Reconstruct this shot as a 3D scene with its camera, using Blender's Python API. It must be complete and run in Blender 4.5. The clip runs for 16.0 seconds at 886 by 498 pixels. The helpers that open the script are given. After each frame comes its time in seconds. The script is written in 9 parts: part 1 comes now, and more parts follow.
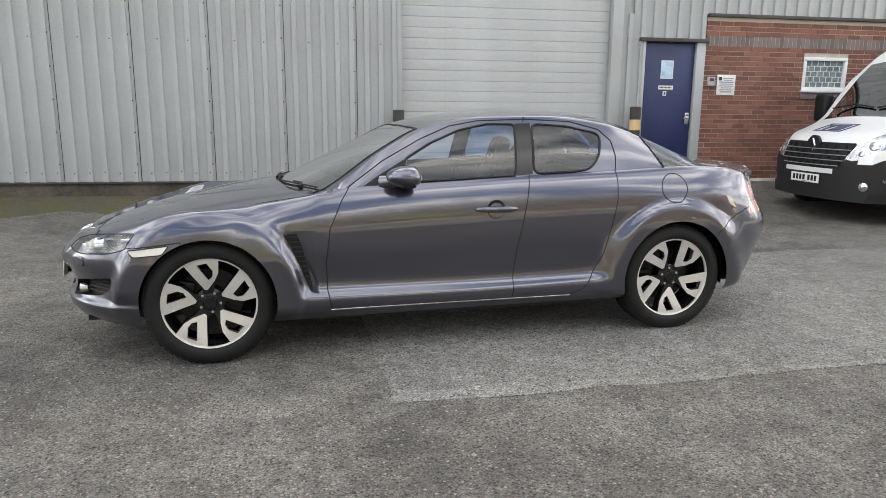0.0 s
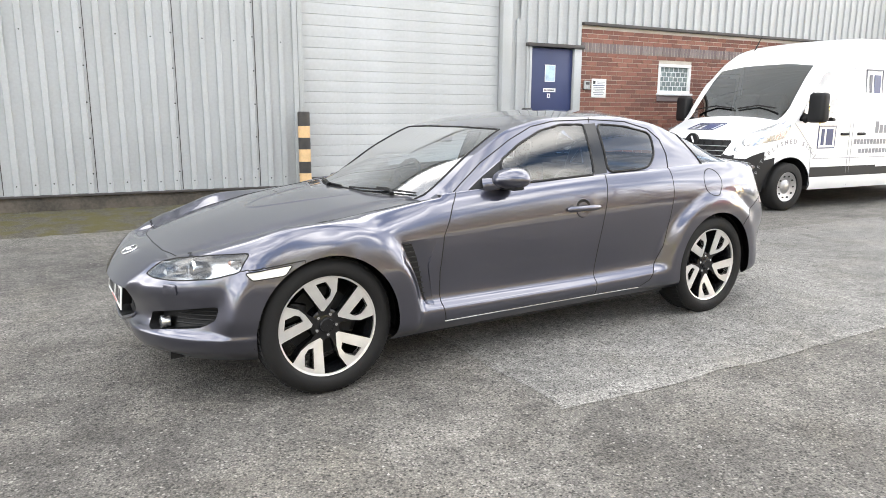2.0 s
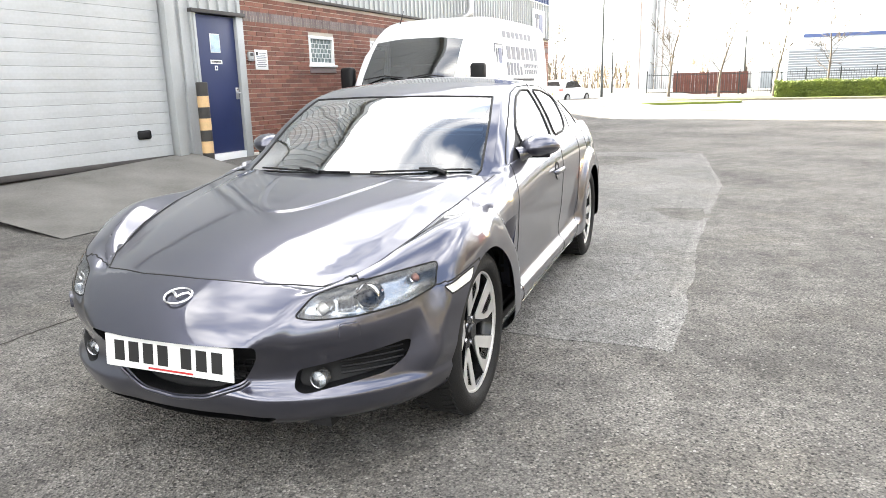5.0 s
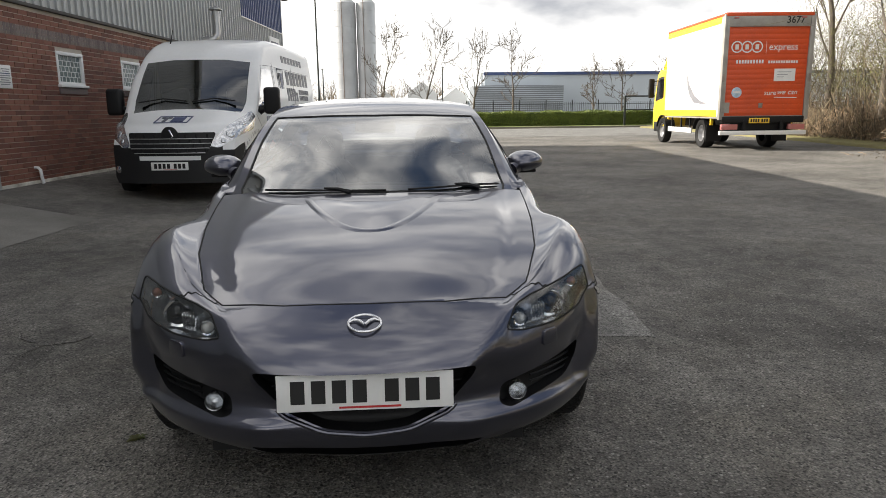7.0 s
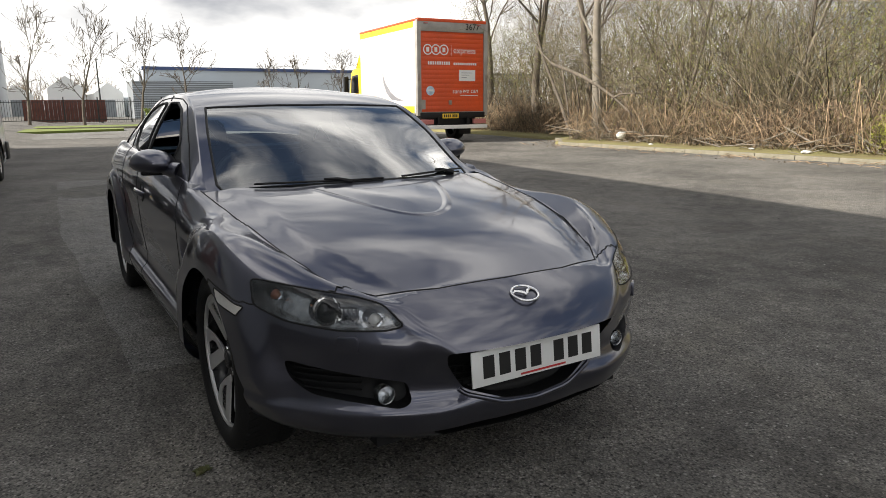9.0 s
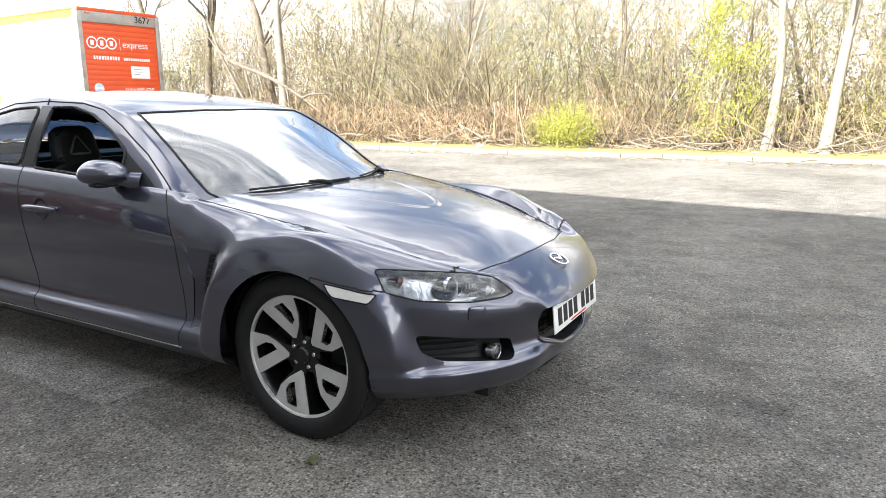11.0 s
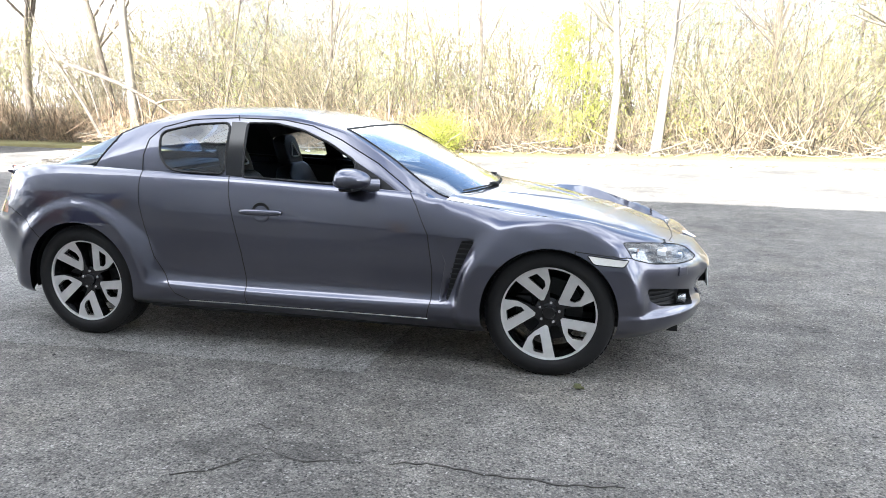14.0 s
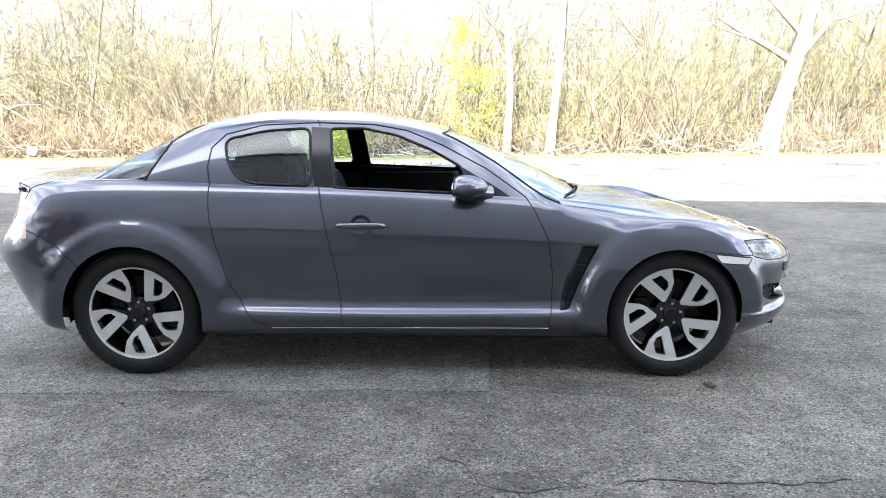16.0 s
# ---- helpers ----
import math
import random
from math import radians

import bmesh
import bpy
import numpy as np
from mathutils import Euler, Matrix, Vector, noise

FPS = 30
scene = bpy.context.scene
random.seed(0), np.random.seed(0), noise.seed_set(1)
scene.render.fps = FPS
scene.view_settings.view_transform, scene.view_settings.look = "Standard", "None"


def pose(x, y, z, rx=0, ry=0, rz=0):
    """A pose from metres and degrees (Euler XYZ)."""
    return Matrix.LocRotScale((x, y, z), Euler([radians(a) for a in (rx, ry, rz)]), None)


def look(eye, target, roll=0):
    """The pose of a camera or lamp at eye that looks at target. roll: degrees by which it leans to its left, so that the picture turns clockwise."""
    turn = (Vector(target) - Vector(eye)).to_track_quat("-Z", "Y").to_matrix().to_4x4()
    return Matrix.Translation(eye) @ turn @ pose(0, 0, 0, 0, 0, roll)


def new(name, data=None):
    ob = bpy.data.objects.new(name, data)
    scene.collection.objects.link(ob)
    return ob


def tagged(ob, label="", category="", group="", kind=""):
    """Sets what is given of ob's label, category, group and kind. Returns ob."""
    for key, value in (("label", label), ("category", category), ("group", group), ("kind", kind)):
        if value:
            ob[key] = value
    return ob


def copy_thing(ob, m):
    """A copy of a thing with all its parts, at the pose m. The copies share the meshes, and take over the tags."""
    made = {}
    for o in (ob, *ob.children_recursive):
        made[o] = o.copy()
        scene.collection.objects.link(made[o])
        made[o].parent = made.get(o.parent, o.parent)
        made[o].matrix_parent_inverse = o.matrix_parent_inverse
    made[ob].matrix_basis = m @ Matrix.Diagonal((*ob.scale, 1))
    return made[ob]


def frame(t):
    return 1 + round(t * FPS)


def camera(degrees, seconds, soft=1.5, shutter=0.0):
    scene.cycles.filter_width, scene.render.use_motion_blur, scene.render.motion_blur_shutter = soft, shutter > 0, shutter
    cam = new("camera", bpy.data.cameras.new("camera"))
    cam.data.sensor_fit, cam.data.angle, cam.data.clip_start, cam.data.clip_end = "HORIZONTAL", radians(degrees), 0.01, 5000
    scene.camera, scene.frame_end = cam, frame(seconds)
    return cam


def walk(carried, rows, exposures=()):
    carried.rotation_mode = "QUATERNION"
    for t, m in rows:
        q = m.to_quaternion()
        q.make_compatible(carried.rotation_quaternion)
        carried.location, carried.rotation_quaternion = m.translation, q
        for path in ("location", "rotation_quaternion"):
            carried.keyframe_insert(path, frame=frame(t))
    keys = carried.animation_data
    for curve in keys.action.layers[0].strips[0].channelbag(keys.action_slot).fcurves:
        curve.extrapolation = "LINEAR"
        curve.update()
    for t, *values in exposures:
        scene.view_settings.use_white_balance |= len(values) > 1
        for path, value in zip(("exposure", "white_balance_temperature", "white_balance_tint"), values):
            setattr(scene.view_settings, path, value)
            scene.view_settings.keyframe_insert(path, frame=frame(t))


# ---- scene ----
cam = camera(66.0, 16.0, soft=0.8)

PATH = [
    (0, (-1.037, -4.4, 1.31), (-0.546, -2.502, 0.916), 0.5),
    (0.5, (-1.445, -4.297, 1.311), (-0.854, -2.428, 0.916), 0.6),
    (1, (-1.797, -4.113, 1.287), (-1.099, -2.281, 0.896), 0.6),
    (1.5, (-2.122, -3.88, 1.287), (-1.287, -2.104, 0.901), 0.5),
    (2, (-2.477, -3.683, 1.291), (-1.459, -2.005, 0.907), 0.3),
    (2.5, (-2.755, -3.414, 1.275), (-1.586, -1.836, 0.892), 0.1),
    (3, (-3.046, -3.13, 1.285), (-1.731, -1.673, 0.902), -0.0),
    (3.5, (-3.34, -2.812, 1.278), (-1.871, -1.509, 0.899), -0.3),
    (3.7, (-3.419, -2.665, 1.268), (-1.898, -1.423, 0.886), -0.3),
    (5.8, (-3.983, -1.009, 1.284), (-2.064, -0.638, 0.857), -1.3),
    (6, (-4.023, -0.887, 1.254), (-2.087, -0.577, 0.859), -1.1),
    (6.5, (-4.041, -0.498, 1.255), (-2.083, -0.403, 0.859), -0.7),
    (7, (-4.06, -0.103, 1.25), (-2.105, -0.237, 0.851), -0.6),
    (7.5, (-4.008, 0.244, 1.229), (-2.08, -0.105, 0.826), -0.7),
    (8, (-3.914, 0.591, 1.237), (-2.037, 0.036, 0.83), -0.7),
    (8.5, (-3.869, 0.978, 1.233), (-2.083, 0.178, 0.823), -0.6),
    (9, (-3.757, 1.328, 1.221), (-2.086, 0.31, 0.807), -0.5),
    (9.5, (-3.681, 1.715, 1.225), (-2.153, 0.494, 0.809), -0.4),
    (9.7, (-3.622, 1.842, 1.217), (-2.16, 0.542, 0.802), -0.4),
    (11.8, (-2.647, 3.105, 1.313), (-1.872, 1.312, 0.882), -0.1),
    (12, (-2.564, 3.218, 1.323), (-1.806, 1.418, 0.891), -0.1),
    (12.5, (-2.336, 3.515, 1.335), (-1.629, 1.694, 0.903), 0.0),
    (13, (-2.082, 3.722, 1.314), (-1.434, 1.878, 0.889), -0.0),
    (13.5, (-1.823, 3.924, 1.321), (-1.274, 2.047, 0.9), 0.2),
    (14, (-1.586, 4.113, 1.338), (-1.137, 2.207, 0.93), 0.3),
    (14.5, (-1.264, 4.141, 1.357), (-0.871, 2.222, 0.949), 0.4),
    (15, (-0.933, 4.171, 1.345), (-0.589, 2.244, 0.936), 0.5),
    (15.5, (-0.599, 4.188, 1.337), (-0.377, 2.242, 0.931), 0.2),
    (16, (-0.254, 4.104, 1.332), (-0.224, 2.145, 0.934), -0.1),
]
EXPOSURES = [(0, 2.28, 6800, 10), (1.0, 2.55, 6800, 10), (1.5, 2.79, 6800, 10), (2.5, 3.15, 6800, 10), (3.5, 3.25, 6800, 10), (5.8, 2.3, 6800, 10), (6, 2.01, 6800, 10), (6.5, 1.31, 6800, 10), (7, 0.96, 6800, 10), (7.5, 0.86, 6800, 10), (8.5, 0.76, 6800, 10), (9, 0.81, 6800, 10), (9.5, 1.22, 6800, 10), (9.7, 1.42, 6800, 10), (11.8, 2.76, 6300, 10), (12.5, 2.82, 6200, 10), (13.5, 2.89, 6100, 10), (16, 2.92, 6050, 10)]
walk(cam, [(t, look(eye, target, roll)) for t, eye, target, roll in PATH], EXPOSURES)

# ---- daylight: sun behind the building, broken cloud ----
SITE_YAW = -5.0
SITE_O = Vector((4.694, 5.42, 0.0))
SITE_U = Vector((math.cos(radians(SITE_YAW)), math.sin(radians(SITE_YAW)), 0))
SITE_V = Vector((-SITE_U.y, SITE_U.x, 0))
SUN_ELEV = 34.0


def site(u, v, z=0.0):
    """A place by its way along the workshop wall, its way behind the wall's face, and its height."""
    p = SITE_O + SITE_U * u + SITE_V * v
    return Vector((p.x, p.y, z))


sun_way = (SITE_V * 0.985 + SITE_U * 0.17).normalized()
sun_from = Vector((sun_way.x * math.cos(radians(SUN_ELEV)), sun_way.y * math.cos(radians(SUN_ELEV)), math.sin(radians(SUN_ELEV))))
sun_data = bpy.data.lights.new("sun", "SUN")
sun_data.energy, sun_data.angle, sun_data.color = 5.0, radians(0.53), (1.0, 0.955, 0.88)
sun = new("sun", sun_data)
sun.matrix_world = look(sun_from * 60, (0, 0, 0))

world = bpy.data.worlds.new("sky")
scene.world = world
world.use_nodes = True
wn, wl = world.node_tree.nodes, world.node_tree.links
wn.clear()
w_out = wn.new("ShaderNodeOutputWorld")
w_bg = wn.new("ShaderNodeBackground")
w_sky = wn.new("ShaderNodeTexSky")
w_sky.sky_type, w_sky.sun_disc = "NISHITA", False
w_sky.sun_elevation = radians(SUN_ELEV)
w_sky.sun_rotation = math.atan2(sun_from.x, sun_from.y)
w_sky.air_density, w_sky.dust_density = 1.0, 1.2
w_tc = wn.new("ShaderNodeTexCoord")
w_map = wn.new("ShaderNodeMapping")
w_map.inputs["Scale"].default_value = (1.0, 1.0, 2.6)
w_n1 = wn.new("ShaderNodeTexNoise")
w_n1.inputs["Scale"].default_value, w_n1.inputs["Detail"].default_value, w_n1.inputs["Roughness"].default_value = 1.9, 7.0, 0.56
w_n1.inputs["Distortion"].default_value = 0.35
w_r1 = wn.new("ShaderNodeValToRGB")
w_r1.color_ramp.elements[0].position, w_r1.color_ramp.elements[1].position = 0.33, 0.51
w_n2 = wn.new("ShaderNodeTexNoise")
w_n2.inputs["Scale"].default_value, w_n2.inputs["Detail"].default_value = 3.4, 6.0
w_r2 = wn.new("ShaderNodeValToRGB")
w_r2.color_ramp.elements[0].position, w_r2.color_ramp.elements[1].position = 0.36, 0.66
w_r2.color_ramp.elements[0].color, w_r2.color_ramp.elements[1].color = (5.0, 5.3, 5.9, 1), (18.5, 18.5, 18.3, 1)
w_mix = wn.new("ShaderNodeMix")
w_mix.data_type = "RGBA"
w_mix.clamp_factor = True
wl.new(w_tc.outputs["Generated"], w_map.inputs["Vector"])
wl.new(w_map.outputs["Vector"], w_n1.inputs["Vector"])
wl.new(w_map.outputs["Vector"], w_n2.inputs["Vector"])
# the cover thins towards the woods, where blue shows
w_dot = wn.new("ShaderNodeVectorMath")
w_dot.operation = "DOT_PRODUCT"
w_dot.inputs[1].default_value = (0.05, 0.09, -0.04)
wl.new(w_tc.outputs["Generated"], w_dot.inputs[0])
w_cov = wn.new("ShaderNodeMath")
w_cov.operation = "ADD"
wl.new(w_n1.outputs["Fac"], w_cov.inputs[0])
wl.new(w_dot.outputs["Value"], w_cov.inputs[1])
wl.new(w_cov.outputs[0], w_r1.inputs["Fac"])
wl.new(w_n2.outputs["Fac"], w_r2.inputs["Fac"])
wl.new(w_r1.outputs["Color"], w_mix.inputs["Factor"])
wl.new(w_sky.outputs["Color"], w_mix.inputs[6])
wl.new(w_r2.outputs["Color"], w_mix.inputs[7])
wl.new(w_mix.outputs[2], w_bg.inputs["Color"])
w_bg.inputs["Strength"].default_value = 0.056
wl.new(w_bg.outputs["Background"], w_out.inputs["Surface"])

# ---- materials ----
def material(name, color, rough=0.6, metal=0.0, var=0.12, scale=3.0, fine=60.0, bump=0.15, bump_scale=80.0, tint=None, island=None, **extra):
    """A surface with variation at two scales and fine relief. tint: a second colour into which stains turn. island: least and most tone of the single pieces of a mesh."""
    m = bpy.data.materials.new(name)
    m.use_nodes = True
    n, l = m.node_tree.nodes, m.node_tree.links
    b = n["Principled BSDF"]
    b.inputs["Roughness"].default_value, b.inputs["Metallic"].default_value = rough, metal
    for key, value in extra.items():
        b.inputs[key.replace("_", " ")].default_value = value
    tc = n.new("ShaderNodeTexCoord")
    big, small = n.new("ShaderNodeTexNoise"), n.new("ShaderNodeTexNoise")
    big.inputs["Scale"].default_value, big.inputs["Detail"].default_value = scale, 5
    small.inputs["Scale"].default_value, small.inputs["Detail"].default_value = fine, 3
    l.new(tc.outputs["Object"], big.inputs["Vector"])
    l.new(tc.outputs["Object"], small.inputs["Vector"])
    add = n.new("ShaderNodeMath")
    add.operation = "MULTIPLY_ADD"
    add.inputs[1].default_value = 0.45
    l.new(small.outputs["Fac"], add.inputs[0])
    l.new(big.outputs["Fac"], add.inputs[2])
    ramp = n.new("ShaderNodeValToRGB")
    ramp.color_ramp.elements[0].position, ramp.color_ramp.elements[1].position = 0.42, 1.0
    lo = tint or [c * (1 - var * 1.6) for c in color]
    hi = [min(1, c * (1 + var)) for c in color]
    ramp.color_ramp.elements[0].color, ramp.color_ramp.elements[1].color = (*lo, 1), (*hi, 1)
    l.new(add.outputs[0], ramp.inputs["Fac"])
    shade = ramp.outputs["Color"]
    if island:
        geo, span, mul = n.new("ShaderNodeNewGeometry"), n.new("ShaderNodeMapRange"), n.new("ShaderNodeMix")
        span.inputs["To Min"].default_value, span.inputs["To Max"].default_value = island
        l.new(geo.outputs["Random Per Island"], span.inputs["Value"])
        mul.data_type, mul.blend_type = "RGBA", "MULTIPLY"
        mul.inputs["Factor"].default_value = 1.0
        l.new(shade, mul.inputs[6])
        l.new(span.outputs["Result"], mul.inputs[7])
        shade = mul.outputs[2]
    l.new(shade, b.inputs["Base Color"])
    if bump:
        bn, bt = n.new("ShaderNodeBump"), n.new("ShaderNodeTexNoise")
        bt.inputs["Scale"].default_value, bt.inputs["Detail"].default_value = bump_scale, 4
        l.new(tc.outputs["Object"], bt.inputs["Vector"])
        bn.inputs["Strength"].default_value, bn.inputs["Distance"].default_value = bump, 0.01
        l.new(bt.outputs["Fac"], bn.inputs["Height"])
        l.new(bn.outputs["Normal"], b.inputs["Normal"])
    return m


def glass(name, tint, gloss=1.0, rough=0.0, ior=1.5):
    """A thin pane: tinted see-through with Fresnel gloss."""
    m = bpy.data.materials.new(name)
    m.use_nodes = True
    n, l = m.node_tree.nodes, m.node_tree.links
    n.clear()
    out, mix = n.new("ShaderNodeOutputMaterial"), n.new("ShaderNodeMixShader")
    tr, gl, fr = n.new("ShaderNodeBsdfTransparent"), n.new("ShaderNodeBsdfGlossy"), n.new("ShaderNodeFresnel")
    tr.inputs["Color"].default_value = (*tint, 1)
    gl.inputs["Roughness"].default_value = rough
    fr.inputs["IOR"].default_value = ior
    mul = n.new("ShaderNodeMath")
    mul.operation, mul.use_clamp = "MULTIPLY", True
    mul.inputs[1].default_value = gloss
    l.new(fr.outputs["Fac"], mul.inputs[0])
    l.new(mul.outputs[0], mix.inputs["Fac"])
    l.new(tr.outputs[0], mix.inputs[1])
    l.new(gl.outputs[0], mix.inputs[2])
    l.new(mix.outputs[0], out.inputs["Surface"])
    return m


M_PAINT = material("titanium_grey_paint", (0.078, 0.080, 0.112), 0.31, 0.92, var=0.05, scale=2.0, fine=900, bump=0.015, bump_scale=900, Coat_Weight=1.0, Coat_Roughness=0.025, Coat_IOR=1.78)
M_BLACK = material("black_plastic", (0.008, 0.008, 0.009), 0.55, var=0.2, bump=0.1, bump_scale=300, Specular_IOR_Level=0.35)
M_GLOSSBLACK = material("gloss_black", (0.007, 0.007, 0.008), 0.18, var=0.1, bump=0.0)
M_RUBBER = material("tyre_rubber", (0.0075, 0.0075, 0.008), 0.7, var=0.25, scale=9, bump=0.2, bump_scale=150, tint=(0.013, 0.0125, 0.012), Specular_IOR_Level=0.3)
M_ALLOY = material("machined_alloy", (0.80, 0.79, 0.78), 0.38, 0.75, var=0.06, scale=14, bump=0.05, bump_scale=400)
M_CHROME = material("chrome", (0.82, 0.82, 0.83), 0.08, 1.0, var=0.03, bump=0.0)
M_STEEL = material("bare_steel", (0.35, 0.33, 0.31), 0.45, 0.9, var=0.2, bump=0.1, tint=(0.2, 0.13, 0.09))
M_SEAM = material("panel_gap", (0.006, 0.006, 0.007), 0.8, var=0.1, bump=0.0)
M_LEATHER = material("dark_leather", (0.016, 0.015, 0.015), 0.5, var=0.2, bump=0.25, bump_scale=240)
M_TRIM = material("cabin_plastic", (0.016, 0.016, 0.017), 0.65, var=0.2, bump=0.2, bump_scale=350)
M_SILVERTRIM = material("silver_trim", (0.5, 0.5, 0.5), 0.35, 0.8, var=0.05, bump=0.0)
M_SCREEN = glass("windscreen_glass", (0.72, 0.83, 0.88), 4.0)
M_SIDE = glass("side_glass", (0.52, 0.63, 0.78), 2.0)
# the strong blue tint stands in for blue sky reflected in the rear screen
M_REAR = glass("rear_glass", (0.28, 0.46, 0.68), 1.4)
M_LENS = glass("clear_lens", (0.92, 0.94, 0.95), 1.7)
M_LAMPRED = material("pale_red_lens", (0.50, 0.16, 0.15), 0.12, var=0.1, bump=0.0, Coat_Weight=1.0)
M_LAMPAMBER = material("amber_lens", (0.55, 0.24, 0.16), 0.12, var=0.1, bump=0.0, Coat_Weight=1.0)
M_MARKER = material("marker_lens", (0.78, 0.76, 0.72), 0.12, var=0.1, bump=0.0, Coat_Weight=1.0)
M_MIRROR = material("mirror_glass", (0.85, 0.86, 0.87), 0.02, 1.0, var=0.02, bump=0.0)
M_PLATE = material("white_reflective_plate", (0.82, 0.82, 0.8), 0.35, var=0.04, bump=0.02)
M_PLATEY = material("yellow_reflective_plate", (0.85, 0.55, 0.05), 0.35, var=0.04, bump=0.02)
M_INK = material("black_print", (0.012, 0.012, 0.012), 0.5, var=0.1, bump=0.0)
M_REDINK = material("red_print", (0.5, 0.03, 0.03), 0.5, var=0.1, bump=0.0)


# ---- mesh helpers ----
def lerp(a, b, t):
    return a + (b - a) * t


def sstep(a, b, x):
    t = min(1.0, max(0.0, (x - a) / (b - a)))
    return t * t * (3 - 2 * t)


def curve(knots):
    """A smooth function through (x, value) knots."""
    xs, ys = [k[0] for k in knots], [k[1] for k in knots]
    n = len(xs)
    d = [(ys[i + 1] - ys[i]) / (xs[i + 1] - xs[i]) for i in range(n - 1)]
    m = [d[0]] + [0.0 if d[i - 1] * d[i] <= 0 else 2 * d[i - 1] * d[i] / (d[i - 1] + d[i]) for i in range(1, n - 1)] + [d[-1]]

    def f(x):
        if x <= xs[0]:
            return ys[0]
        if x >= xs[-1]:
            return ys[-1]
        i = max(j for j in range(n - 1) if xs[j] <= x)
        h = xs[i + 1] - xs[i]
        t = (x - xs[i]) / h
        return (ys[i] * (1 + 2 * t) * (1 - t) ** 2 + h * m[i] * t * (1 - t) ** 2 + ys[i + 1] * t * t * (3 - 2 * t) + h * m[i + 1] * t * t * (t - 1))
    return f


def mesh_of(bm, name, mat, smooth=35):
    me = bpy.data.meshes.new(name)
    bm.to_mesh(me)
    bm.free()
    for m in mat if isinstance(mat, (list, tuple)) else [mat]:
        me.materials.append(m)
    if smooth:
        me.shade_smooth()
        if smooth < 180:
            me.set_sharp_from_angle(angle=radians(smooth))
    return me


def part(name, bm, mat, parent=None, label="", smooth=35, m=None):
    """Link a bmesh as one mesh object under a thing or a part."""
    ob = new(name, mesh_of(bm, name, mat, smooth))
    if m is not None:
        ob.matrix_basis = m
    if parent is not None:
        ob.parent = parent
    if label:
        ob["label"] = label
    return ob


def shared(name, me, parent, m=None):
    """One more object on a mesh that alike pieces share."""
    ob = new(name, me)
    ob.parent = parent
    if m is not None:
        ob.matrix_basis = m
    return ob


def thing(name, m, label, category, group="", kind=""):
    """An Empty at a thing's base that parents its parts."""
    ob = new(name)
    ob.empty_display_size = 0.2
    ob.matrix_basis = m
    return tagged(ob, label, category, group, kind)


def box(bm, x0, x1, y0, y1, z0, z1, bevel=0.0, m=None, segments=2):
    made = bmesh.ops.create_cube(bm, size=1.0)["verts"]
    for v in made:
        v.co = Vector((lerp(x0, x1, v.co.x + 0.5), lerp(y0, y1, v.co.y + 0.5), lerp(z0, z1, v.co.z + 0.5)))
    if bevel:
        es = list({e for v in made for e in v.link_edges})
        made = [v for f in bmesh.ops.bevel(bm, geom=es, offset=bevel, segments=segments, profile=0.5, affect="EDGES")["faces"] for v in f.verts]
        made = list({v for s in made for v in [s]} | {v for s in made for e in s.link_edges for v in e.verts})
    if m is not None:
        for v in set(made):
            v.co = m @ v.co
    return bm


def boxed(x0, x1, y0, y1, z0, z1, bevel=0.0, m=None, segments=2):
    return box(bmesh.new(), x0, x1, y0, y1, z0, z1, bevel, m, segments)


def tube(bm, pts, r, sides=8, cap=True, radii=None, up=None):
    """A round bar along points; radii: one radius a point."""
    pts = [Vector(p) for p in pts]
    rings = []
    side = None
    for i, p in enumerate(pts):
        d = (pts[min(i + 1, len(pts) - 1)] - pts[max(i - 1, 0)]).normalized()
        if side is None:
            ref = up or (Vector((0, 0, 1)) if abs(d.z) < 0.9 else Vector((1, 0, 0)))
            side = d.cross(ref).normalized()
        side = (side - d * side.dot(d)).normalized()
        o = d.cross(side)
        rr = radii[i] if radii else r
        rings.append([bm.verts.new(p + (side * math.cos(a) + o * math.sin(a)) * rr) for a in (2 * math.pi * k / sides for k in range(sides))])
    for a, b in zip(rings, rings[1:]):
        for k in range(sides):
            bm.faces.new((a[k], a[(k + 1) % sides], b[(k + 1) % sides], b[k]))
    if cap:
        bm.faces.new(rings[0][::-1])
        bm.faces.new(rings[-1])
    return bm


def lathe(bm, prof, n=48, axis="Y", m=None, closed=False):
    """Turn (radius, along) pairs about an axis through the origin."""
    rings = []
    for r, h in prof:
        ring = []
        for k in range(n):
            a = 2 * math.pi * k / n
            p = Vector((r * math.cos(a), h, r * math.sin(a))) if axis == "Y" else Vector((r * math.cos(a), r * math.sin(a), h))
            ring.append(bm.verts.new(m @ p if m is not None else p))
        rings.append(ring)
    if closed:
        rings.append(rings[0])
    for a, b in zip(rings, rings[1:]):
        for k in range(n):
            bm.faces.new((a[k], a[(k + 1) % n], b[(k + 1) % n], b[k]))
    bmesh.ops.recalc_face_normals(bm, faces=bm.faces)
    return bm


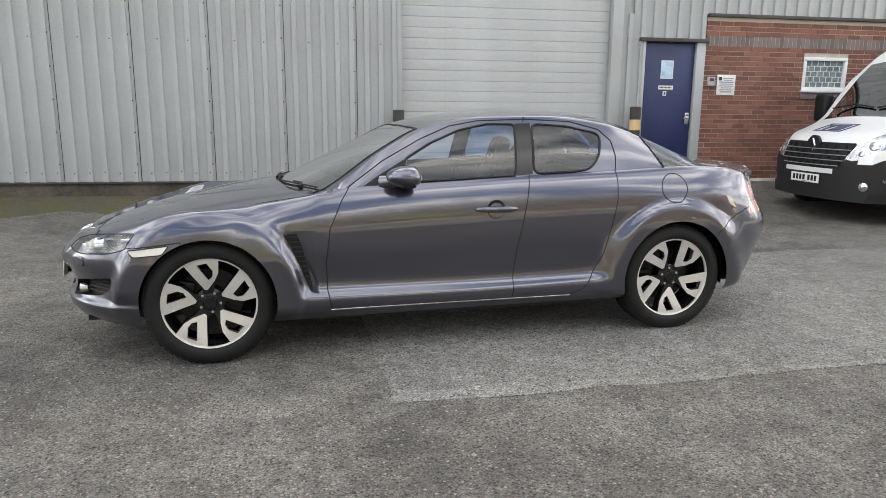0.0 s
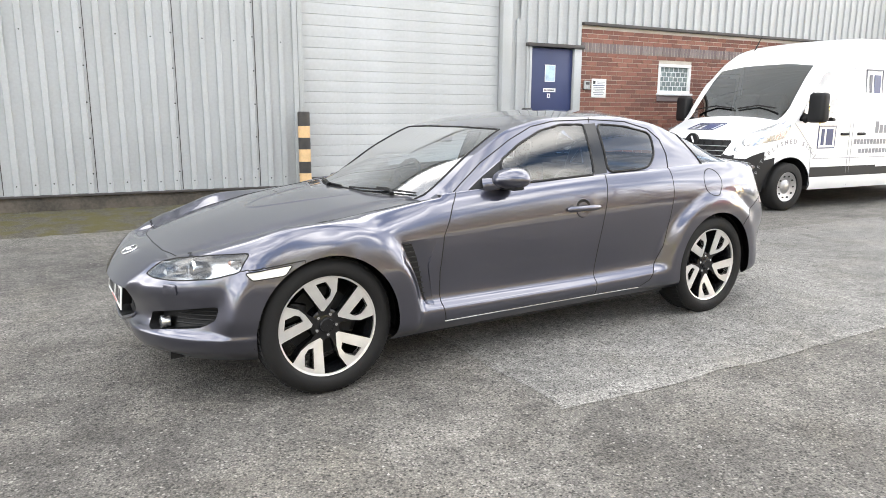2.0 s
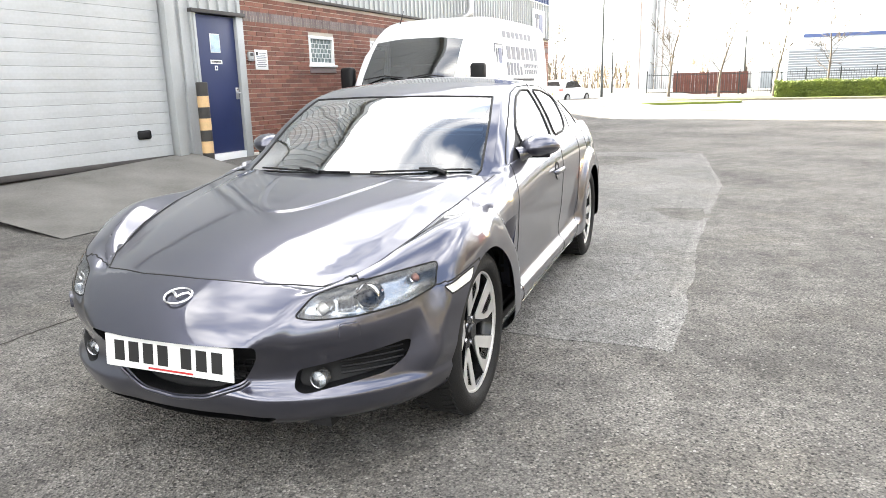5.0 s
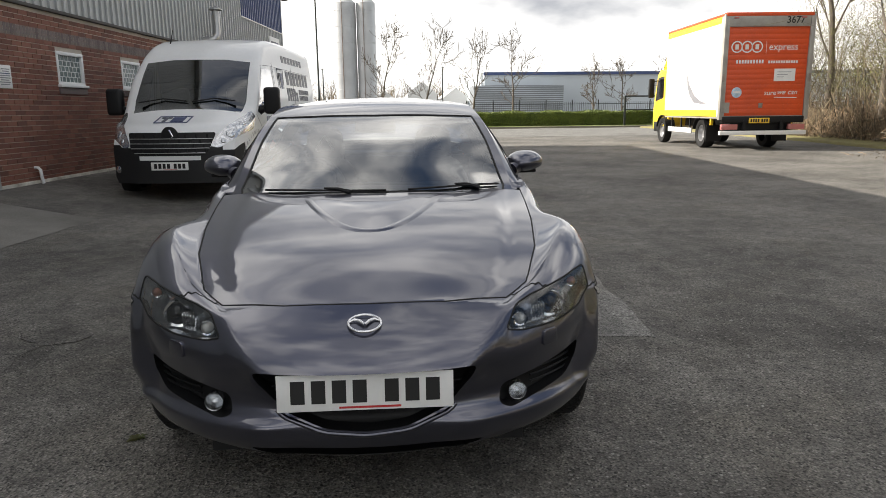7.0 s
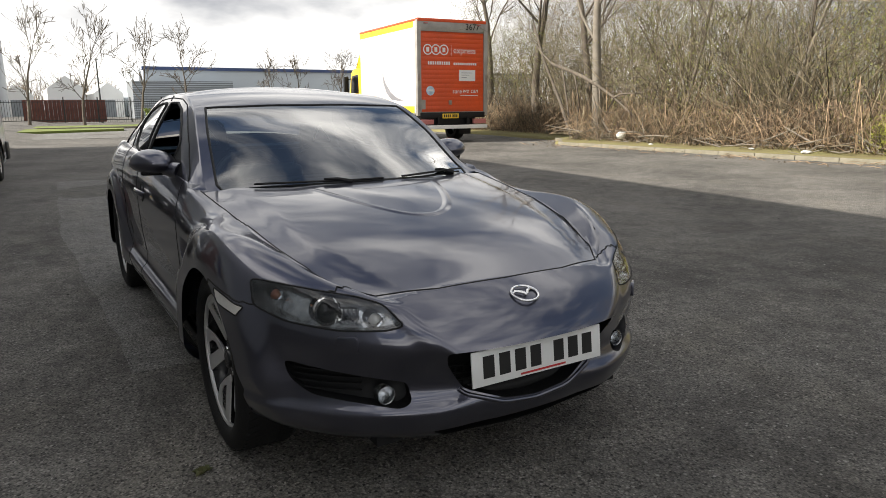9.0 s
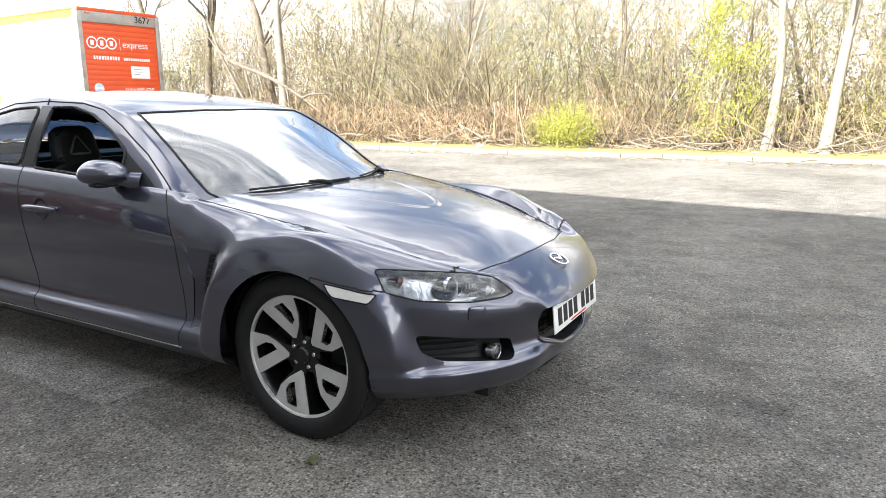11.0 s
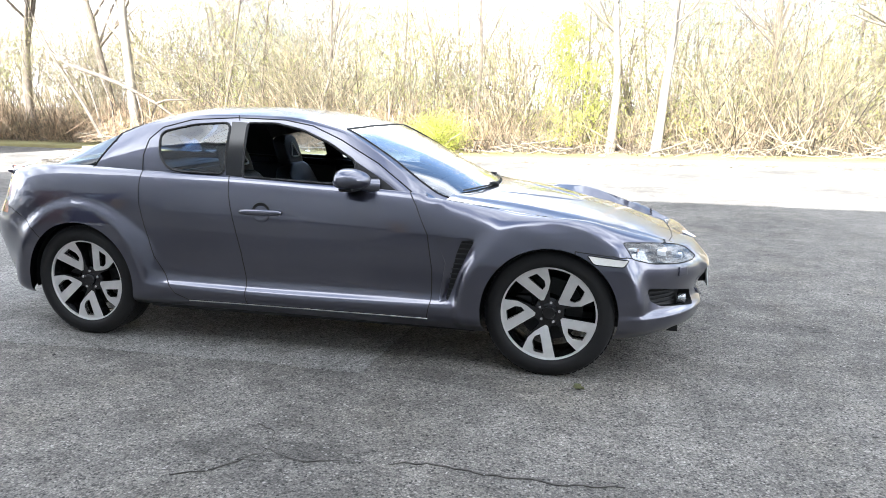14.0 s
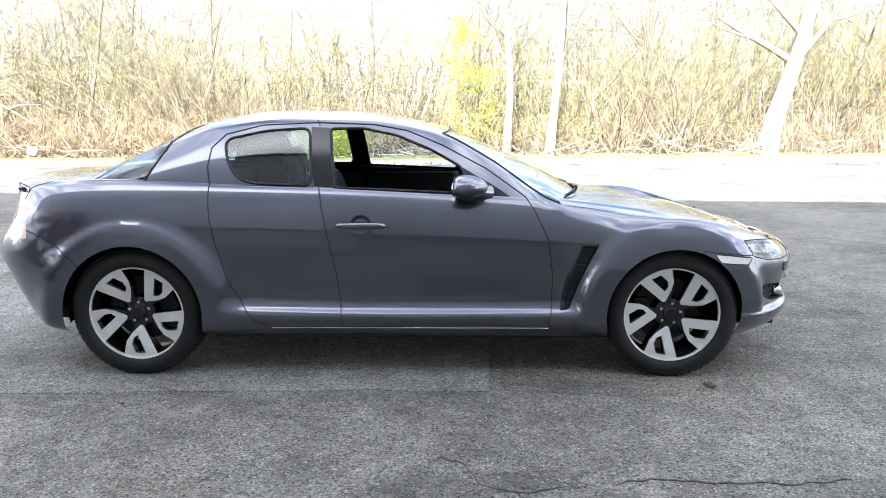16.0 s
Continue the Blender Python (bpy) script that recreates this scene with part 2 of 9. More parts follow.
def prism(bm, outline, d0, d1, axis="Y", m=None, bevel=0.0):
    """A flat outline (pairs) pushed from d0 to d1 along an axis: Y takes (x, z), X takes (y, z), Z takes (x, y)."""
    def at(p, d):
        q = {"Y": (p[0], d, p[1]), "X": (d, p[0], p[1]), "Z": (p[0], p[1], d)}[axis]
        return m @ Vector(q) if m is not None else Vector(q)
    a = [bm.verts.new(at(p, d0)) for p in outline]
    b = [bm.verts.new(at(p, d1)) for p in outline]
    k = len(outline)
    fs = [bm.faces.new(a), bm.faces.new(b[::-1])]
    for i in range(k):
        fs.append(bm.faces.new((a[i], b[i], b[(i + 1) % k], a[(i + 1) % k])))
    bmesh.ops.recalc_face_normals(bm, faces=fs)
    if bevel:
        bmesh.ops.bevel(bm, geom=list({e for f in fs for e in f.edges}), offset=bevel, segments=2, profile=0.5, affect="EDGES")
    return bm


def inside(p, poly):
    """Whether a pair lies inside an outline."""
    hit = False
    for (x0, y0), (x1, y1) in zip(poly, poly[1:] + poly[:1]):
        if (y0 > p[1]) != (y1 > p[1]) and p[0] < (x1 - x0) * (p[1] - y0) / (y1 - y0) + x0:
            hit = not hit
    return hit


def text_bmesh(body, size, depth=0.002, bold=0.0, shear=0.0, spacing=1.0):
    """The built-in font as a flat mesh, centred on the origin in the XY plane."""
    cu = bpy.data.curves.new("writing", "FONT")
    cu.body, cu.size, cu.extrude, cu.offset, cu.shear, cu.space_character = body, size, depth, bold, shear, spacing
    cu.align_x, cu.align_y = "CENTER", "CENTER"
    cu.resolution_u = 3
    ob = bpy.data.objects.new("writing", cu)
    scene.collection.objects.link(ob)
    me = bpy.data.meshes.new_from_object(ob.evaluated_get(bpy.context.evaluated_depsgraph_get()))
    bm = bmesh.new()
    bm.from_mesh(me)
    bpy.data.objects.remove(ob)
    bpy.data.meshes.remove(me)
    bpy.data.curves.remove(cu)
    return bm


# ---- ground ----
SITE_M = Matrix.Translation(SITE_O) @ pose(0, 0, 0, 0, 0, SITE_YAW)


def wall_foot(u):
    return 0.10 + 0.14 * sstep(-4.0, 1.0, u)


def ground_z(u, v):
    return wall_foot(u) * sstep(-2.5, -0.1, v)


def asphalt(name, dark, light, chip, bump=1.0, moss=None):
    """Rolled stone in bitumen: chippings of several greys, wear in broad patches."""
    m = bpy.data.materials.new(name)
    m.use_nodes = True
    n, l = m.node_tree.nodes, m.node_tree.links
    b = n["Principled BSDF"]
    b.inputs["Roughness"].default_value = 0.88
    tc = n.new("ShaderNodeTexCoord")
    vo = n.new("ShaderNodeTexVoronoi")
    vo.inputs["Scale"].default_value = 125
    vo2 = n.new("ShaderNodeTexVoronoi")
    vo2.inputs["Scale"].default_value = 58
    big, mid = n.new("ShaderNodeTexNoise"), n.new("ShaderNodeTexNoise")
    big.inputs["Scale"].default_value, big.inputs["Detail"].default_value = 0.55, 6
    mid.inputs["Scale"].default_value, mid.inputs["Detail"].default_value = 4.5, 6
    for t in (vo, vo2, big, mid):
        l.new(tc.outputs["Object"], t.inputs["Vector"])
    base = n.new("ShaderNodeMix")
    base.data_type = "RGBA"
    base.inputs[6].default_value, base.inputs[7].default_value = (*dark, 1), (*light, 1)
    wear = n.new("ShaderNodeMath")
    wear.operation = "MULTIPLY_ADD"
    wear.inputs[1].default_value = 0.6
    l.new(mid.outputs["Fac"], wear.inputs[0])
    l.new(big.outputs["Fac"], wear.inputs[2])
    wr = n.new("ShaderNodeMapRange")
    wr.inputs["From Min"].default_value, wr.inputs["From Max"].default_value = 0.58, 1.0
    l.new(wear.outputs[0], wr.inputs["Value"])
    l.new(wr.outputs["Result"], base.inputs["Factor"])
    cr = n.new("ShaderNodeValToRGB")
    ce = cr.color_ramp.elements
    ce[0].position, ce[1].position = 0.0, 1.0
    ce[0].color, ce[1].color = (0.30, 0.30, 0.30, 1), (1.8, 1.8, 1.76, 1)
    for at, g in ((0.12, 0.55), (0.25, 0.84), (0.55, 1.0), (0.80, 1.15), (0.93, 1.38)):
        ce.new(at).color = (g, g, g * 0.985, 1)
    sep = n.new("ShaderNodeSeparateColor")
    l.new(vo.outputs["Color"], sep.inputs["Color"])
    l.new(sep.outputs["Red"], cr.inputs["Fac"])
    chips = n.new("ShaderNodeMix")
    chips.data_type, chips.blend_type = "RGBA", "MULTIPLY"
    chips.inputs["Factor"].default_value = 1.0
    l.new(base.outputs[2], chips.inputs[6])
    l.new(cr.outputs["Color"], chips.inputs[7])
    gap = n.new("ShaderNodeMapRange")
    gap.inputs["From Min"].default_value, gap.inputs["From Max"].default_value = 0.30, 0.85
    gap.inputs["To Min"].default_value, gap.inputs["To Max"].default_value = 1.06, 0.55
    l.new(vo.outputs["Distance"], gap.inputs["Value"])
    dk = n.new("ShaderNodeMix")
    dk.data_type, dk.blend_type = "RGBA", "MULTIPLY"
    dk.inputs["Factor"].default_value = 1.0
    l.new(chips.outputs[2], dk.inputs[6])
    l.new(gap.outputs["Result"], dk.inputs[7])
    out = dk.outputs[2]
    # scattered pits and pale stones among the fine grain
    sep2 = n.new("ShaderNodeSeparateColor")
    l.new(vo2.outputs["Color"], sep2.inputs["Color"])
    near = n.new("ShaderNodeMapRange")
    near.inputs["From Min"].default_value, near.inputs["From Max"].default_value = 0.42, 0.24
    l.new(vo2.outputs["Distance"], near.inputs["Value"])
    for lo, hi, tone in ((0.80, 0.84, tuple(c * 0.28 for c in dark)), (0.09, 0.06, chip)):
        pick = n.new("ShaderNodeMapRange")
        pick.inputs["From Min"].default_value, pick.inputs["From Max"].default_value = lo, hi
        l.new(sep2.outputs["Green"], pick.inputs["Value"])
        both = n.new("ShaderNodeMath")
        both.operation = "MULTIPLY"
        l.new(near.outputs["Result"], both.inputs[0])
        l.new(pick.outputs["Result"], both.inputs[1])
        spot = n.new("ShaderNodeMix")
        spot.data_type = "RGBA"
        spot.inputs[7].default_value = (*tone, 1)
        l.new(both.outputs[0], spot.inputs["Factor"])
        l.new(out, spot.inputs[6])
        out = spot.outputs[2]
    # mottling, and a faint mossy brown in places
    mot, tone = n.new("ShaderNodeTexNoise"), n.new("ShaderNodeMapRange")
    mot.inputs["Scale"].default_value, mot.inputs["Detail"].default_value = 16, 8
    l.new(tc.outputs["Object"], mot.inputs["Vector"])
    tone.inputs["From Min"].default_value, tone.inputs["From Max"].default_value = 0.3, 0.7
    tone.inputs["To Min"].default_value, tone.inputs["To Max"].default_value = 0.80, 1.20
    l.new(mot.outputs["Fac"], tone.inputs["Value"])
    mm = n.new("ShaderNodeMix")
    mm.data_type, mm.blend_type = "RGBA", "MULTIPLY"
    mm.inputs["Factor"].default_value = 1.0
    l.new(out, mm.inputs[6])
    l.new(tone.outputs["Result"], mm.inputs[7])
    br, bk = n.new("ShaderNodeTexNoise"), n.new("ShaderNodeMapRange")
    br.inputs["Scale"].default_value, br.inputs["Detail"].default_value = 1.7, 7
    l.new(tc.outputs["Object"], br.inputs["Vector"])
    bk.inputs["From Min"].default_value, bk.inputs["From Max"].default_value = 0.5, 0.72
    bk.inputs["To Max"].default_value = 0.32
    l.new(br.outputs["Fac"], bk.inputs["Value"])
    bw = n.new("ShaderNodeMix")
    bw.data_type, bw.blend_type = "RGBA", "MULTIPLY"
    bw.inputs[7].default_value = (0.92, 0.86, 0.72, 1)
    l.new(bk.outputs["Result"], bw.inputs["Factor"])
    l.new(mm.outputs[2], bw.inputs[6])
    out = bw.outputs[2]
    # dark worn places where the binder shows
    wo, wk = n.new("ShaderNodeTexNoise"), n.new("ShaderNodeMapRange")
    wo.inputs["Scale"].default_value, wo.inputs["Detail"].default_value, wo.inputs["Roughness"].default_value = 2.6, 10, 0.72
    wo.inputs["Distortion"].default_value = 0.6
    l.new(tc.outputs["Object"], wo.inputs["Vector"])
    wk.inputs["From Min"].default_value, wk.inputs["From Max"].default_value = 0.575, 0.66
    wk.inputs["To Max"].default_value = 0.45
    l.new(wo.outputs["Fac"], wk.inputs["Value"])
    wd = n.new("ShaderNodeMix")
    wd.data_type, wd.blend_type = "RGBA", "MULTIPLY"
    wd.inputs[7].default_value = (0.45, 0.43, 0.42, 1)
    l.new(wk.outputs["Result"], wd.inputs["Factor"])
    l.new(out, wd.inputs[6])
    out = wd.outputs[2]
    if moss:
        mo = n.new("ShaderNodeMix")
        mo.data_type = "RGBA"
        mo.inputs[7].default_value = (*moss, 1)
        mr = n.new("ShaderNodeMapRange")
        mr.inputs["From Min"].default_value, mr.inputs["From Max"].default_value = 0.42, 0.60
        l.new(mid.outputs["Fac"], mr.inputs["Value"])
        l.new(mr.outputs["Result"], mo.inputs["Factor"])
        l.new(out, mo.inputs[6])
        out = mo.outputs[2]
    l.new(out, b.inputs["Base Color"])
    bn, bn2 = n.new("ShaderNodeBump"), n.new("ShaderNodeBump")
    bn.inputs["Strength"].default_value, bn.inputs["Distance"].default_value = bump, 0.006
    bn2.inputs["Strength"].default_value, bn2.inputs["Distance"].default_value = bump * 0.8, 0.008
    l.new(vo.outputs["Distance"], bn.inputs["Height"])
    l.new(vo2.outputs["Distance"], bn2.inputs["Height"])
    l.new(bn.outputs["Normal"], bn2.inputs["Normal"])
    l.new(bn2.outputs["Normal"], b.inputs["Normal"])
    return m


M_ASPHALT = asphalt("worn_asphalt", (0.081, 0.076, 0.070), (0.205, 0.194, 0.178), (0.27, 0.258, 0.24), 0.75)
M_PATCH = asphalt("pale_asphalt_patch", (0.150, 0.146, 0.139), (0.250, 0.243, 0.231), (0.30, 0.29, 0.275), 0.8)
M_SEAL = asphalt("pale_sealed_joint", (0.18, 0.175, 0.165), (0.28, 0.272, 0.258), (0.34, 0.33, 0.31), 0.7)
M_STAIN = asphalt("oily_asphalt", (0.070, 0.066, 0.060), (0.150, 0.142, 0.130), (0.22, 0.21, 0.20), 0.8)
M_MOSSY = asphalt("mossy_asphalt", (0.075, 0.068, 0.05), (0.11, 0.10, 0.08), (0.16, 0.15, 0.13), 0.9, moss=(0.075, 0.066, 0.018))
M_CONCRETE = material("weathered_concrete", (0.17, 0.163, 0.15), 0.9, var=0.22, scale=1.6, fine=45, bump=0.4, bump_scale=60, tint=(0.10, 0.096, 0.085))
M_KERB = material("kerb_concrete", (0.23, 0.21, 0.165), 0.9, var=0.2, scale=2.4, fine=40, bump=0.4, bump_scale=50, tint=(0.14, 0.13, 0.09))

bm = bmesh.new()
us = [-400, -200, -100, -60, -40] + [x * 0.5 for x in range(-60, 81)] + [50, 70, 100, 200, 400]
vs = [-400, -200, -100, -60, -40, -30] + [x * 0.5 for x in range(-50, 7)] + [10, 30, 60, 100, 200, 400]
rows = [[bm.verts.new(site(u, v, ground_z(u, v) + 0.012 * noise.noise(Vector((u * 0.3, v * 0.3, 0))) * (abs(u) < 30 and -24 < v < -1 and math.hypot(u + 4.5, v + 5.8) > 3.6))) for u in us] for v in vs]
for a, b in zip(rows, rows[1:]):
    for j in range(len(us) - 1):
        bm.faces.new((a[j], a[j + 1], b[j + 1], b[j]))
tagged(part("ground", bm, M_ASPHALT, None, smooth=60), "worn grey tarmac yard with loose chippings", "ground", kind="structure")


def ragged(outline, step=0.12, amount=0.05, seed=0):
    """An outline with wandering edges."""
    out = []
    for (x0, y0), (x1, y1) in zip(outline, outline[1:] + outline[:1]):
        k = max(1, int(math.hypot(x1 - x0, y1 - y0) / step))
        for i in range(k):
            x, y = lerp(x0, x1, i / k), lerp(y0, y1, i / k)
            out.append((x + amount * noise.noise(Vector((x * 3.1, y * 3.1, seed))), y + amount * noise.noise(Vector((x * 3.1, y * 3.1, seed + 9.7)))))
    return out


def sheet(name, outline, z, mat, label, category, thick=0.02):
    bm = bmesh.new()
    prism(bm, outline, z - thick, z, "Z")
    return tagged(part(name, bm, mat, None, smooth=0), label, category, kind="structure")


sheet("tarmac_patch", ragged([(-0.52, -1.52), (2.2, -1.62), (5.3, -1.86), (9.3, -1.60), (9.4, 0.9), (4.0, 1.1), (-0.45, 1.0)], 0.04, 0.03, 1), 0.004, M_PATCH, "paler rectangular tarmac patch beneath the parked coupe", "patch")
sheet("patch_seam", ragged([(-0.50, -1.45), (-0.55, -1.535), (2.2, -1.635), (5.3, -1.875), (9.3, -1.615), (9.3, -1.56), (5.3, -1.82), (2.2, -1.575), (0.4, -1.48), (0.0, -1.40)], 0.03, 0.03, 3), 0.0055, M_SEAL, "pale worn joint along the edge of the tarmac patch", "joint")
bm = bmesh.new()
rows = []
for i in range(103):
    u = lerp(-16.0, -3.8, i / 102)
    edge = lerp(-1.45, -0.75, sstep(-5.2, -3.9, u)) + 0.30 * noise.noise(Vector((u * 1.3, 0.4, 5))) + 0.12 * noise.noise(Vector((u * 5.0, 0.4, 9)))
    rows.append([bm.verts.new(site(u, v, ground_z(u, v) + 0.006 * sstep(0, 0.12, k / 12) - 0.002)) for k in range(13) for v in [lerp(edge, 0.02, k / 12)]])
for a, b in zip(rows, rows[1:]):
    for j in range(12):
        bm.faces.new((a[j], a[j + 1], b[j + 1], b[j]))
bmesh.ops.recalc_face_normals(bm, faces=bm.faces)
tagged(part("moss_strip", bm, M_MOSSY, None, smooth=60), "mossy strip of tarmac along the foot of the cladding", "moss", kind="structure")
for k, (x, y, r, e) in enumerate(((-1.50, 0.96, 0.05, 0.7), (-0.85, 0.95, 0.26, 0.35), (-0.36, 1.84, 0.30, 0.3), (-2.9, -0.35, 0.10, 0.6), (1.4, -8.9, 0.8, 0.25), (2.6, 2.2, 0.3, 0.4))):
    ring = [(x + r * math.cos(a) * (1 + 0.9 * noise.noise(Vector((math.cos(a) * 2.6, math.sin(a) * 2.6, k + 0.3)))), y + r * e * math.sin(a) * (1 + 0.9 * noise.noise(Vector((math.cos(a) * 2.6, math.sin(a) * 2.6, k + 0.3))))) for a in (2 * math.pi * i / 64 for i in range(64))]
    sheet("stain", ring, 0.0014 + 0.0003 * k, M_STAIN, "dark oily stain on the tarmac", "stain")

# loose chippings, thickest near the walkway
bm_co, bm_f = [], []
rng = np.random.default_rng(4)
for i in range(5200):
    a, r = rng.uniform(0, 2 * math.pi), 1.5 + 4.2 * rng.random() ** 0.8
    x, y = -1.0 + r * math.cos(a) * 1.15, r * math.sin(a) * 1.05
    if abs(x) < 2.1 and abs(y) < 0.85:
        continue
    s = rng.uniform(0.0025, 0.0065) * (1.8 if rng.random() < 0.04 else 1)
    k = len(bm_co)
    t = rng.uniform(0, 6.28)
    for j in range(4):
        bm_co.append((x + s * math.cos(t + j * 1.57) * rng.uniform(0.7, 1.3), y + s * math.sin(t + j * 1.57) * rng.uniform(0.7, 1.3), 0.006))
    bm_co.append((x, y, 0.008 + s * rng.uniform(0.4, 0.9)))
    bm_f += [(k + j, k + (j + 1) % 4, k + 4) for j in range(4)]
me = bpy.data.meshes.new("loose_chippings")
me.from_pydata(bm_co, [], bm_f)
M_CHIP = material("stone_chip", (0.26, 0.25, 0.235), 0.85, var=0.5, scale=20, bump=0, island=(0.12, 1.35))
me.materials.append(M_CHIP)
tagged(new("loose_chippings", me), "scattered pale stone chippings on the tarmac", "gravel", kind="stuff")

# cracks, and a weed in one of them
M_CRACK = material("crack_dirt", (0.070, 0.065, 0.058), 0.95, var=0.4, scale=20, bump=0.3, bump_scale=60)
for k, (pts, w) in enumerate((([(-1.72, 1.79), (-1.52, 1.83), (-1.38, 1.82), (-1.18, 1.83), (-0.98, 1.80), (-0.82, 1.84)], 0.008), ([(-0.08, 2.10), (-0.22, 2.03), (-0.34, 1.85), (-0.50, 1.90), (-0.68, 1.86)], 0.006), ([(-0.36, 1.86), (-0.30, 1.72), (-0.18, 1.63)], 0.005))):
    line = []
    for (x0, y0), (x1, y1) in zip(pts, pts[1:]):
        line += [(lerp(x0, x1, i / 7), lerp(y0, y1, i / 7)) for i in range(7)]
    line = [(x + 0.016 * noise.noise(Vector((x * 19, y * 19, k))), y + 0.022 * noise.noise(Vector((x * 19, y * 19, k + 5.5)))) for x, y in line]
    wide = [w * (0.35 + 0.65 * math.sin(math.pi * (i + 0.5) / len(line))) * (1 + 0.7 * noise.noise(Vector((i * 0.9, k, 2.2)))) for i in range(len(line))]
    sheet("crack", [(x, y - q / 2) for (x, y), q in zip(line, wide)] + [(x, y + q / 2) for (x, y), q in zip(line, wide)][::-1], 0.0042 + 0.0004 * k, M_CRACK, "dark ragged crack in the worn tarmac", "crack", 0.01)
M_WEED = material("weed_leaf", (0.05, 0.07, 0.02), 0.7, var=0.3, scale=9, bump=0, tint=(0.09, 0.075, 0.03))
weed = thing("weed", Matrix.Translation((-1.52, 0.93, 0.0)), "small green weed growing through the tarmac", "weed")
wr = np.random.default_rng(77)
for i in range(16):
    a, ln = wr.uniform(0, 6.28), wr.uniform(0.02, 0.045)
    d = Vector((math.cos(a), math.sin(a), 0))
    e = Vector((-d.y, d.x, 0)) * 0.005
    bm = bmesh.new()
    vs_ = [bm.verts.new(p) for p in (-e, e, d * ln * 0.6 + e * 1.6 + Vector((0, 0, 0.016)), d * ln + Vector((0, 0, 0.008)), d * ln * 0.6 - e * 1.6 + Vector((0, 0, 0.016)))]
    bm.faces.new(vs_)
    bmesh.ops.solidify(bm, geom=bm.faces[:], thickness=0.001)
    part("leaf", bm, M_WEED, weed, smooth=0)

# concrete ramp to the roller door
bm = bmesh.new()
rows = []
for i in range(13):
    u = lerp(-3.9, -0.30, i / 12)
    rows.append([bm.verts.new(site(u, v, z)) for v, z in ((-2.0 + 0.05 * noise.noise(Vector((u * 2, 0, 0))), wall_foot(u) * 0.05 + 0.012), (-1.0, wall_foot(u) * 0.55 + 0.08), (-0.15, wall_foot(u) + 0.17), (0.2, wall_foot(u) + 0.20), (0.2, -0.05))])
for a, b in zip(rows, rows[1:]):
    for j in range(4):
        bm.faces.new((a[j], b[j], b[j + 1], a[j + 1]))
bmesh.ops.recalc_face_normals(bm, faces=bm.faces)
tagged(part("ramp", bm, M_CONCRETE, None, smooth=30), "stained concrete ramp up to the roller door", "ramp", kind="structure")

# ---- the workshop ----
M_CLAD = material("grey_profiled_steel", (0.40, 0.415, 0.425), 0.42, 0.0, var=0.07, scale=0.7, fine=30, bump=0.04, bump_scale=30, tint=(0.33, 0.34, 0.34))
M_BLUECLAD = material("blue_profiled_steel", (0.055, 0.085, 0.20), 0.42, var=0.1, scale=0.8, bump=0.04)
M_FLASH = material("grey_flashing", (0.40, 0.415, 0.425), 0.45, var=0.08, scale=1.2, bump=0.05, tint=(0.32, 0.33, 0.32))
M_DARKTRIM = material("dark_drip_trim", (0.055, 0.05, 0.048), 0.6, var=0.25, bump=0.1)
M_DOORSLAT = material("roller_slat", (0.45, 0.465, 0.475), 0.40, var=0.07, scale=0.9, fine=25, bump=0.04, tint=(0.38, 0.39, 0.39))
M_BLUEDOOR = material("blue_painted_door", (0.018, 0.030, 0.10), 0.42, var=0.12, scale=2.0, bump=0.05, bump_scale=70)
M_UPVC = material("white_window_frame", (0.78, 0.79, 0.79), 0.35, var=0.05, bump=0.0)
M_WINGLASS = material("obscured_glass", (0.22, 0.27, 0.27), 0.12, var=0.35, scale=8, bump=0.25, bump_scale=25)
M_SIGN = material("white_sign_board", (0.80, 0.80, 0.79), 0.45, var=0.05, bump=0.0)
M_NOTE = material("pale_blue_notice", (0.50, 0.66, 0.80), 0.5, var=0.25, scale=7, bump=0.0)
M_GREYINK = material("grey_print", (0.22, 0.22, 0.24), 0.5, var=0.1, bump=0.0)
M_SILVERBLUE = material("silver_vinyl", (0.075, 0.08, 0.105), 0.4, 0.0, var=0.1, bump=0.0)
M_NAVYVINYL = material("navy_vinyl", (0.035, 0.05, 0.14), 0.35, var=0.1, bump=0.0)
M_PLINTH = material("damp_plinth", (0.085, 0.072, 0.058), 0.9, var=0.4, scale=3, fine=30, bump=0.4, bump_scale=50, tint=(0.03, 0.027, 0.022))
M_DARKIN = material("dark_void", (0.01, 0.01, 0.011), 0.9, var=0.1, bump=0.0)


def profile_sheet(width, height, pitch=0.2, depth=0.036):
    """A ribbed steel sheet standing on z = 0, its pans in the plane y = 0, its ribs towards -y."""
    pts = []
    k = round(width / pitch)
    for i in range(k):
        x = i * pitch
        pts += [(x, 0), (x + 0.104, 0), (x + 0.112, -depth), (x + 0.176, -depth), (x + 0.184, 0)]
    pts.append((width, 0))
    bm = bmesh.new()
    lo = [bm.verts.new((x, y, 0)) for x, y in pts]
    hi = [bm.verts.new((x, y, height)) for x, y in pts]
    for i in range(len(pts) - 1):
        bm.faces.new((lo[i], lo[i + 1], hi[i + 1], hi[i]))
    return bm


def wall_group(name, label):
    return tagged(thing(name, SITE_M, label, "wall"), kind="structure")


def sheets(parent, u0, count, z0, z1, mat, width=1.0):
    me = mesh_of(profile_sheet(width, z1 - z0), "cladding_sheet", mat, 0)
    for i in range(count):
        shared("cladding_sheet", me, parent, pose(u0 + i * width, -0.002 * (i % 2), z0))


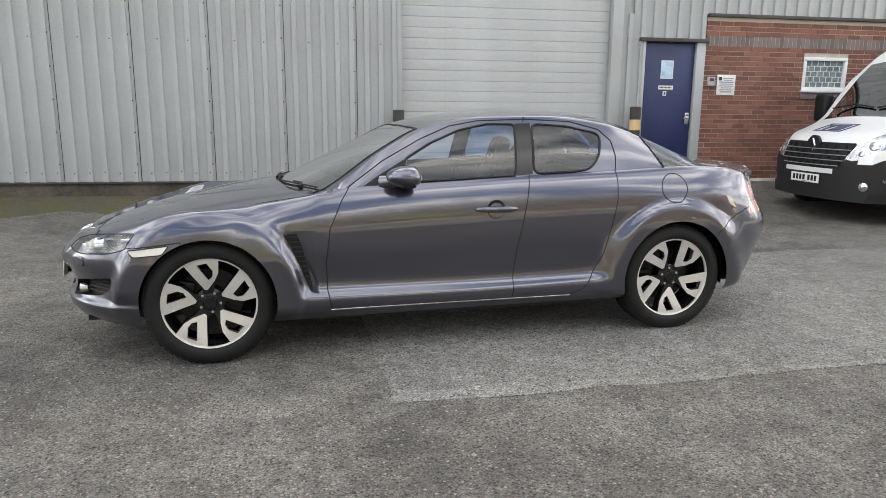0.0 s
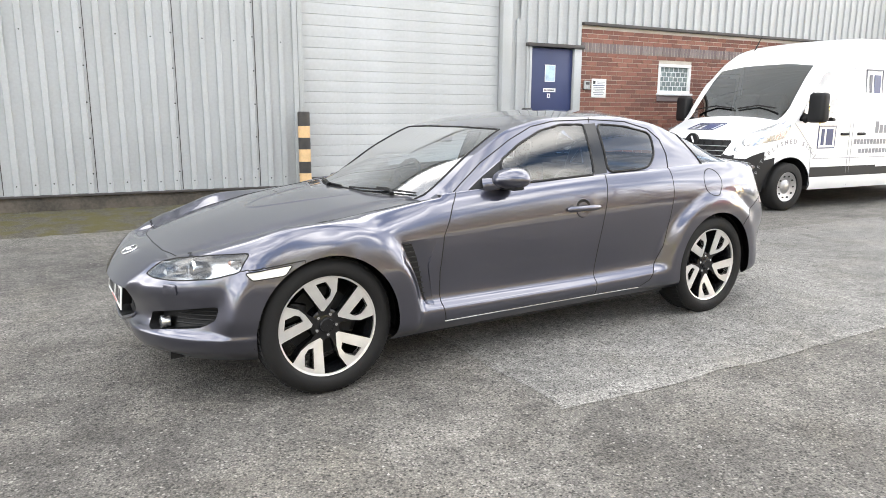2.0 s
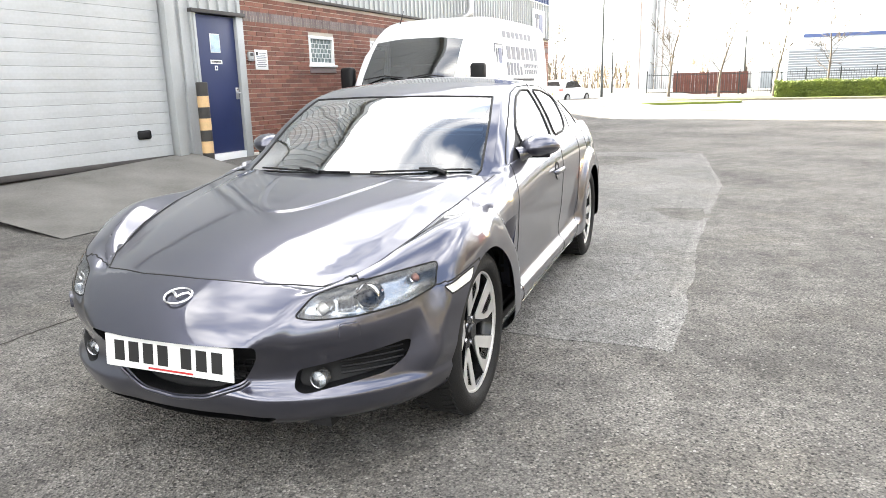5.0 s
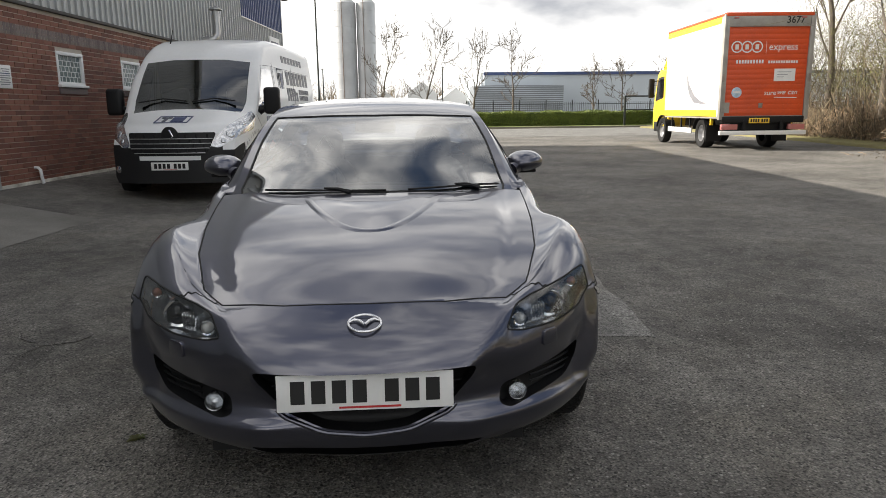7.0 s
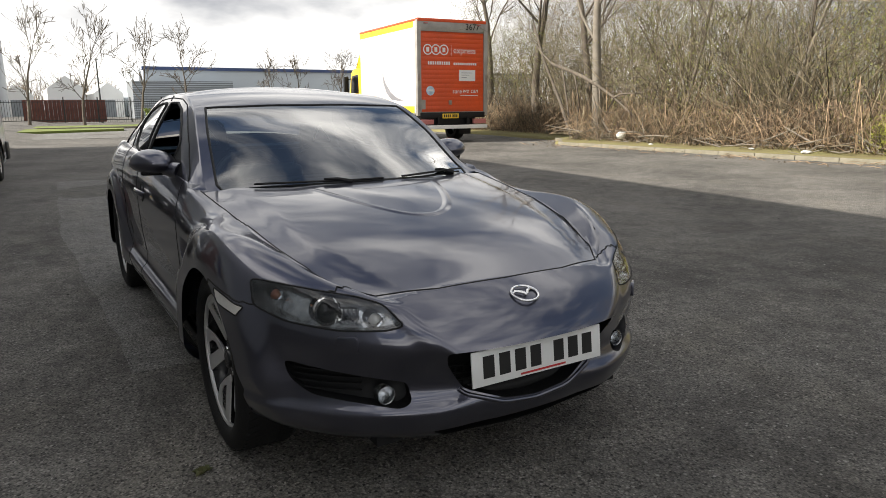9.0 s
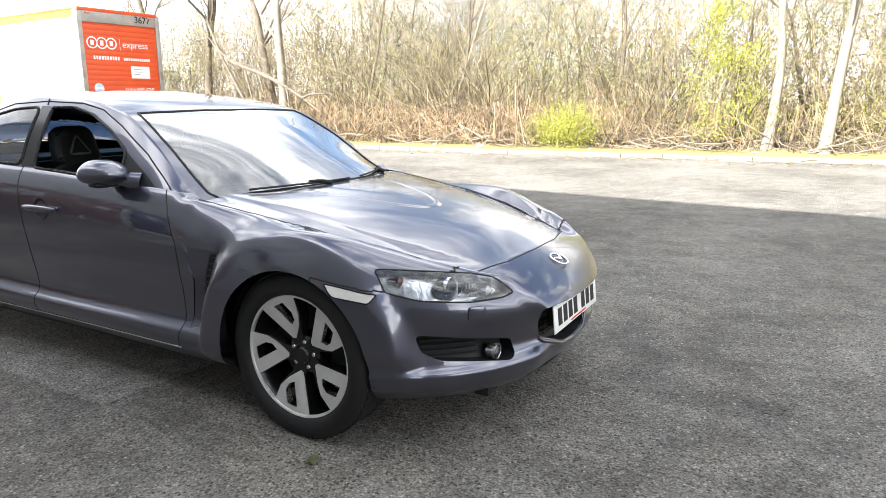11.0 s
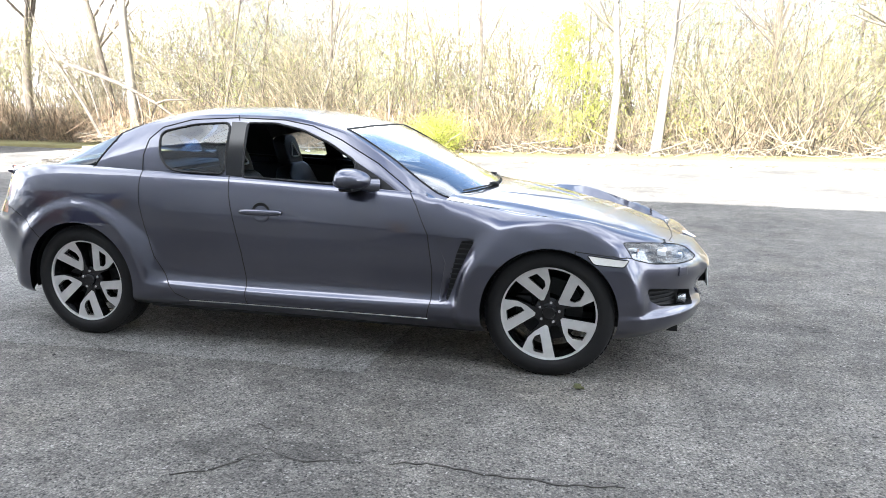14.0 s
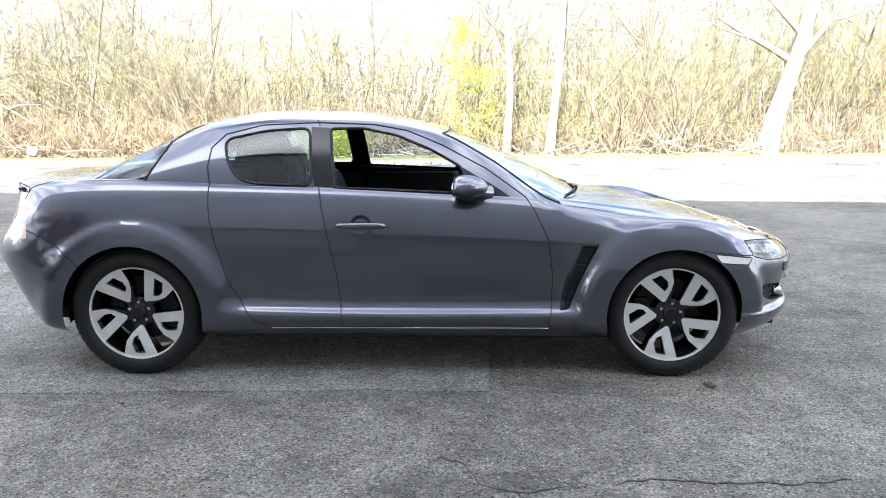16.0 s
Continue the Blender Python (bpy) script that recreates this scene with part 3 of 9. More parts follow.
clad = wall_group("wall_cladding", "light grey ribbed steel cladding of a workshop")
sheets(clad, -15.64, 11, 0.30, 8.2, M_CLAD, 1.02)
sheets(clad, -4.42, 3, 0.30, 8.2, M_CLAD, 0.2)
sheets(clad, -3.81, 3, 4.6, 8.2, M_CLAD)
sheets(clad, -0.81, 1, 4.6, 8.2, M_CLAD, 0.8)
sheets(clad, -0.20, 6, 2.80, 8.2, M_CLAD, 0.2)
sheets(clad, -0.40, 7, 2.45, 2.80, M_CLAD, 0.2)
sheets(clad, -0.40, 2, 0.26, 2.45, M_CLAD, 0.2)
sheets(clad, 1.0, 11, 2.84, 8.2, M_CLAD)
sheets(clad, 12.0, 1, 2.84, 8.2, M_CLAD, 0.6)
sheets(clad, 12.6, 24, 2.84, 4.0, M_CLAD, 0.2)
sheets(clad, 12.6, 24, 4.02, 8.2, M_BLUECLAD, 0.2)
# solid building behind the sheets: walls, end walls and roof
core = bmesh.new()
box(core, -16, -3.80, 0.045, 0.30, 0.05, 8.2)
box(core, -3.82, -0.55, 0.045, 0.30, 4.6, 8.2)
box(core, -0.56, 17.4, 0.045, 0.30, 2.80, 8.2)
box(core, -0.56, 0.0, 0.045, 0.30, 0.05, 2.80)
box(core, -16, -15.8, 0.30, 20, 0.05, 8.2)
box(core, 17.2, 17.4, 0.30, 20, 0.05, 8.2)
box(core, -16, 17.4, 20, 20.2, 0.05, 8.2)
part("inner_lining", core, M_FLASH, clad, smooth=0)
roof = bmesh.new()
prism(roof, [(-0.15, 8.15), (10.2, 9.4), (20.3, 8.15), (20.3, 8.3), (10.2, 9.55), (-0.15, 8.3)], -16.1, 17.5, "X")
tagged(part("workshop_roof", roof, M_CLAD, None, smooth=0, m=SITE_M), "low-pitched grey sheet roof of the workshop", "roof", kind="structure")
bm = bmesh.new()
prism(bm, [(-0.17, 8.02), (-0.02, 8.02), (-0.02, 8.2), (-0.17, 8.2)], -16.1, 17.5, "X")
part("gutter", bm, M_FLASH, clad, smooth=0)
# screws in rows
scr = bmesh.new()
for k in range(12):
    lap = -4.42 - 1.02 * k
    for i in range(5):
        u = lap + 0.2 * i + 0.144
        if u < -3.85:
            for z in (0.42, 2.25) if i % 2 else (0.42,):
                bmesh.ops.create_circle(scr, cap_ends=True, segments=6, radius=0.010, matrix=Matrix.Translation((u, -0.040, z + 0.01 * (i % 3))) @ Matrix.Rotation(radians(90), 4, "X"))
    for i in range(9):
        bmesh.ops.create_circle(scr, cap_ends=True, segments=6, radius=0.011, matrix=Matrix.Translation((lap - 0.036, -0.0395, 0.55 + 0.44 * i)) @ Matrix.Rotation(radians(90), 4, "X"))
tagged(part("fixing_screws", scr, M_DARKTRIM, clad, smooth=0), kind="stuff")
for k in range(12):
    part("sheet_lap", boxed(-4.427 - 1.02 * k, -4.418 - 1.02 * k, -0.006, 0.004, 0.31, 8.1), M_DARKTRIM, clad, smooth=0)
part("drip_trim", boxed(-15.8, -3.80, -0.05, 0.03, 0.275, 0.303, 0.004), M_DARKTRIM, clad)
part("plinth", boxed(-15.8, -3.80, -0.01, 0.05, -0.05, 0.276, 0.008), M_PLINTH, clad, "dark damp concrete plinth")
part("jamb_flashing", boxed(-3.84, -3.775, -0.045, 0.16, 0.15, 4.6, 0.004), M_FLASH, clad)
part("jamb_panel", boxed(-0.56, -0.39, -0.050, 0.16, 0.15, 4.6, 0.006), M_FLASH, clad, "flat grey flashing beside the roller door")
part("corner_flashing", boxed(17.36, 17.44, -0.05, 0.1, 2.82, 8.2, 0.004), M_FLASH, clad)
part("door_lintel", boxed(-0.10, 1.03, -0.085, 0.06, 2.40, 2.455, 0.004), M_DARKTRIM, clad)
part("brick_lintel", boxed(1.0, 17.4, -0.085, 0.06, 2.79, 2.838, 0.004), M_DARKTRIM, clad)
part("blue_trim", boxed(12.6, 17.4, -0.05, 0.03, 3.99, 4.025, 0.003), M_UPVC, clad)

# roller door
rd = thing("roller_door", SITE_M, "closed light grey slatted roller door", "door", kind="structure")
me = mesh_of(prism(bmesh.new(), [(-0.008, 0.0), (-0.0125, 0.004), (-0.0145, 0.075), (-0.0125, 0.146), (-0.008, 0.1505), (0.03, 0.148), (0.03, 0.0)], -3.80, -0.55, "X"), "slat", M_DOORSLAT, 0)
for k in range(28):
    shared("slat", me, rd, pose(0, 0.10, 0.40 + 0.152 * k))
part("backing", boxed(-3.82, -0.54, 0.132, 0.16, 0.2, 4.7), M_DARKTRIM, rd, smooth=0)
part("bottom_bar", boxed(-3.79, -0.56, 0.055, 0.13, 0.335, 0.402, 0.008), M_DARKTRIM, rd)
grip = part("grip", boxed(-1.15, -0.93, 0.070, 0.10, 0.66, 0.78, 0.03, segments=3), M_BLACK, rd, "black moulded hand grip", smooth=40)

# personnel door
pd = thing("door_1", SITE_M, "closed dark blue steel door with notices", "door", kind="structure")
part("leaf", boxed(0.0, 0.835, 0.0, 0.05, 0.345, 2.385, 0.004), M_BLUEDOOR, pd, "dark blue painted leaf")
part("jamb", boxed(0.842, 0.99, -0.055, 0.06, 0.18, 2.40, 0.004), M_FLASH, pd, "wide pale grey jamb")
part("jamb", boxed(-0.05, -0.004, -0.055, 0.06, 0.18, 2.40, 0.004), M_FLASH, pd)
part("threshold", boxed(-0.004, 0.842, -0.04, 0.06, 0.16, 0.34, 0.01), M_UPVC, pd, "white painted threshold")
part("notice", boxed(0.30, 0.485, -0.006, 0.0, 1.86, 2.115), M_NOTE, pd, "pale blue printed notice", smooth=0)
part("notice_border", boxed(0.29, 0.495, -0.004, 0.0, 1.85, 2.125), M_SIGN, pd, smooth=0)
st = part("name_strip", boxed(0.265, 0.51, -0.005, 0.0, 1.685, 1.745), M_SIGN, pd, smooth=0)
for k in range(9):
    part("letter_bar", boxed(0.285 + 0.023 * k, 0.301 + 0.023 * k, -0.0065, -0.004, 1.703, 1.727), M_INK, st, smooth=0)
st = part("small_label", boxed(0.345, 0.405, -0.005, 0.0, 1.59, 1.66), M_SIGN, pd, smooth=0)
part("letter_bar", boxed(0.36, 0.39, -0.0065, -0.004, 1.605, 1.645), M_NAVYVINYL, st, smooth=0)
lk = part("lock_plate", boxed(0.745, 0.815, -0.012, 0.0, 1.15, 1.33, 0.006), M_SILVERTRIM, pd, "steel lock plate")
bm = bmesh.new()
tube(bm, [(0.78, -0.01, 1.25), (0.78, -0.06, 1.25), (0.70, -0.065, 1.245)], 0.011, 8)
part("lever", bm, M_SILVERTRIM, lk)
part("lock_cylinder", boxed(0.765, 0.795, -0.03, -0.01, 1.285, 1.315, 0.008), M_STEEL, lk)


def bollard(u, v, h, z0, label):
    m = Matrix.Translation(site(u, v, z0))
    b = thing("bollard", m, label, "bollard", "door bollards")
    bands = [(0.0, 0.20, 0), (0.20, 0.37, 1), (0.37, 0.53, 0), (0.53, 0.70, 1), (0.70, 0.86, 0), (0.86, 1.02, 1), (1.02, h, 0)]
    for a, c, k in bands:
        bm = bmesh.new()
        r = 0.083
        prof = [(r, a), (r, c)] if c < h else [(r, a), (r, c - 0.012), (r - 0.012, c), (0.0005, c)]
        lathe(bm, prof, 28, axis="Z")
        part("yellow_band" if k else "black_band", bm, M_BOLY if k else M_BOLB, b, smooth=40)
    return b


M_BOLY = material("faded_yellow_paint", (0.66, 0.44, 0.22), 0.5, var=0.15, scale=7, fine=40, bump=0.1, tint=(0.52, 0.35, 0.19))
M_BOLB = material("worn_black_paint", (0.02, 0.02, 0.021), 0.5, var=0.3, scale=9, bump=0.1, tint=(0.05, 0.045, 0.04))
bollard(-3.84, -0.22, 1.215, 0.12, "black and yellow striped steel bollard beside the roller door")
bollard(-0.19, -0.22, 1.215, 0.20, "black and yellow striped steel bollard beside the blue door")

# ---- brickwork ----
M_SPLASH = material("pale_limewash", (0.55, 0.53, 0.48), 0.9, var=0.3, scale=4, fine=30, bump=0.3, tint=(0.25, 0.23, 0.19))
M_MORTAR = material("mortar", (0.52, 0.47, 0.40), 0.95, var=0.15, bump=0.3, bump_scale=90)


def brick_material(name, a, b, c):
    m = bpy.data.materials.new(name)
    m.use_nodes = True
    n, l = m.node_tree.nodes, m.node_tree.links
    p = n["Principled BSDF"]
    p.inputs["Roughness"].default_value = 0.82
    oi, ge = n.new("ShaderNodeObjectInfo"), n.new("ShaderNodeNewGeometry")
    add = n.new("ShaderNodeMath")
    add.operation = "ADD"
    fr = n.new("ShaderNodeMath")
    fr.operation = "FRACT"
    l.new(oi.outputs["Random"], add.inputs[0])
    l.new(ge.outputs["Random Per Island"], add.inputs[1])
    l.new(add.outputs[0], fr.inputs[0])
    ramp = n.new("ShaderNodeValToRGB")
    ramp.color_ramp.elements[0].color, ramp.color_ramp.elements[1].color = (*a, 1), (*c, 1)
    e = ramp.color_ramp.elements.new(0.5)
    e.color = (*b, 1)
    l.new(fr.outputs[0], ramp.inputs["Fac"])
    tc, no = n.new("ShaderNodeTexCoord"), n.new("ShaderNodeTexNoise")
    no.inputs["Scale"].default_value, no.inputs["Detail"].default_value = 28, 5
    l.new(tc.outputs["Object"], no.inputs["Vector"])
    mx = n.new("ShaderNodeMix")
    mx.data_type, mx.blend_type = "RGBA", "MULTIPLY"
    mx.inputs["Factor"].default_value = 0.55
    l.new(ramp.outputs["Color"], mx.inputs[6])
    l.new(no.outputs["Color"], mx.inputs[7])
    hsv = n.new("ShaderNodeHueSaturation")
    hsv.inputs["Value"].default_value = 1.35
    l.new(mx.outputs[2], hsv.inputs["Color"])
    gr = n.new("ShaderNodeMix")
    gr.data_type = "RGBA"
    gr.inputs["Factor"].default_value = 0.35
    l.new(hsv.outputs["Color"], gr.inputs[6])
    l.new(ramp.outputs["Color"], gr.inputs[7])
    l.new(gr.outputs[2], p.inputs["Base Color"])
    bp = n.new("ShaderNodeBump")
    bp.inputs["Strength"].default_value, bp.inputs["Distance"].default_value = 0.5, 0.004
    l.new(no.outputs["Fac"], bp.inputs["Height"])
    l.new(bp.outputs["Normal"], p.inputs["Normal"])
    return m


M_BRICKS = brick_material("red_brick", (0.135, 0.058, 0.043), (0.20, 0.080, 0.056), (0.25, 0.112, 0.078))
M_SOLDIER = brick_material("grey_soldier_brick", (0.13, 0.10, 0.10), (0.18, 0.145, 0.14), (0.22, 0.18, 0.17))
brick_wall = wall_group("wall_brick", "red brick lower wall with a grey soldier band")
WINDOWS = ((2.73, 3.52, 1.70, 2.225), (4.86, 5.64, 1.70, 2.225), (8.6, 9.4, 1.70, 2.225))
back = bmesh.new()
cuts = [1.0] + [c for w in WINDOWS for c in w[:2]] + [17.4]
for i in range(0, len(cuts), 2):
    box(back, cuts[i], cuts[i + 1], -0.0165, 0.3, 0.0, 2.79)
for a, b, z0, z1 in WINDOWS:
    box(back, a, b, -0.0165, 0.3, 0.0, z0)
    box(back, a, b, -0.0165, 0.3, z1, 2.79)
part("mortar_bed", back, M_MORTAR, brick_wall, smooth=0)
part("foot_strip", boxed(1.0, 17.4, -0.05, 0.0, 0.10, 0.285, 0.015), M_SPLASH, brick_wall, "pale splashed strip at the wall's foot")


def brick_mesh(w, h):
    return mesh_of(boxed(-w / 2, w / 2, -0.016, 0.0, -h / 2, h / 2, 0.0), "brick", M_BRICKS if h < w else M_SOLDIER, 0)


ME_FULL, ME_SOLD = brick_mesh(0.215, 0.065), brick_mesh(0.065, 0.215)
rest, rest_s = ([], []), ([], [])


def add_box(store, x0, x1, z0, z1, y):
    co, fs = store
    k = len(co)
    co += [(x0, y, z0), (x1, y, z0), (x1, y, z1), (x0, y, z1), (x0, 0, z0), (x1, 0, z0), (x1, 0, z1), (x0, 0, z1)]
    fs += [(k, k + 1, k + 2, k + 3), (k, k + 4, k + 5, k + 1), (k + 1, k + 5, k + 6, k + 2), (k + 2, k + 6, k + 7, k + 3), (k + 3, k + 7, k + 4, k)]


BRICK_SPOTS = []
for c in range(34):
    z = 0.265 + 0.075 * c
    if 2.325 < z + 0.03 < 2.545:
        continue
    u = 1.0 + (0.1125 if c % 2 else 0.0)
    if c % 2:
        BRICK_SPOTS.append((1.0, 1.1025, z, z + 0.065))
    while u < 17.35:
        BRICK_SPOTS.append((u, min(u + 0.215, 17.4), z, z + 0.065))
        u += 0.225
singles = 0
for u0, u1, z0, z1 in BRICK_SPOTS:
    for a, b, wz0, wz1 in WINDOWS:
        if z1 > wz0 - 0.085 and z0 < wz1 and u1 > a and u0 < b:
            if u0 < a - 0.03:
                u1 = a - 0.004
            elif u1 > b + 0.03:
                u0 = b + 0.004
            else:
                u0 = u1
    if u1 - u0 < 0.03 or z1 > 2.79:
        continue
    if u1 - u0 > 0.2149 and u0 < 3.0 and singles < 290:
        singles += 1
        BRICK_SPOTS_ONE = pose((u0 + u1) / 2, -0.006 - 0.002 * random.random(), (z0 + z1) / 2)
        shared("brick", ME_FULL, brick_wall, BRICK_SPOTS_ONE)
    else:
        add_box(rest, u0, u1, z0, z1, -0.020 - 0.003 * random.random())
u = 1.0
while u < 17.35:
    if u < 9:
        shared("soldier_brick", ME_SOLD, brick_wall, pose(u + 0.0325, -0.004, 2.4375))
    else:
        add_box(rest_s, u, u + 0.065, 2.33, 2.545, -0.02)
    u += 0.075
for store, nm, mt in ((rest, "brickwork", M_BRICKS), (rest_s, "soldier_course", M_SOLDIER)):
    me = bpy.data.meshes.new(nm)
    me.from_pydata(store[0], [], store[1])
    me.materials.append(mt)
    ob = new(nm, me)
    ob.parent = brick_wall
    ob["kind"] = "stuff"


def window(k, a, b, z0, z1):
    w = thing("window_%d" % k, SITE_M, "small white-framed window with obscured glass", "window", kind="structure")
    fr = bmesh.new()
    t = 0.055
    for q in ((a, b, z0, z0 + t), (a, b, z1 - t, z1), (a, a + t, z0 + t, z1 - t), (b - t, b, z0 + t, z1 - t)):
        box(fr, q[0], q[1], -0.03, 0.05, q[2], q[3], 0.006)
    part("frame", fr, M_UPVC, w)
    part("sill", boxed(a - 0.02, b + 0.03, -0.075, 0.03, z0 - 0.03, z0 + 0.012, 0.006), M_UPVC, w)
    part("brick_sill", boxed(a - 0.01, b + 0.02, -0.045, 0.03, z0 - 0.135, z0 - 0.032, 0.006), M_SOLDIER, w)
    part("pane", boxed(a + t, b - t, 0.015, 0.02, z0 + t, z1 - t), M_WINGLASS, w, smooth=0)
    # staggered guard lattice behind the pane's face
    for r in range(5):
        z = z0 + t + (z1 - z0 - 2 * t) * r / 5
        part("lattice_bar", boxed(a + t, b - t, 0.006, 0.014, z - 0.005, z + 0.005), M_UPVC, w, smooth=0)
        for c in range(6):
            x = a + t + (b - a - 2 * t) * (c + (0.5 if r % 2 else 0.0)) / 6
            if a + t < x < b - t:
                part("lattice_post", boxed(x - 0.005, x + 0.005, 0.006, 0.014, z, z + (z1 - z0 - 2 * t) / 5), M_UPVC, w, smooth=0)


for k, wdw in enumerate(WINDOWS):
    window(k + 1, *wdw)

sg = thing("notice_board", SITE_M, "white notice board with printed lines on the brick wall", "sign")
part("board", boxed(1.24, 1.55, -0.034, -0.022, 1.61, 1.925, 0.003), M_SIGN, sg)
part("logo", boxed(1.265, 1.315, -0.036, -0.033, 1.835, 1.89), M_INK, sg, smooth=0)
for r in range(8):
    wd = (0.20, 0.16, 0.25, 0.23, 0.25, 0.18, 0.24, 0.20)[r]
    part("text_bar", boxed(1.395 - wd / 2 + (0.04 if r < 2 else 0), 1.395 + wd / 2 + (0.02 if r < 2 else 0), -0.036, -0.033, 1.865 - 0.030 * r, 1.878 - 0.030 * r), M_GREYINK if r != 2 else M_NAVYVINYL, sg, smooth=0)
ic = thing("intercom", SITE_M, "small grey intercom box on the brick wall", "intercom")
part("case", boxed(1.065, 1.19, -0.065, -0.02, 1.74, 1.885, 0.012), M_FLASH, ic)
part("speaker", boxed(1.09, 1.165, -0.068, -0.064, 1.82, 1.865), M_DARKTRIM, ic, smooth=0)
part("button", boxed(1.115, 1.14, -0.071, -0.064, 1.765, 1.79, 0.004), M_SILVERTRIM, ic)
bm = bmesh.new()
tube(bm, [(1.83, 0.0, 0.47), (1.83, -0.07, 0.475), (1.83, -0.105, 0.44), (1.835, -0.11, 0.33), (1.85, -0.12, 0.24)], 0.024, 10)
wp = thing("waste_pipe", SITE_M, "white plastic waste pipe at the foot of the brick wall", "pipe")
part("pipe", bm, M_UPVC, wp, smooth=50)
fl = thing("flue", SITE_M, "galvanised flue pipe on the cladding", "flue")
bm = bmesh.new()
tube(bm, [(9.3, 0.04, 3.0), (9.3, -0.20, 3.0), (9.33, -0.30, 3.03), (9.42, -0.34, 3.12), (9.45, -0.34, 3.25), (9.45, -0.34, 3.72)], 0.09, 14)
part("pipe", bm, M_SILVERTRIM, fl, smooth=50)
bm = bmesh.new()
lathe(bm, [(0.16, 3.74), (0.16, 3.77), (0.02, 3.84)], 20, axis="Z", m=Matrix.Translation((9.45, -0.34, 0)))
tube(bm, [(9.37, -0.34, 3.70), (9.37, -0.34, 3.75)], 0.008, 6)
tube(bm, [(9.53, -0.34, 3.70), (9.53, -0.34, 3.75)], 0.008, 6)
part("cowl", bm, M_SILVERTRIM, fl, smooth=40)
lb = thing("wall_sign", SITE_M, "white square sign with plain dark shapes on the cladding", "sign")
part("board", boxed(15.45, 16.75, -0.09, -0.04, 2.85, 3.75, 0.01), M_SIGN, lb)
part("shape", boxed(15.75, 15.92, -0.10, -0.088, 3.0, 3.6), M_SILVERBLUE, lb, smooth=0)
part("shape", boxed(15.62, 16.05, -0.10, -0.088, 3.45, 3.6), M_SILVERBLUE, lb, smooth=0)
part("shape", boxed(16.1, 16.48, -0.10, -0.088, 3.0, 3.6, 0.0), M_NAVYVINYL, lb, smooth=0)
cl = thing("security_light", SITE_M, "small dark security lamp at the top corner of the workshop", "lamp")
part("bracket", boxed(17.40, 17.65, -0.12, -0.06, 5.28, 5.33, 0.004), M_DARKTRIM, cl)
part("head", boxed(17.58, 17.86, -0.2, 0.02, 5.20, 5.30, 0.02), M_DARKTRIM, cl)


import collections
import functools
from mathutils.bvhtree import BVHTree

# ---- the grey coupe: one skin lofted through feature lines, then cut into panels ----
NOSE_X, TAIL_X = -1.30, 1.40
WHEEL_X, WHEEL_R, ARCH_R = 1.35, 0.325, 0.352
LIP, SILL, FLARE, WAIST, FLANK, SHOULDER, CREST, DECK, MID = range(9)
# each line: nose reach, nose height, tail reach, tail height, then half width and height along the side
LINES = [
    (-2.075, 0.19, 2.00, 0.22, [(-1.3, 0.800), (-0.8, 0.780), (0, 0.775), (0.8, 0.785), (1.4, 0.805)], [(-1.3, 0.200), (-0.8, 0.205), (0.8, 0.215), (1.4, 0.22)]),
    (-2.125, 0.235, 2.06, 0.27, [(-1.3, 0.850), (-0.8, 0.828), (0, 0.822), (0.8, 0.830), (1.4, 0.86)], [(-1.3, 0.26), (1.4, 0.27)]),
    (-2.150, 0.315, 2.13, 0.34, [(-1.3, 0.860), (-0.9, 0.838), (0, 0.834), (0.85, 0.838), (1.4, 0.850)], [(-1.3, 0.33), (0, 0.325), (1.4, 0.35)]),
    (-2.128, 0.372, 2.215, 0.47, [(-1.3, 0.862), (-0.9, 0.803), (0, 0.794), (0.85, 0.802), (1.4, 0.824)], [(-1.3, 0.44), (-0.7, 0.395), (0, 0.390), (0.7, 0.40), (1.4, 0.46)]),
    (-2.175, 0.495, 2.272, 0.655, [(-1.3, 0.862), (-0.95, 0.812), (0, 0.808), (0.85, 0.812), (1.4, 0.820)], [(-1.3, 0.58), (0, 0.58), (1.4, 0.61)]),
    (-2.125, 0.565, 2.168, 0.762, [(-1.3, 0.842), (-0.95, 0.803), (0, 0.802), (0.85, 0.808), (1.4, 0.810)], [(-1.3, 0.72), (-0.9, 0.755), (0, 0.805), (0.8, 0.83), (1.4, 0.84)]),
    (-2.065, 0.618, 2.135, 0.935, [(-1.3, 0.735), (-1.0, 0.730), (-0.7, 0.745), (0, 0.752), (0.8, 0.750), (1.4, 0.735)], [(-1.3, 0.788), (-1.05, 0.815), (-0.75, 0.886), (0, 0.93), (0.45, 0.952), (0.9, 0.968), (1.4, 0.985)]),
    (-1.945, 0.650, 2.02, 0.975, [(-1.3, 0.662), (-1.0, 0.668), (-0.7, 0.690), (0, 0.69), (1.4, 0.66)], [(-1.3, 0.790), (-1.05, 0.836), (-0.75, 0.889), (0, 0.93), (0.45, 0.95), (0.9, 0.965), (1.4, 1.0)]),
    (-1.66, 0.722, 1.75, 1.005, [(-1.3, 0.36), (1.4, 0.36)], [(-1.3, 0.795), (-1.05, 0.85), (-0.75, 0.90), (0, 0.93), (0.9, 0.97), (1.4, 1.02)]),
]
LINE_FIT = [(a, b, c, d, curve(w), curve(h)) for a, b, c, d, w, h in LINES]
CENTRE_Z = curve([(-1.3, 0.805), (-1.05, 0.86), (-0.75, 0.905), (0, 0.93), (0.9, 0.97), (1.4, 1.03)])
NOSE_POW = [2.1, 2.25, 2.3, 2.3, 2.3, 2.2, 2.2, 3.2, 2.6]
TAIL_POW = [3.0, 3.0, 3.0, 3.0, 3.0, 2.9, 2.9, 3.2, 2.6]


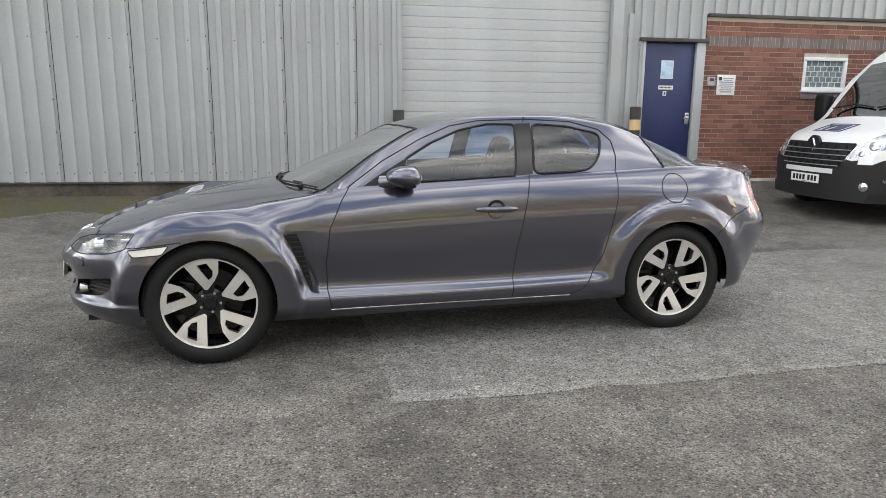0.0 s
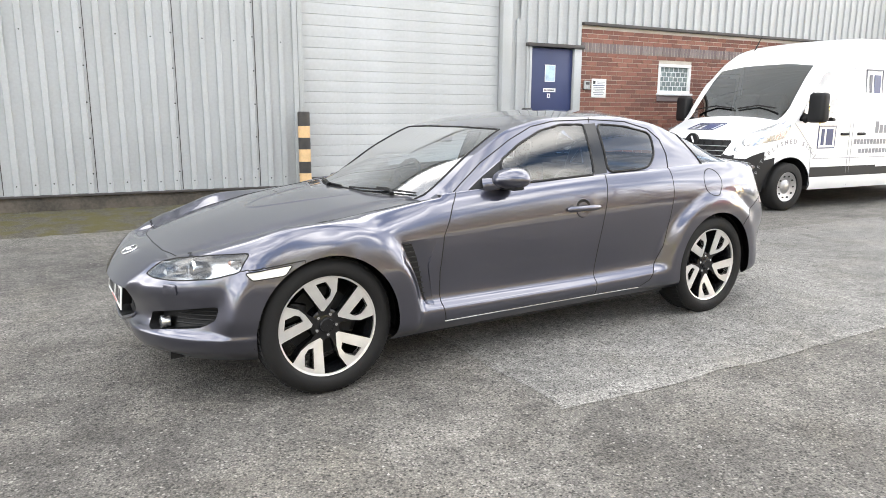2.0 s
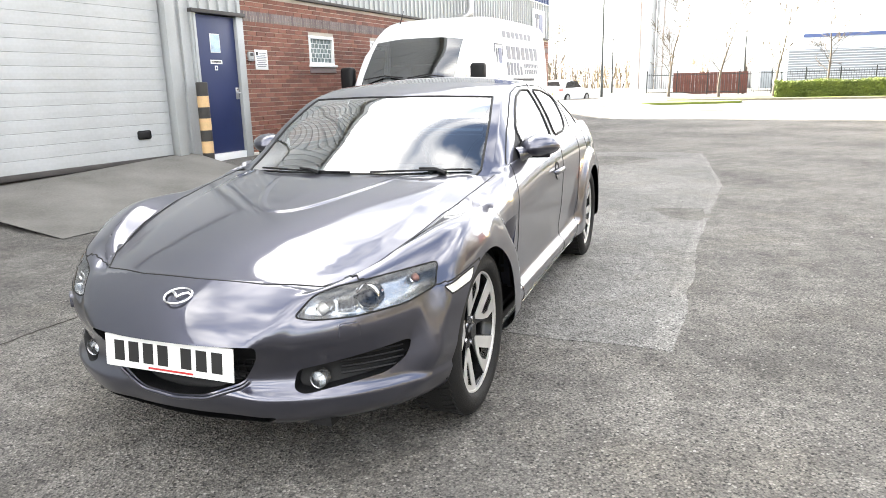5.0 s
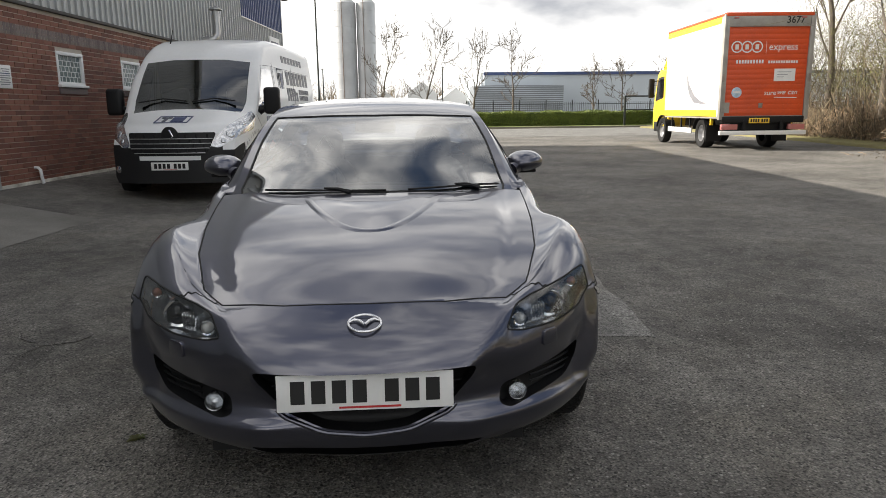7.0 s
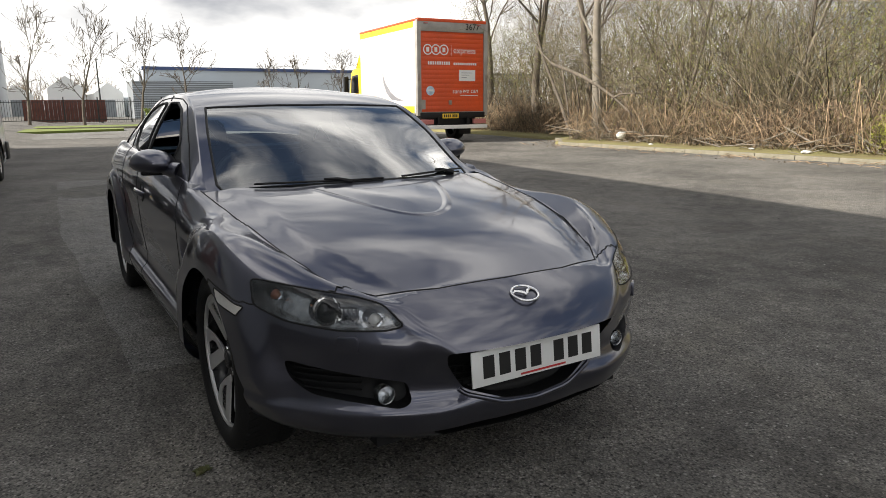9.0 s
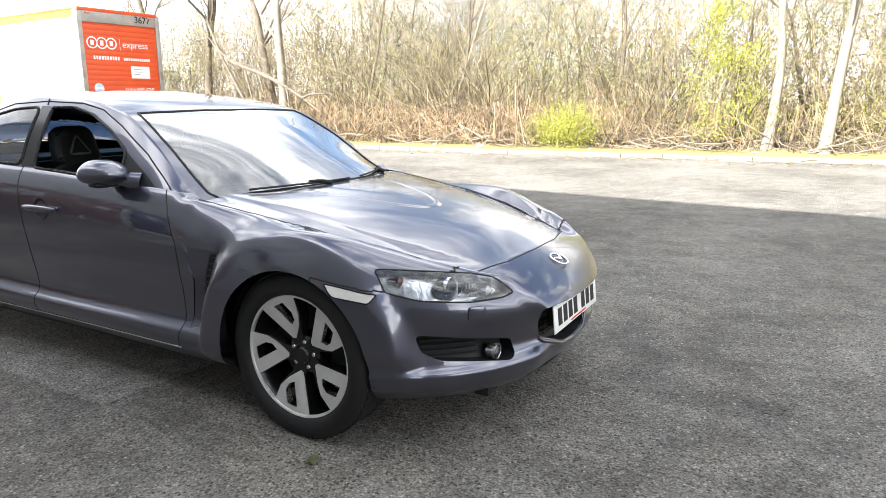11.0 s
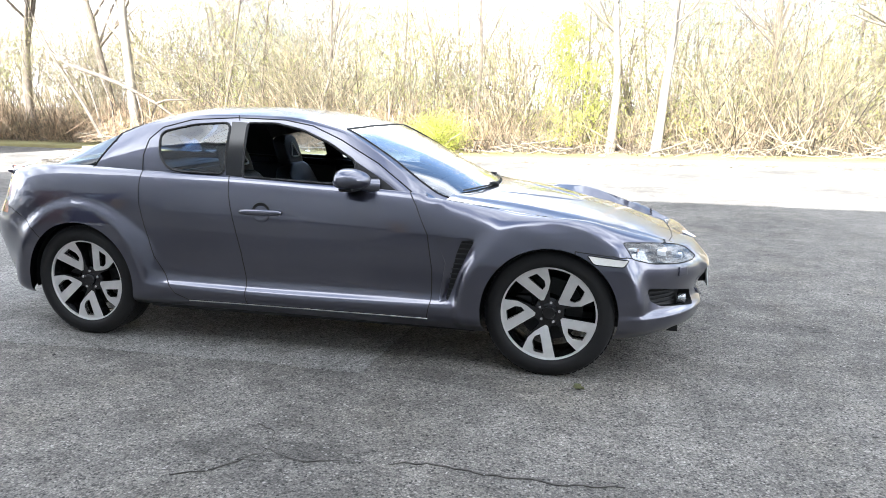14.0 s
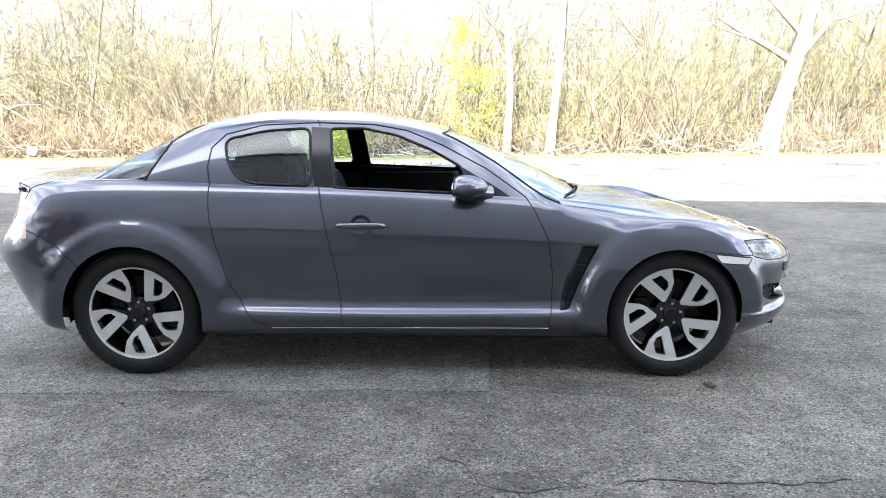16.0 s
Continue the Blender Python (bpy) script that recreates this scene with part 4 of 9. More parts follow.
def feature(k, s):
    """Line k at the way s: 0 to 1 round the nose, 1 to 2 along the side, 2 to 3 round the tail."""
    xf, zf, xr, zr, w, h = LINE_FIT[k]
    if 1 <= s <= 2:
        x = lerp(NOSE_X, TAIL_X, s - 1)
        return Vector((x, w(x), h(x)))
    nose = s < 1
    th = (s if nose else 3 - s) * math.pi / 2
    px = NOSE_X if nose else TAIL_X
    a, b = (NOSE_X - xf, w(NOSE_X)) if nose else (xr - TAIL_X, w(TAIL_X))
    p = NOSE_POW[k] if nose else TAIL_POW[k]
    r = ((abs(math.cos(th)) / a) ** p + (abs(math.sin(th)) / b) ** p) ** (-1 / p)
    z0, z1 = (zf, h(NOSE_X)) if nose else (zr, h(TAIL_X))
    f = math.sin(th) ** (1.5 if nose else 1.3)
    return Vector((px + (-1 if nose else 1) * r * math.cos(th), r * math.sin(th), lerp(z0, z1, f)))


def spline(pts, per):
    out = []
    n = len(pts)
    for i in range(n - 1):
        p0, p1, p2 = pts[max(i - 1, 0)], pts[i], pts[i + 1]
        p3 = pts[min(i + 2, n - 1)]
        for j in range(per):
            t = j / per
            out.append(0.5 * (2 * p1 + (p2 - p0) * t + (2 * p0 - 5 * p1 + 4 * p2 - p3) * t * t + (3 * p1 - p0 - 3 * p2 + p3) * t ** 3))
    out.append(pts[-1].copy())
    return out


HOOD_C = curve([(-2.08, 0.612), (-1.95, 0.655), (-1.66, 0.752), (-1.3, 0.831), (-1.05, 0.866), (-0.75, 0.895)])
HOOD_E = curve([(-1.95, 0.64), (-1.8, 0.668), (-1.55, 0.736), (-1.3, 0.790), (-1.05, 0.832), (-0.75, 0.874)])
HOOD_W = curve([(-2.05, 0.36), (-1.95, 0.44), (-1.8, 0.545), (-1.55, 0.625), (-1.25, 0.668), (-0.75, 0.705)])
BOOT_C = curve([(1.3, 1.015), (1.5, 1.022), (1.8, 1.002), (2.0, 0.980), (2.1, 0.965)])
BOOT_E = curve([(1.3, 0.985), (1.6, 0.978), (2.0, 0.950), (2.1, 0.935)])


def hood_z(x, d):
    """The bonnet's height at a place and its distance from the middle."""
    w = HOOD_W(x)
    z = lerp(HOOD_C(x), HOOD_E(x), min(1.2, d / w) ** 2.2)
    rib = w * 0.86
    z += 0.007 * (1 - sstep(rib - 0.05, rib + 0.02, d)) * sstep(-2.0, -1.8, x)
    # the rotor-shaped swelling towards the screen
    return z + 0.005 * sstep(-0.08, 0.08, (x + 1.44) * 0.60 - d) * sstep(-1.52, -1.25, x)


def skin_shape(p):
    """Arches that swell out, the beak between the lamps and the tuck of the bumper."""
    q = p.copy()
    side = 1 if p.y >= 0 else -1
    for wx in (-WHEEL_X, WHEEL_X):
        r = math.hypot(p.x - wx, p.z - WHEEL_R)
        if p.z < 0.2 or r > 0.62:
            continue
        if wx < 0:
            near = 1 - sstep(0.445, 0.497, r)
            lip = 0.868 - 0.07 * (max(0.0, p.z - 0.52) / 0.27) ** 2 - 0.038 * (max(0.0, wx - p.x) / 0.35) ** 2
            near *= 1 - (1 - sstep(0.26, 0.42, p.z)) * sstep(0.08, 0.22, wx - p.x)
        else:
            up = sstep(0.26, 1.05, math.atan2(p.z - WHEEL_R, abs(wx - p.x)))
            near = 1 - sstep(lerp(0.40, 0.440, up), lerp(0.56, 0.498, up), r)
            lip = 0.857 - 0.018 * (max(0.0, p.z - 0.58) / 0.245) ** 2 - 0.01 * (max(0.0, p.x - wx) / 0.35) ** 2
        near *= sstep(0.58, 0.74, abs(p.y)) * (1 if p.z > 0.3 else sstep(0.2, 0.3, p.z))
        q.y = side * lerp(abs(p.y), max(abs(p.y), lip), near)
        if p.z > 0.6:
            q.z += (0.022 if wx < 0 else 0.008) * (1 - sstep(0.445, 0.53, r)) * sstep(0.62, 0.80, abs(p.y))
    if p.x < -1.6 and 0.30 < p.z < 0.80:
        edge = lerp(0.30, 0.47, sstep(0.40, 0.66, p.z))
        q.x -= 0.014 * (1 - sstep(edge - 0.03, edge + 0.03, abs(p.y))) * sstep(0.42, 0.5, p.z)
    if p.x < -1.45 and p.z < 0.345:
        out = 0.022 * sstep(0.345, 0.315, p.z) * sstep(-1.5, -1.8, p.x) * sstep(0.18, 0.34, abs(p.y))
        q.x -= out * 0.8
        q.y += side * out * 0.6
    d = abs(p.y)
    if p.x < -0.7 and p.z > 0.58:
        w = HOOD_W(p.x)
        z = hood_z(p.x, d)
        f = (1 - sstep(w - 0.005, w + 0.085, d)) * sstep(-2.07, -1.97, p.x)
        q.z = lerp(q.z, z, f)
    if p.x > 1.35 and p.z > 0.93:
        k = min(1.2, d / 0.66)
        z = lerp(BOOT_C(p.x), BOOT_E(p.x), k ** 2.4)
        z += 0.010 * sstep(1.90, 2.05, p.x)
        f = (1 - sstep(0.60, 0.74, d)) * (1 - sstep(2.02, 2.09, p.x))
        q.z = lerp(q.z, z, f)
    return q


def car_skin():
    bm = bmesh.new()
    ss = [i / 72 for i in range(72)] + [1 + i / 210 for i in range(210)] + [2 + i / 36 for i in range(37)]
    grid = []
    for s in ss:
        if s < 1:
            hub = Vector((NOSE_X, 0, CENTRE_Z(NOSE_X)))
        elif s <= 2:
            x = lerp(NOSE_X, TAIL_X, s - 1)
            hub = Vector((x, 0, CENTRE_Z(x)))
        else:
            hub = Vector((TAIL_X, 0, CENTRE_Z(TAIL_X)))
        pts = [feature(k, s) for k in range(9)] + [hub]
        grid.append([skin_shape(p) for p in spline(pts, 11)])
    for side in (1, -1):
        vs = [[bm.verts.new((p.x, p.y * side, p.z)) for p in row] for row in grid]
        for a, b in zip(vs, vs[1:]):
            for j in range(len(a) - 1):
                q = (a[j], a[j + 1], b[j + 1], b[j])
                bm.faces.new(q if side > 0 else q[::-1])
    bmesh.ops.remove_doubles(bm, verts=bm.verts, dist=0.0006)
    bmesh.ops.dissolve_degenerate(bm, edges=bm.edges, dist=0.0005)
    bmesh.ops.recalc_face_normals(bm, faces=bm.faces)
    wing = [v for v in bm.verts if -1.80 < v.co.x < -0.80 and v.co.z > 0.63 and abs(v.co.y) > HOOD_W(v.co.x) + 0.008]
    for _ in range(16):
        bmesh.ops.smooth_vert(bm, verts=wing, factor=0.5, use_axis_x=True, use_axis_y=True, use_axis_z=True)
    for v in wing:
        d = abs(v.co.y)
        v.co.z += 0.012 * math.exp(-((d - 0.745) / 0.065) ** 2) * sstep(-1.80, -1.55, v.co.x) * (1 - sstep(-1.25, -0.95, v.co.x))
    return bm


AX = {"x": (1, 2), "y": (0, 2), "z": (0, 1)}


def cut(bm, poly, axis, near, closed=True):
    """Cut the faces that near() picks along an outline seen along an axis."""
    i, j = AX[axis]
    ends = list(zip(poly, poly[1:] + poly[:1])) if closed else list(zip(poly, poly[1:]))
    for a, b in ends:
        a, b = Vector(a), Vector(b)
        d = b - a
        ln = d.length
        if ln < 1e-5:
            continue
        d /= ln
        nrm = Vector((0, 0, 0))
        nrm[i], nrm[j] = -d.y, d.x
        org = Vector((0, 0, 0))
        org[i], org[j] = a.x, a.y
        geom = set()
        for f in bm.faces:
            c = f.calc_center_median()
            rel = Vector((c[i] - a.x, c[j] - a.y))
            t = rel.dot(d)
            if -0.05 < t < ln + 0.05 and abs(rel.x * -d.y + rel.y * d.x) < 0.08 and near(c, f):
                lo = min(Vector((v.co[i] - a.x, v.co[j] - a.y)).dot(d) for v in f.verts)
                hi = max(Vector((v.co[i] - a.x, v.co[j] - a.y)).dot(d) for v in f.verts)
                if hi > -1e-4 and lo < ln + 1e-4:
                    geom.add(f)
        if geom:
            every = list(geom) + list({e for f in geom for e in f.edges}) + list({v for f in geom for v in f.verts})
            bmesh.ops.bisect_plane(bm, geom=every, dist=1e-5, plane_co=org, plane_no=nrm)


def arc(cx, cz, r, a0, a1, n):
    return [(cx + r * math.cos(radians(lerp(a0, a1, k / n))), cz + r * math.sin(radians(lerp(a0, a1, k / n)))) for k in range(n + 1)]


def rounded(pts, r=0.02, n=4):
    """An outline with its corners rounded."""
    out = []
    k = len(pts)
    for i in range(k):
        p, a, b = Vector(pts[i]), Vector(pts[i - 1]), Vector(pts[(i + 1) % k])
        ra, rb = min(r, (a - p).length * 0.45), min(r, (b - p).length * 0.45)
        p0, p1 = p + (a - p).normalized() * ra, p + (b - p).normalized() * rb
        for t in range(n + 1):
            t /= n
            out.append(tuple(p0 * (1 - t) ** 2 + p * 2 * t * (1 - t) + p1 * t * t))
    return out


# outlines seen from the side (x, z)
DOOR_FRONT = [(-0.60, 0.93), (-0.66, 0.84), (-0.725, 0.70), (-0.748, 0.52), (-0.745, 0.36), (-0.725, 0.265)]
DOOR_MID = [(0.435, 1.0), (0.41, 0.95), (0.37, 0.74), (0.33, 0.55), (0.30, 0.265)]
DOOR_REAR = [(0.955, 1.0), (0.955, 0.93), (0.945, 0.80), (0.92, 0.67), (0.87, 0.50), (0.80, 0.37), (0.74, 0.30), (0.66, 0.265)]
FRONT_DOOR = DOOR_FRONT + DOOR_MID[::-1]
REAR_DOOR = DOOR_MID + DOOR_REAR[::-1]
VENT = rounded([(-0.765, 0.695), (-0.975, 0.69), (-0.93, 0.60), (-0.885, 0.50), (-0.835, 0.36), (-0.785, 0.35), (-0.80, 0.45), (-0.82, 0.56)], 0.015)
MARKER = rounded([(-1.525, 0.645), (-1.56, 0.600), (-1.70, 0.588), (-1.725, 0.622)], 0.012)
FUEL = arc(1.325, 0.875, 0.085, 0, 342, 19)
WING_CUT = [(-1.475, 0.66), (-1.54, 0.652), (-1.735, 0.628), (-1.80, 0.600)]
QUARTER_CUT = [(1.58, 0.555), (1.64, 0.62), (1.70, 0.662), (1.80, 0.71), (1.93, 0.752), (2.10, 0.765)]
ARCH_F = arc(-WHEEL_X, WHEEL_R + 0.004, ARCH_R - 0.012, -35, 215, 40)
ARCH_R_ = arc(WHEEL_X, WHEEL_R + 0.004, ARCH_R, -35, 215, 40)
TAILLAMP = rounded([(1.905, 0.893), (2.30, 0.905), (2.30, 0.785), (1.915, 0.785), (1.865, 0.845)], 0.025)
TAILMARK = rounded([(1.905, 0.772), (2.30, 0.772), (2.30, 0.705), (1.90, 0.700)], 0.015)
# outlines seen from the front (y, z)
GRILLE = rounded([(-0.335, 0.503), (0.335, 0.503), (0.32, 0.46), (0.25, 0.363), (0.12, 0.318), (0, 0.306), (-0.12, 0.318), (-0.25, 0.363), (-0.32, 0.46)], 0.02)
DUCT = rounded([(0.42, 0.405), (0.725, 0.468), (0.71, 0.405), (0.665, 0.365), (0.45, 0.330), (0.41, 0.345)], 0.022)
LOWER = rounded([(-0.36, 0.245), (0.36, 0.245), (0.30, 0.205), (-0.30, 0.205)], 0.015)
# outlines seen from above (x, y)
LAMP = rounded([(0.772, 0.700), (0.66, 0.686), (0.53, 0.664), (0.470, 0.644), (0.432, 0.586), (0.48, 0.576), (0.60, 0.576), (0.72, 0.592), (0.782, 0.625)], 0.016)
BONNET = [(-0.80, 0.0), (-0.80, 0.45), (-0.765, 0.60), (-0.77, 0.705), (-1.0, 0.690), (-1.25, 0.668), (-1.55, 0.625), (-1.80, 0.545), (-1.925, 0.455), (-1.965, 0.25), (-1.972, 0.0)]
BOOT = [(1.50, 0.0), (1.52, 0.50), (1.60, 0.66), (1.80, 0.68), (1.98, 0.66), (2.12, 0.62), (2.14, 0.0)]


def mirror2(poly):
    return [(a, -b) for a, b in poly][::-1]


def mirror_y(poly):
    return [(-a, b) for a, b in poly][::-1]


skin = car_skin()
side_only = lambda c, f: abs(c.y) > 0.42 and abs(f.normal.y) > 0.25
flank_only = lambda c, f: abs(c.y) > 0.6 and c.z < 0.985 and abs(f.normal.y) > 0.2
front_only = lambda c, f: c.x < -1.55 and c.z < 0.6 and f.normal.x < -0.1
top_only = lambda c, f: f.normal.z > 0.12 and c.z > 0.44
for poly in (ARCH_F, ARCH_R_):
    cut(skin, poly, "y", lambda c, f: abs(c.y) > 0.6)
for poly in (DOOR_FRONT, DOOR_MID, DOOR_REAR, WING_CUT, QUARTER_CUT, [(-0.725, 0.265), (0.66, 0.265)]):
    cut(skin, poly, "y", flank_only, False)
for poly in (VENT, MARKER, FUEL):
    cut(skin, poly, "y", flank_only)
for poly in (TAILLAMP, TAILMARK):
    cut(skin, poly, "y", lambda c, f: c.x > 1.8 and abs(c.y) > 0.4)
for poly in (GRILLE, DUCT, mirror_y(DUCT), LOWER):
    cut(skin, poly, "x", front_only)
for poly in (LAMP, mirror_y(LAMP)):
    cut(skin, poly, "x", lambda c, f: c.x < -1.5 and c.z > 0.45)
for poly in (BONNET, mirror2(BONNET)):
    cut(skin, poly, "z", top_only, False)
for poly in (BOOT, mirror2(BOOT)):
    cut(skin, poly, "z", lambda c, f: c.x > 1.4 and f.normal.z > 0.3, False)


def panel_of(f):
    c = f.calc_center_median()
    n = f.normal
    xz, xy, yz = (c.x, c.z), (c.x, abs(c.y)), (abs(c.y), c.z)
    if abs(c.y) > 0.6 and (inside(xz, ARCH_F) or inside(xz, ARCH_R_)):
        return None
    if c.x < -1.55 and c.z < 0.6 and n.x < -0.05:
        if inside(yz, GRILLE):
            return "grille"
        if inside(yz, DUCT):
            return "duct"
        if inside(yz, LOWER):
            return "lower_intake"
    if c.x < -1.62 and c.z > 0.45 and inside(yz, LAMP):
        return "headlamp"
    if -0.80 < c.x < 1.50 and abs(c.y) < 0.70 and c.z > 0.84 and n.z > 0.6:
        return None
    if c.x < -0.74 and n.z > 0.12 and c.z > 0.6 and inside(xy, BONNET):
        return "bonnet"
    if c.x > 1.4 and n.z > 0.25 and c.z > 0.85 and inside(xy, BOOT):
        return "boot_lid"
    if abs(c.y) > 0.4 and c.x > 1.8:
        if inside(xz, TAILLAMP):
            return "tail_lamp"
        if inside(xz, TAILMARK):
            return "tail_marker"
    if abs(c.y) > 0.6:
        if inside(xz, VENT):
            return "wing_vent"
        if inside(xz, MARKER):
            return "side_marker"
        if c.y < 0 and inside(xz, FUEL):
            return "fuel_flap"
        if inside(xz, FRONT_DOOR):
            return "front_door"
        if inside(xz, REAR_DOOR):
            return "rear_door"
    if c.x < -1.475:
        cutz = curve([(-1.9, 0.56), (-1.80, 0.600), (-1.735, 0.628), (-1.54, 0.652), (-1.475, 0.66)])(c.x)
        return "front_wing" if c.z > cutz and abs(c.y) > 0.44 and c.x > -1.90 else "front_bumper"
    if c.x > 1.60:
        cutz = curve(QUARTER_CUT)(c.x)
        return "rear_quarter" if c.z > cutz else "rear_bumper"
    if c.x < -0.55:
        return "front_wing" if c.z > 0.22 else "sill"
    if c.x > 0.62 and (c.z > 0.265 or c.x > 0.9):
        return "rear_quarter"
    return "sill" if c.z < 0.4 else ("front_wing" if c.x < 0 else "rear_quarter")


car = thing("coupe_car", Matrix.Identity(4), "metallic grey two-door-looking coupe parked on the tarmac yard", "car")
SIDED = {"headlamp", "duct", "wing_vent", "side_marker", "front_door", "rear_door", "front_wing", "rear_quarter", "sill", "tail_lamp", "tail_marker"}
skin.faces.ensure_lookup_table()
skin.normal_update()
normal_at = {v.index: v.normal.copy() for v in skin.verts}
for v in skin.verts:
    # the bonnet's own slope, free of the mesh's joints
    x, d = v.co.x, abs(v.co.y)
    if -1.965 < x < -0.72 and v.co.z > 0.58 and d < HOOD_W(x) + 0.002:
        e = 0.006
        gx = (hood_z(x + e, d) - hood_z(x - e, d)) / (2 * e)
        gy = (hood_z(x, d + e) - hood_z(x, max(0.0, d - e))) / (e + min(e, d))
        normal_at[v.index] = Vector((-gx, -gy if v.co.y > 0 else gy, 1.0)).normalized()
# the nose, the wings and the tail flow without ripples: even out their slopes, not across the bonnet's joint
on_bonnet = {v.index for v in skin.verts if v.co.x < -0.72 and v.co.z > 0.58 and abs(v.co.y) < HOOD_W(v.co.x) + 0.002 and v.co.x > -1.965}


def even_out(chosen, times):
    chosen = [v for v in chosen if v.index not in on_bonnet]
    for _ in range(times):
        fresh = {}
        for v in chosen:
            n = normal_at[v.index] * 2.0
            for e in v.link_edges:
                o = e.other_vert(v)
                if o.index not in on_bonnet:
                    n = n + normal_at[o.index]
            fresh[v.index] = n.normalized()
        normal_at.update(fresh)


even_out([v for v in skin.verts if v.co.z > 0.25], 1)
even_out([v for v in skin.verts if v.co.x < -1.9 and v.co.z > 0.44 and abs(v.co.y) < lerp(0.27, 0.44, sstep(0.40, 0.66, v.co.z))], 40)
for v in skin.verts:
    # the nose panel between the creases is one gently curved plane
    if v.co.x < -1.9 and 0.46 < v.co.z < 0.672 and v.index not in on_bonnet:
        edge = lerp(0.30, 0.47, sstep(0.40, 0.66, v.co.z))
        w = 1 - sstep(edge - 0.07, edge - 0.03, abs(v.co.y))
        el, az = radians(lerp(26, 64, sstep(0.44, 0.70, v.co.z))), v.co.y * 0.75
        flat = Vector((-math.cos(el) * math.cos(az), math.cos(el) * math.sin(az), math.sin(el)))
        normal_at[v.index] = normal_at[v.index].lerp(flat, w).normalized()
even_out([v for v in skin.verts if -1.95 < v.co.x < -0.80 and v.co.z > 0.66 and abs(v.co.y) < 0.80], 40)
even_out([v for v in skin.verts if v.co.x > 1.72 and v.co.z > 0.45], 4)
even_out([v for v in skin.verts if -0.75 < v.co.x < 0.95 and v.co.z > 0.40], 8)


@functools.lru_cache(maxsize=None)
def section(x):
    """Heights and half widths of the side's plain section, before the arches swell it."""
    xs = min(x, TAIL_X)
    taper = (1 - (max(0.0, x - TAIL_X) / 0.82) ** 3) ** (1 / 3)
    pts = [Vector((LINE_FIT[k][4](xs) * taper, LINE_FIT[k][5](xs), 0)) for k in range(LIP, DECK)]
    run = spline(pts, 12)
    return [v.y for v in run], [v.x for v in run]


def flank_y(x, z):
    hs, ws = section(round(x, 3))
    return abs(skin_shape(Vector((x, float(np.interp(z, hs, ws)), z))).y)


# the rear arch's crisp ledge: its own slope, free of the mesh's steps
for v in skin.verts:
    x, z = v.co.x, v.co.z
    r = math.hypot(x - WHEEL_X, z - WHEEL_R)
    if abs(v.co.y) > 0.70 and 0.36 < z < 0.90 and r < 0.60 and x < 1.80:
        e = 0.005
        gx = (flank_y(x + e, z) - flank_y(x - e, z)) / (2 * e)
        gz = (flank_y(x, z + e) - flank_y(x, z - e)) / (2 * e)
        own = Vector((-gx, 1.0 if v.co.y > 0 else -1.0, -gz)).normalized()
        w = (1 - sstep(0.54, 0.60, r)) * sstep(0.36, 0.44, z) * (1 - sstep(0.84, 0.90, z)) * (1 - sstep(1.70, 1.80, x))
        normal_at[v.index] = normal_at[v.index].lerp(own, w).normalized()
even_out([v for v in skin.verts if 0.80 < v.co.x < 1.90 and 0.42 < v.co.z < 0.88], 1)
panels = {}
kind_of = {}
sort_of = {f.index: panel_of(f) for f in skin.faces}
# slivers at the joints go to the panel beside them
seen = set()
for f in skin.faces:
    if f.index in seen:
        continue
    patch, todo = [], [f]
    seen.add(f.index)
    while todo:
        g = todo.pop()
        patch.append(g)
        for e in g.edges:
            for h in e.link_faces:
                if h.index not in seen and sort_of[h.index] == sort_of[f.index]:
                    seen.add(h.index)
                    todo.append(h)
    if sort_of[f.index] and sum(g.calc_area() for g in patch) < 0.0022:
        beside = collections.Counter(sort_of[h.index] for g in patch for e in g.edges for h in e.link_faces if sort_of[h.index] not in (None, sort_of[f.index]))
        if beside:
            for g in patch:
                sort_of[g.index] = beside.most_common(1)[0][0]
for f in skin.faces:
    k = sort_of[f.index]
    if k in SIDED:
        k = (k, 1 if f.calc_center_median().y > 0 else -1)
    elif k:
        k = (k, 0)
    kind_of[f.index] = k
    if k:
        panels.setdefault(k, []).append(f)
PANEL_LABEL = {"bonnet": "long metallic grey bonnet", "front_bumper": "grey front bumper with fog lamp ducts", "rear_bumper": "grey rear bumper",
               "boot_lid": "grey boot lid", "front_door": "grey front door", "rear_door": "grey rear-hinged back door", "front_wing": "grey swollen front wing",
               "rear_quarter": "grey rear quarter panel", "sill": "grey sill", "fuel_flap": "round fuel flap"}
panel_obs = {}


def panel_mesh(name, faces, mat, push=None):
    """Part of the skin with the whole skin's normals; push: moved inwards with walls round it."""
    index, co, nor, polys = {}, [], [], []
    for f in faces:
        poly = []
        for v in f.verts:
            if v.index not in index:
                index[v.index] = len(co)
                co.append(v.co.copy() + (push(v.co) if callable(push) else push if push else Vector((0, 0, 0))))
                nor.append(normal_at[v.index])
            poly.append(index[v.index])
        polys.append(poly)
    if push:
        own = set(f.index for f in faces)
        for f in faces:
            for e in f.edges:
                if any(g.index not in own for g in e.link_faces):
                    a, b = e.verts
                    k = len(co)
                    co += [a.co.copy(), b.co.copy()]
                    nor += [normal_at[a.index], normal_at[b.index]]
                    polys.append([index[a.index], index[b.index], k + 1, k])
    me = bpy.data.meshes.new(name)
    me.from_pydata(co, [], polys)
    me.materials.append(mat)
    me.shade_smooth()
    if push:
        me.set_sharp_from_angle(angle=radians(35))
    else:
        me.normals_split_custom_set_from_vertices(nor)
    return me


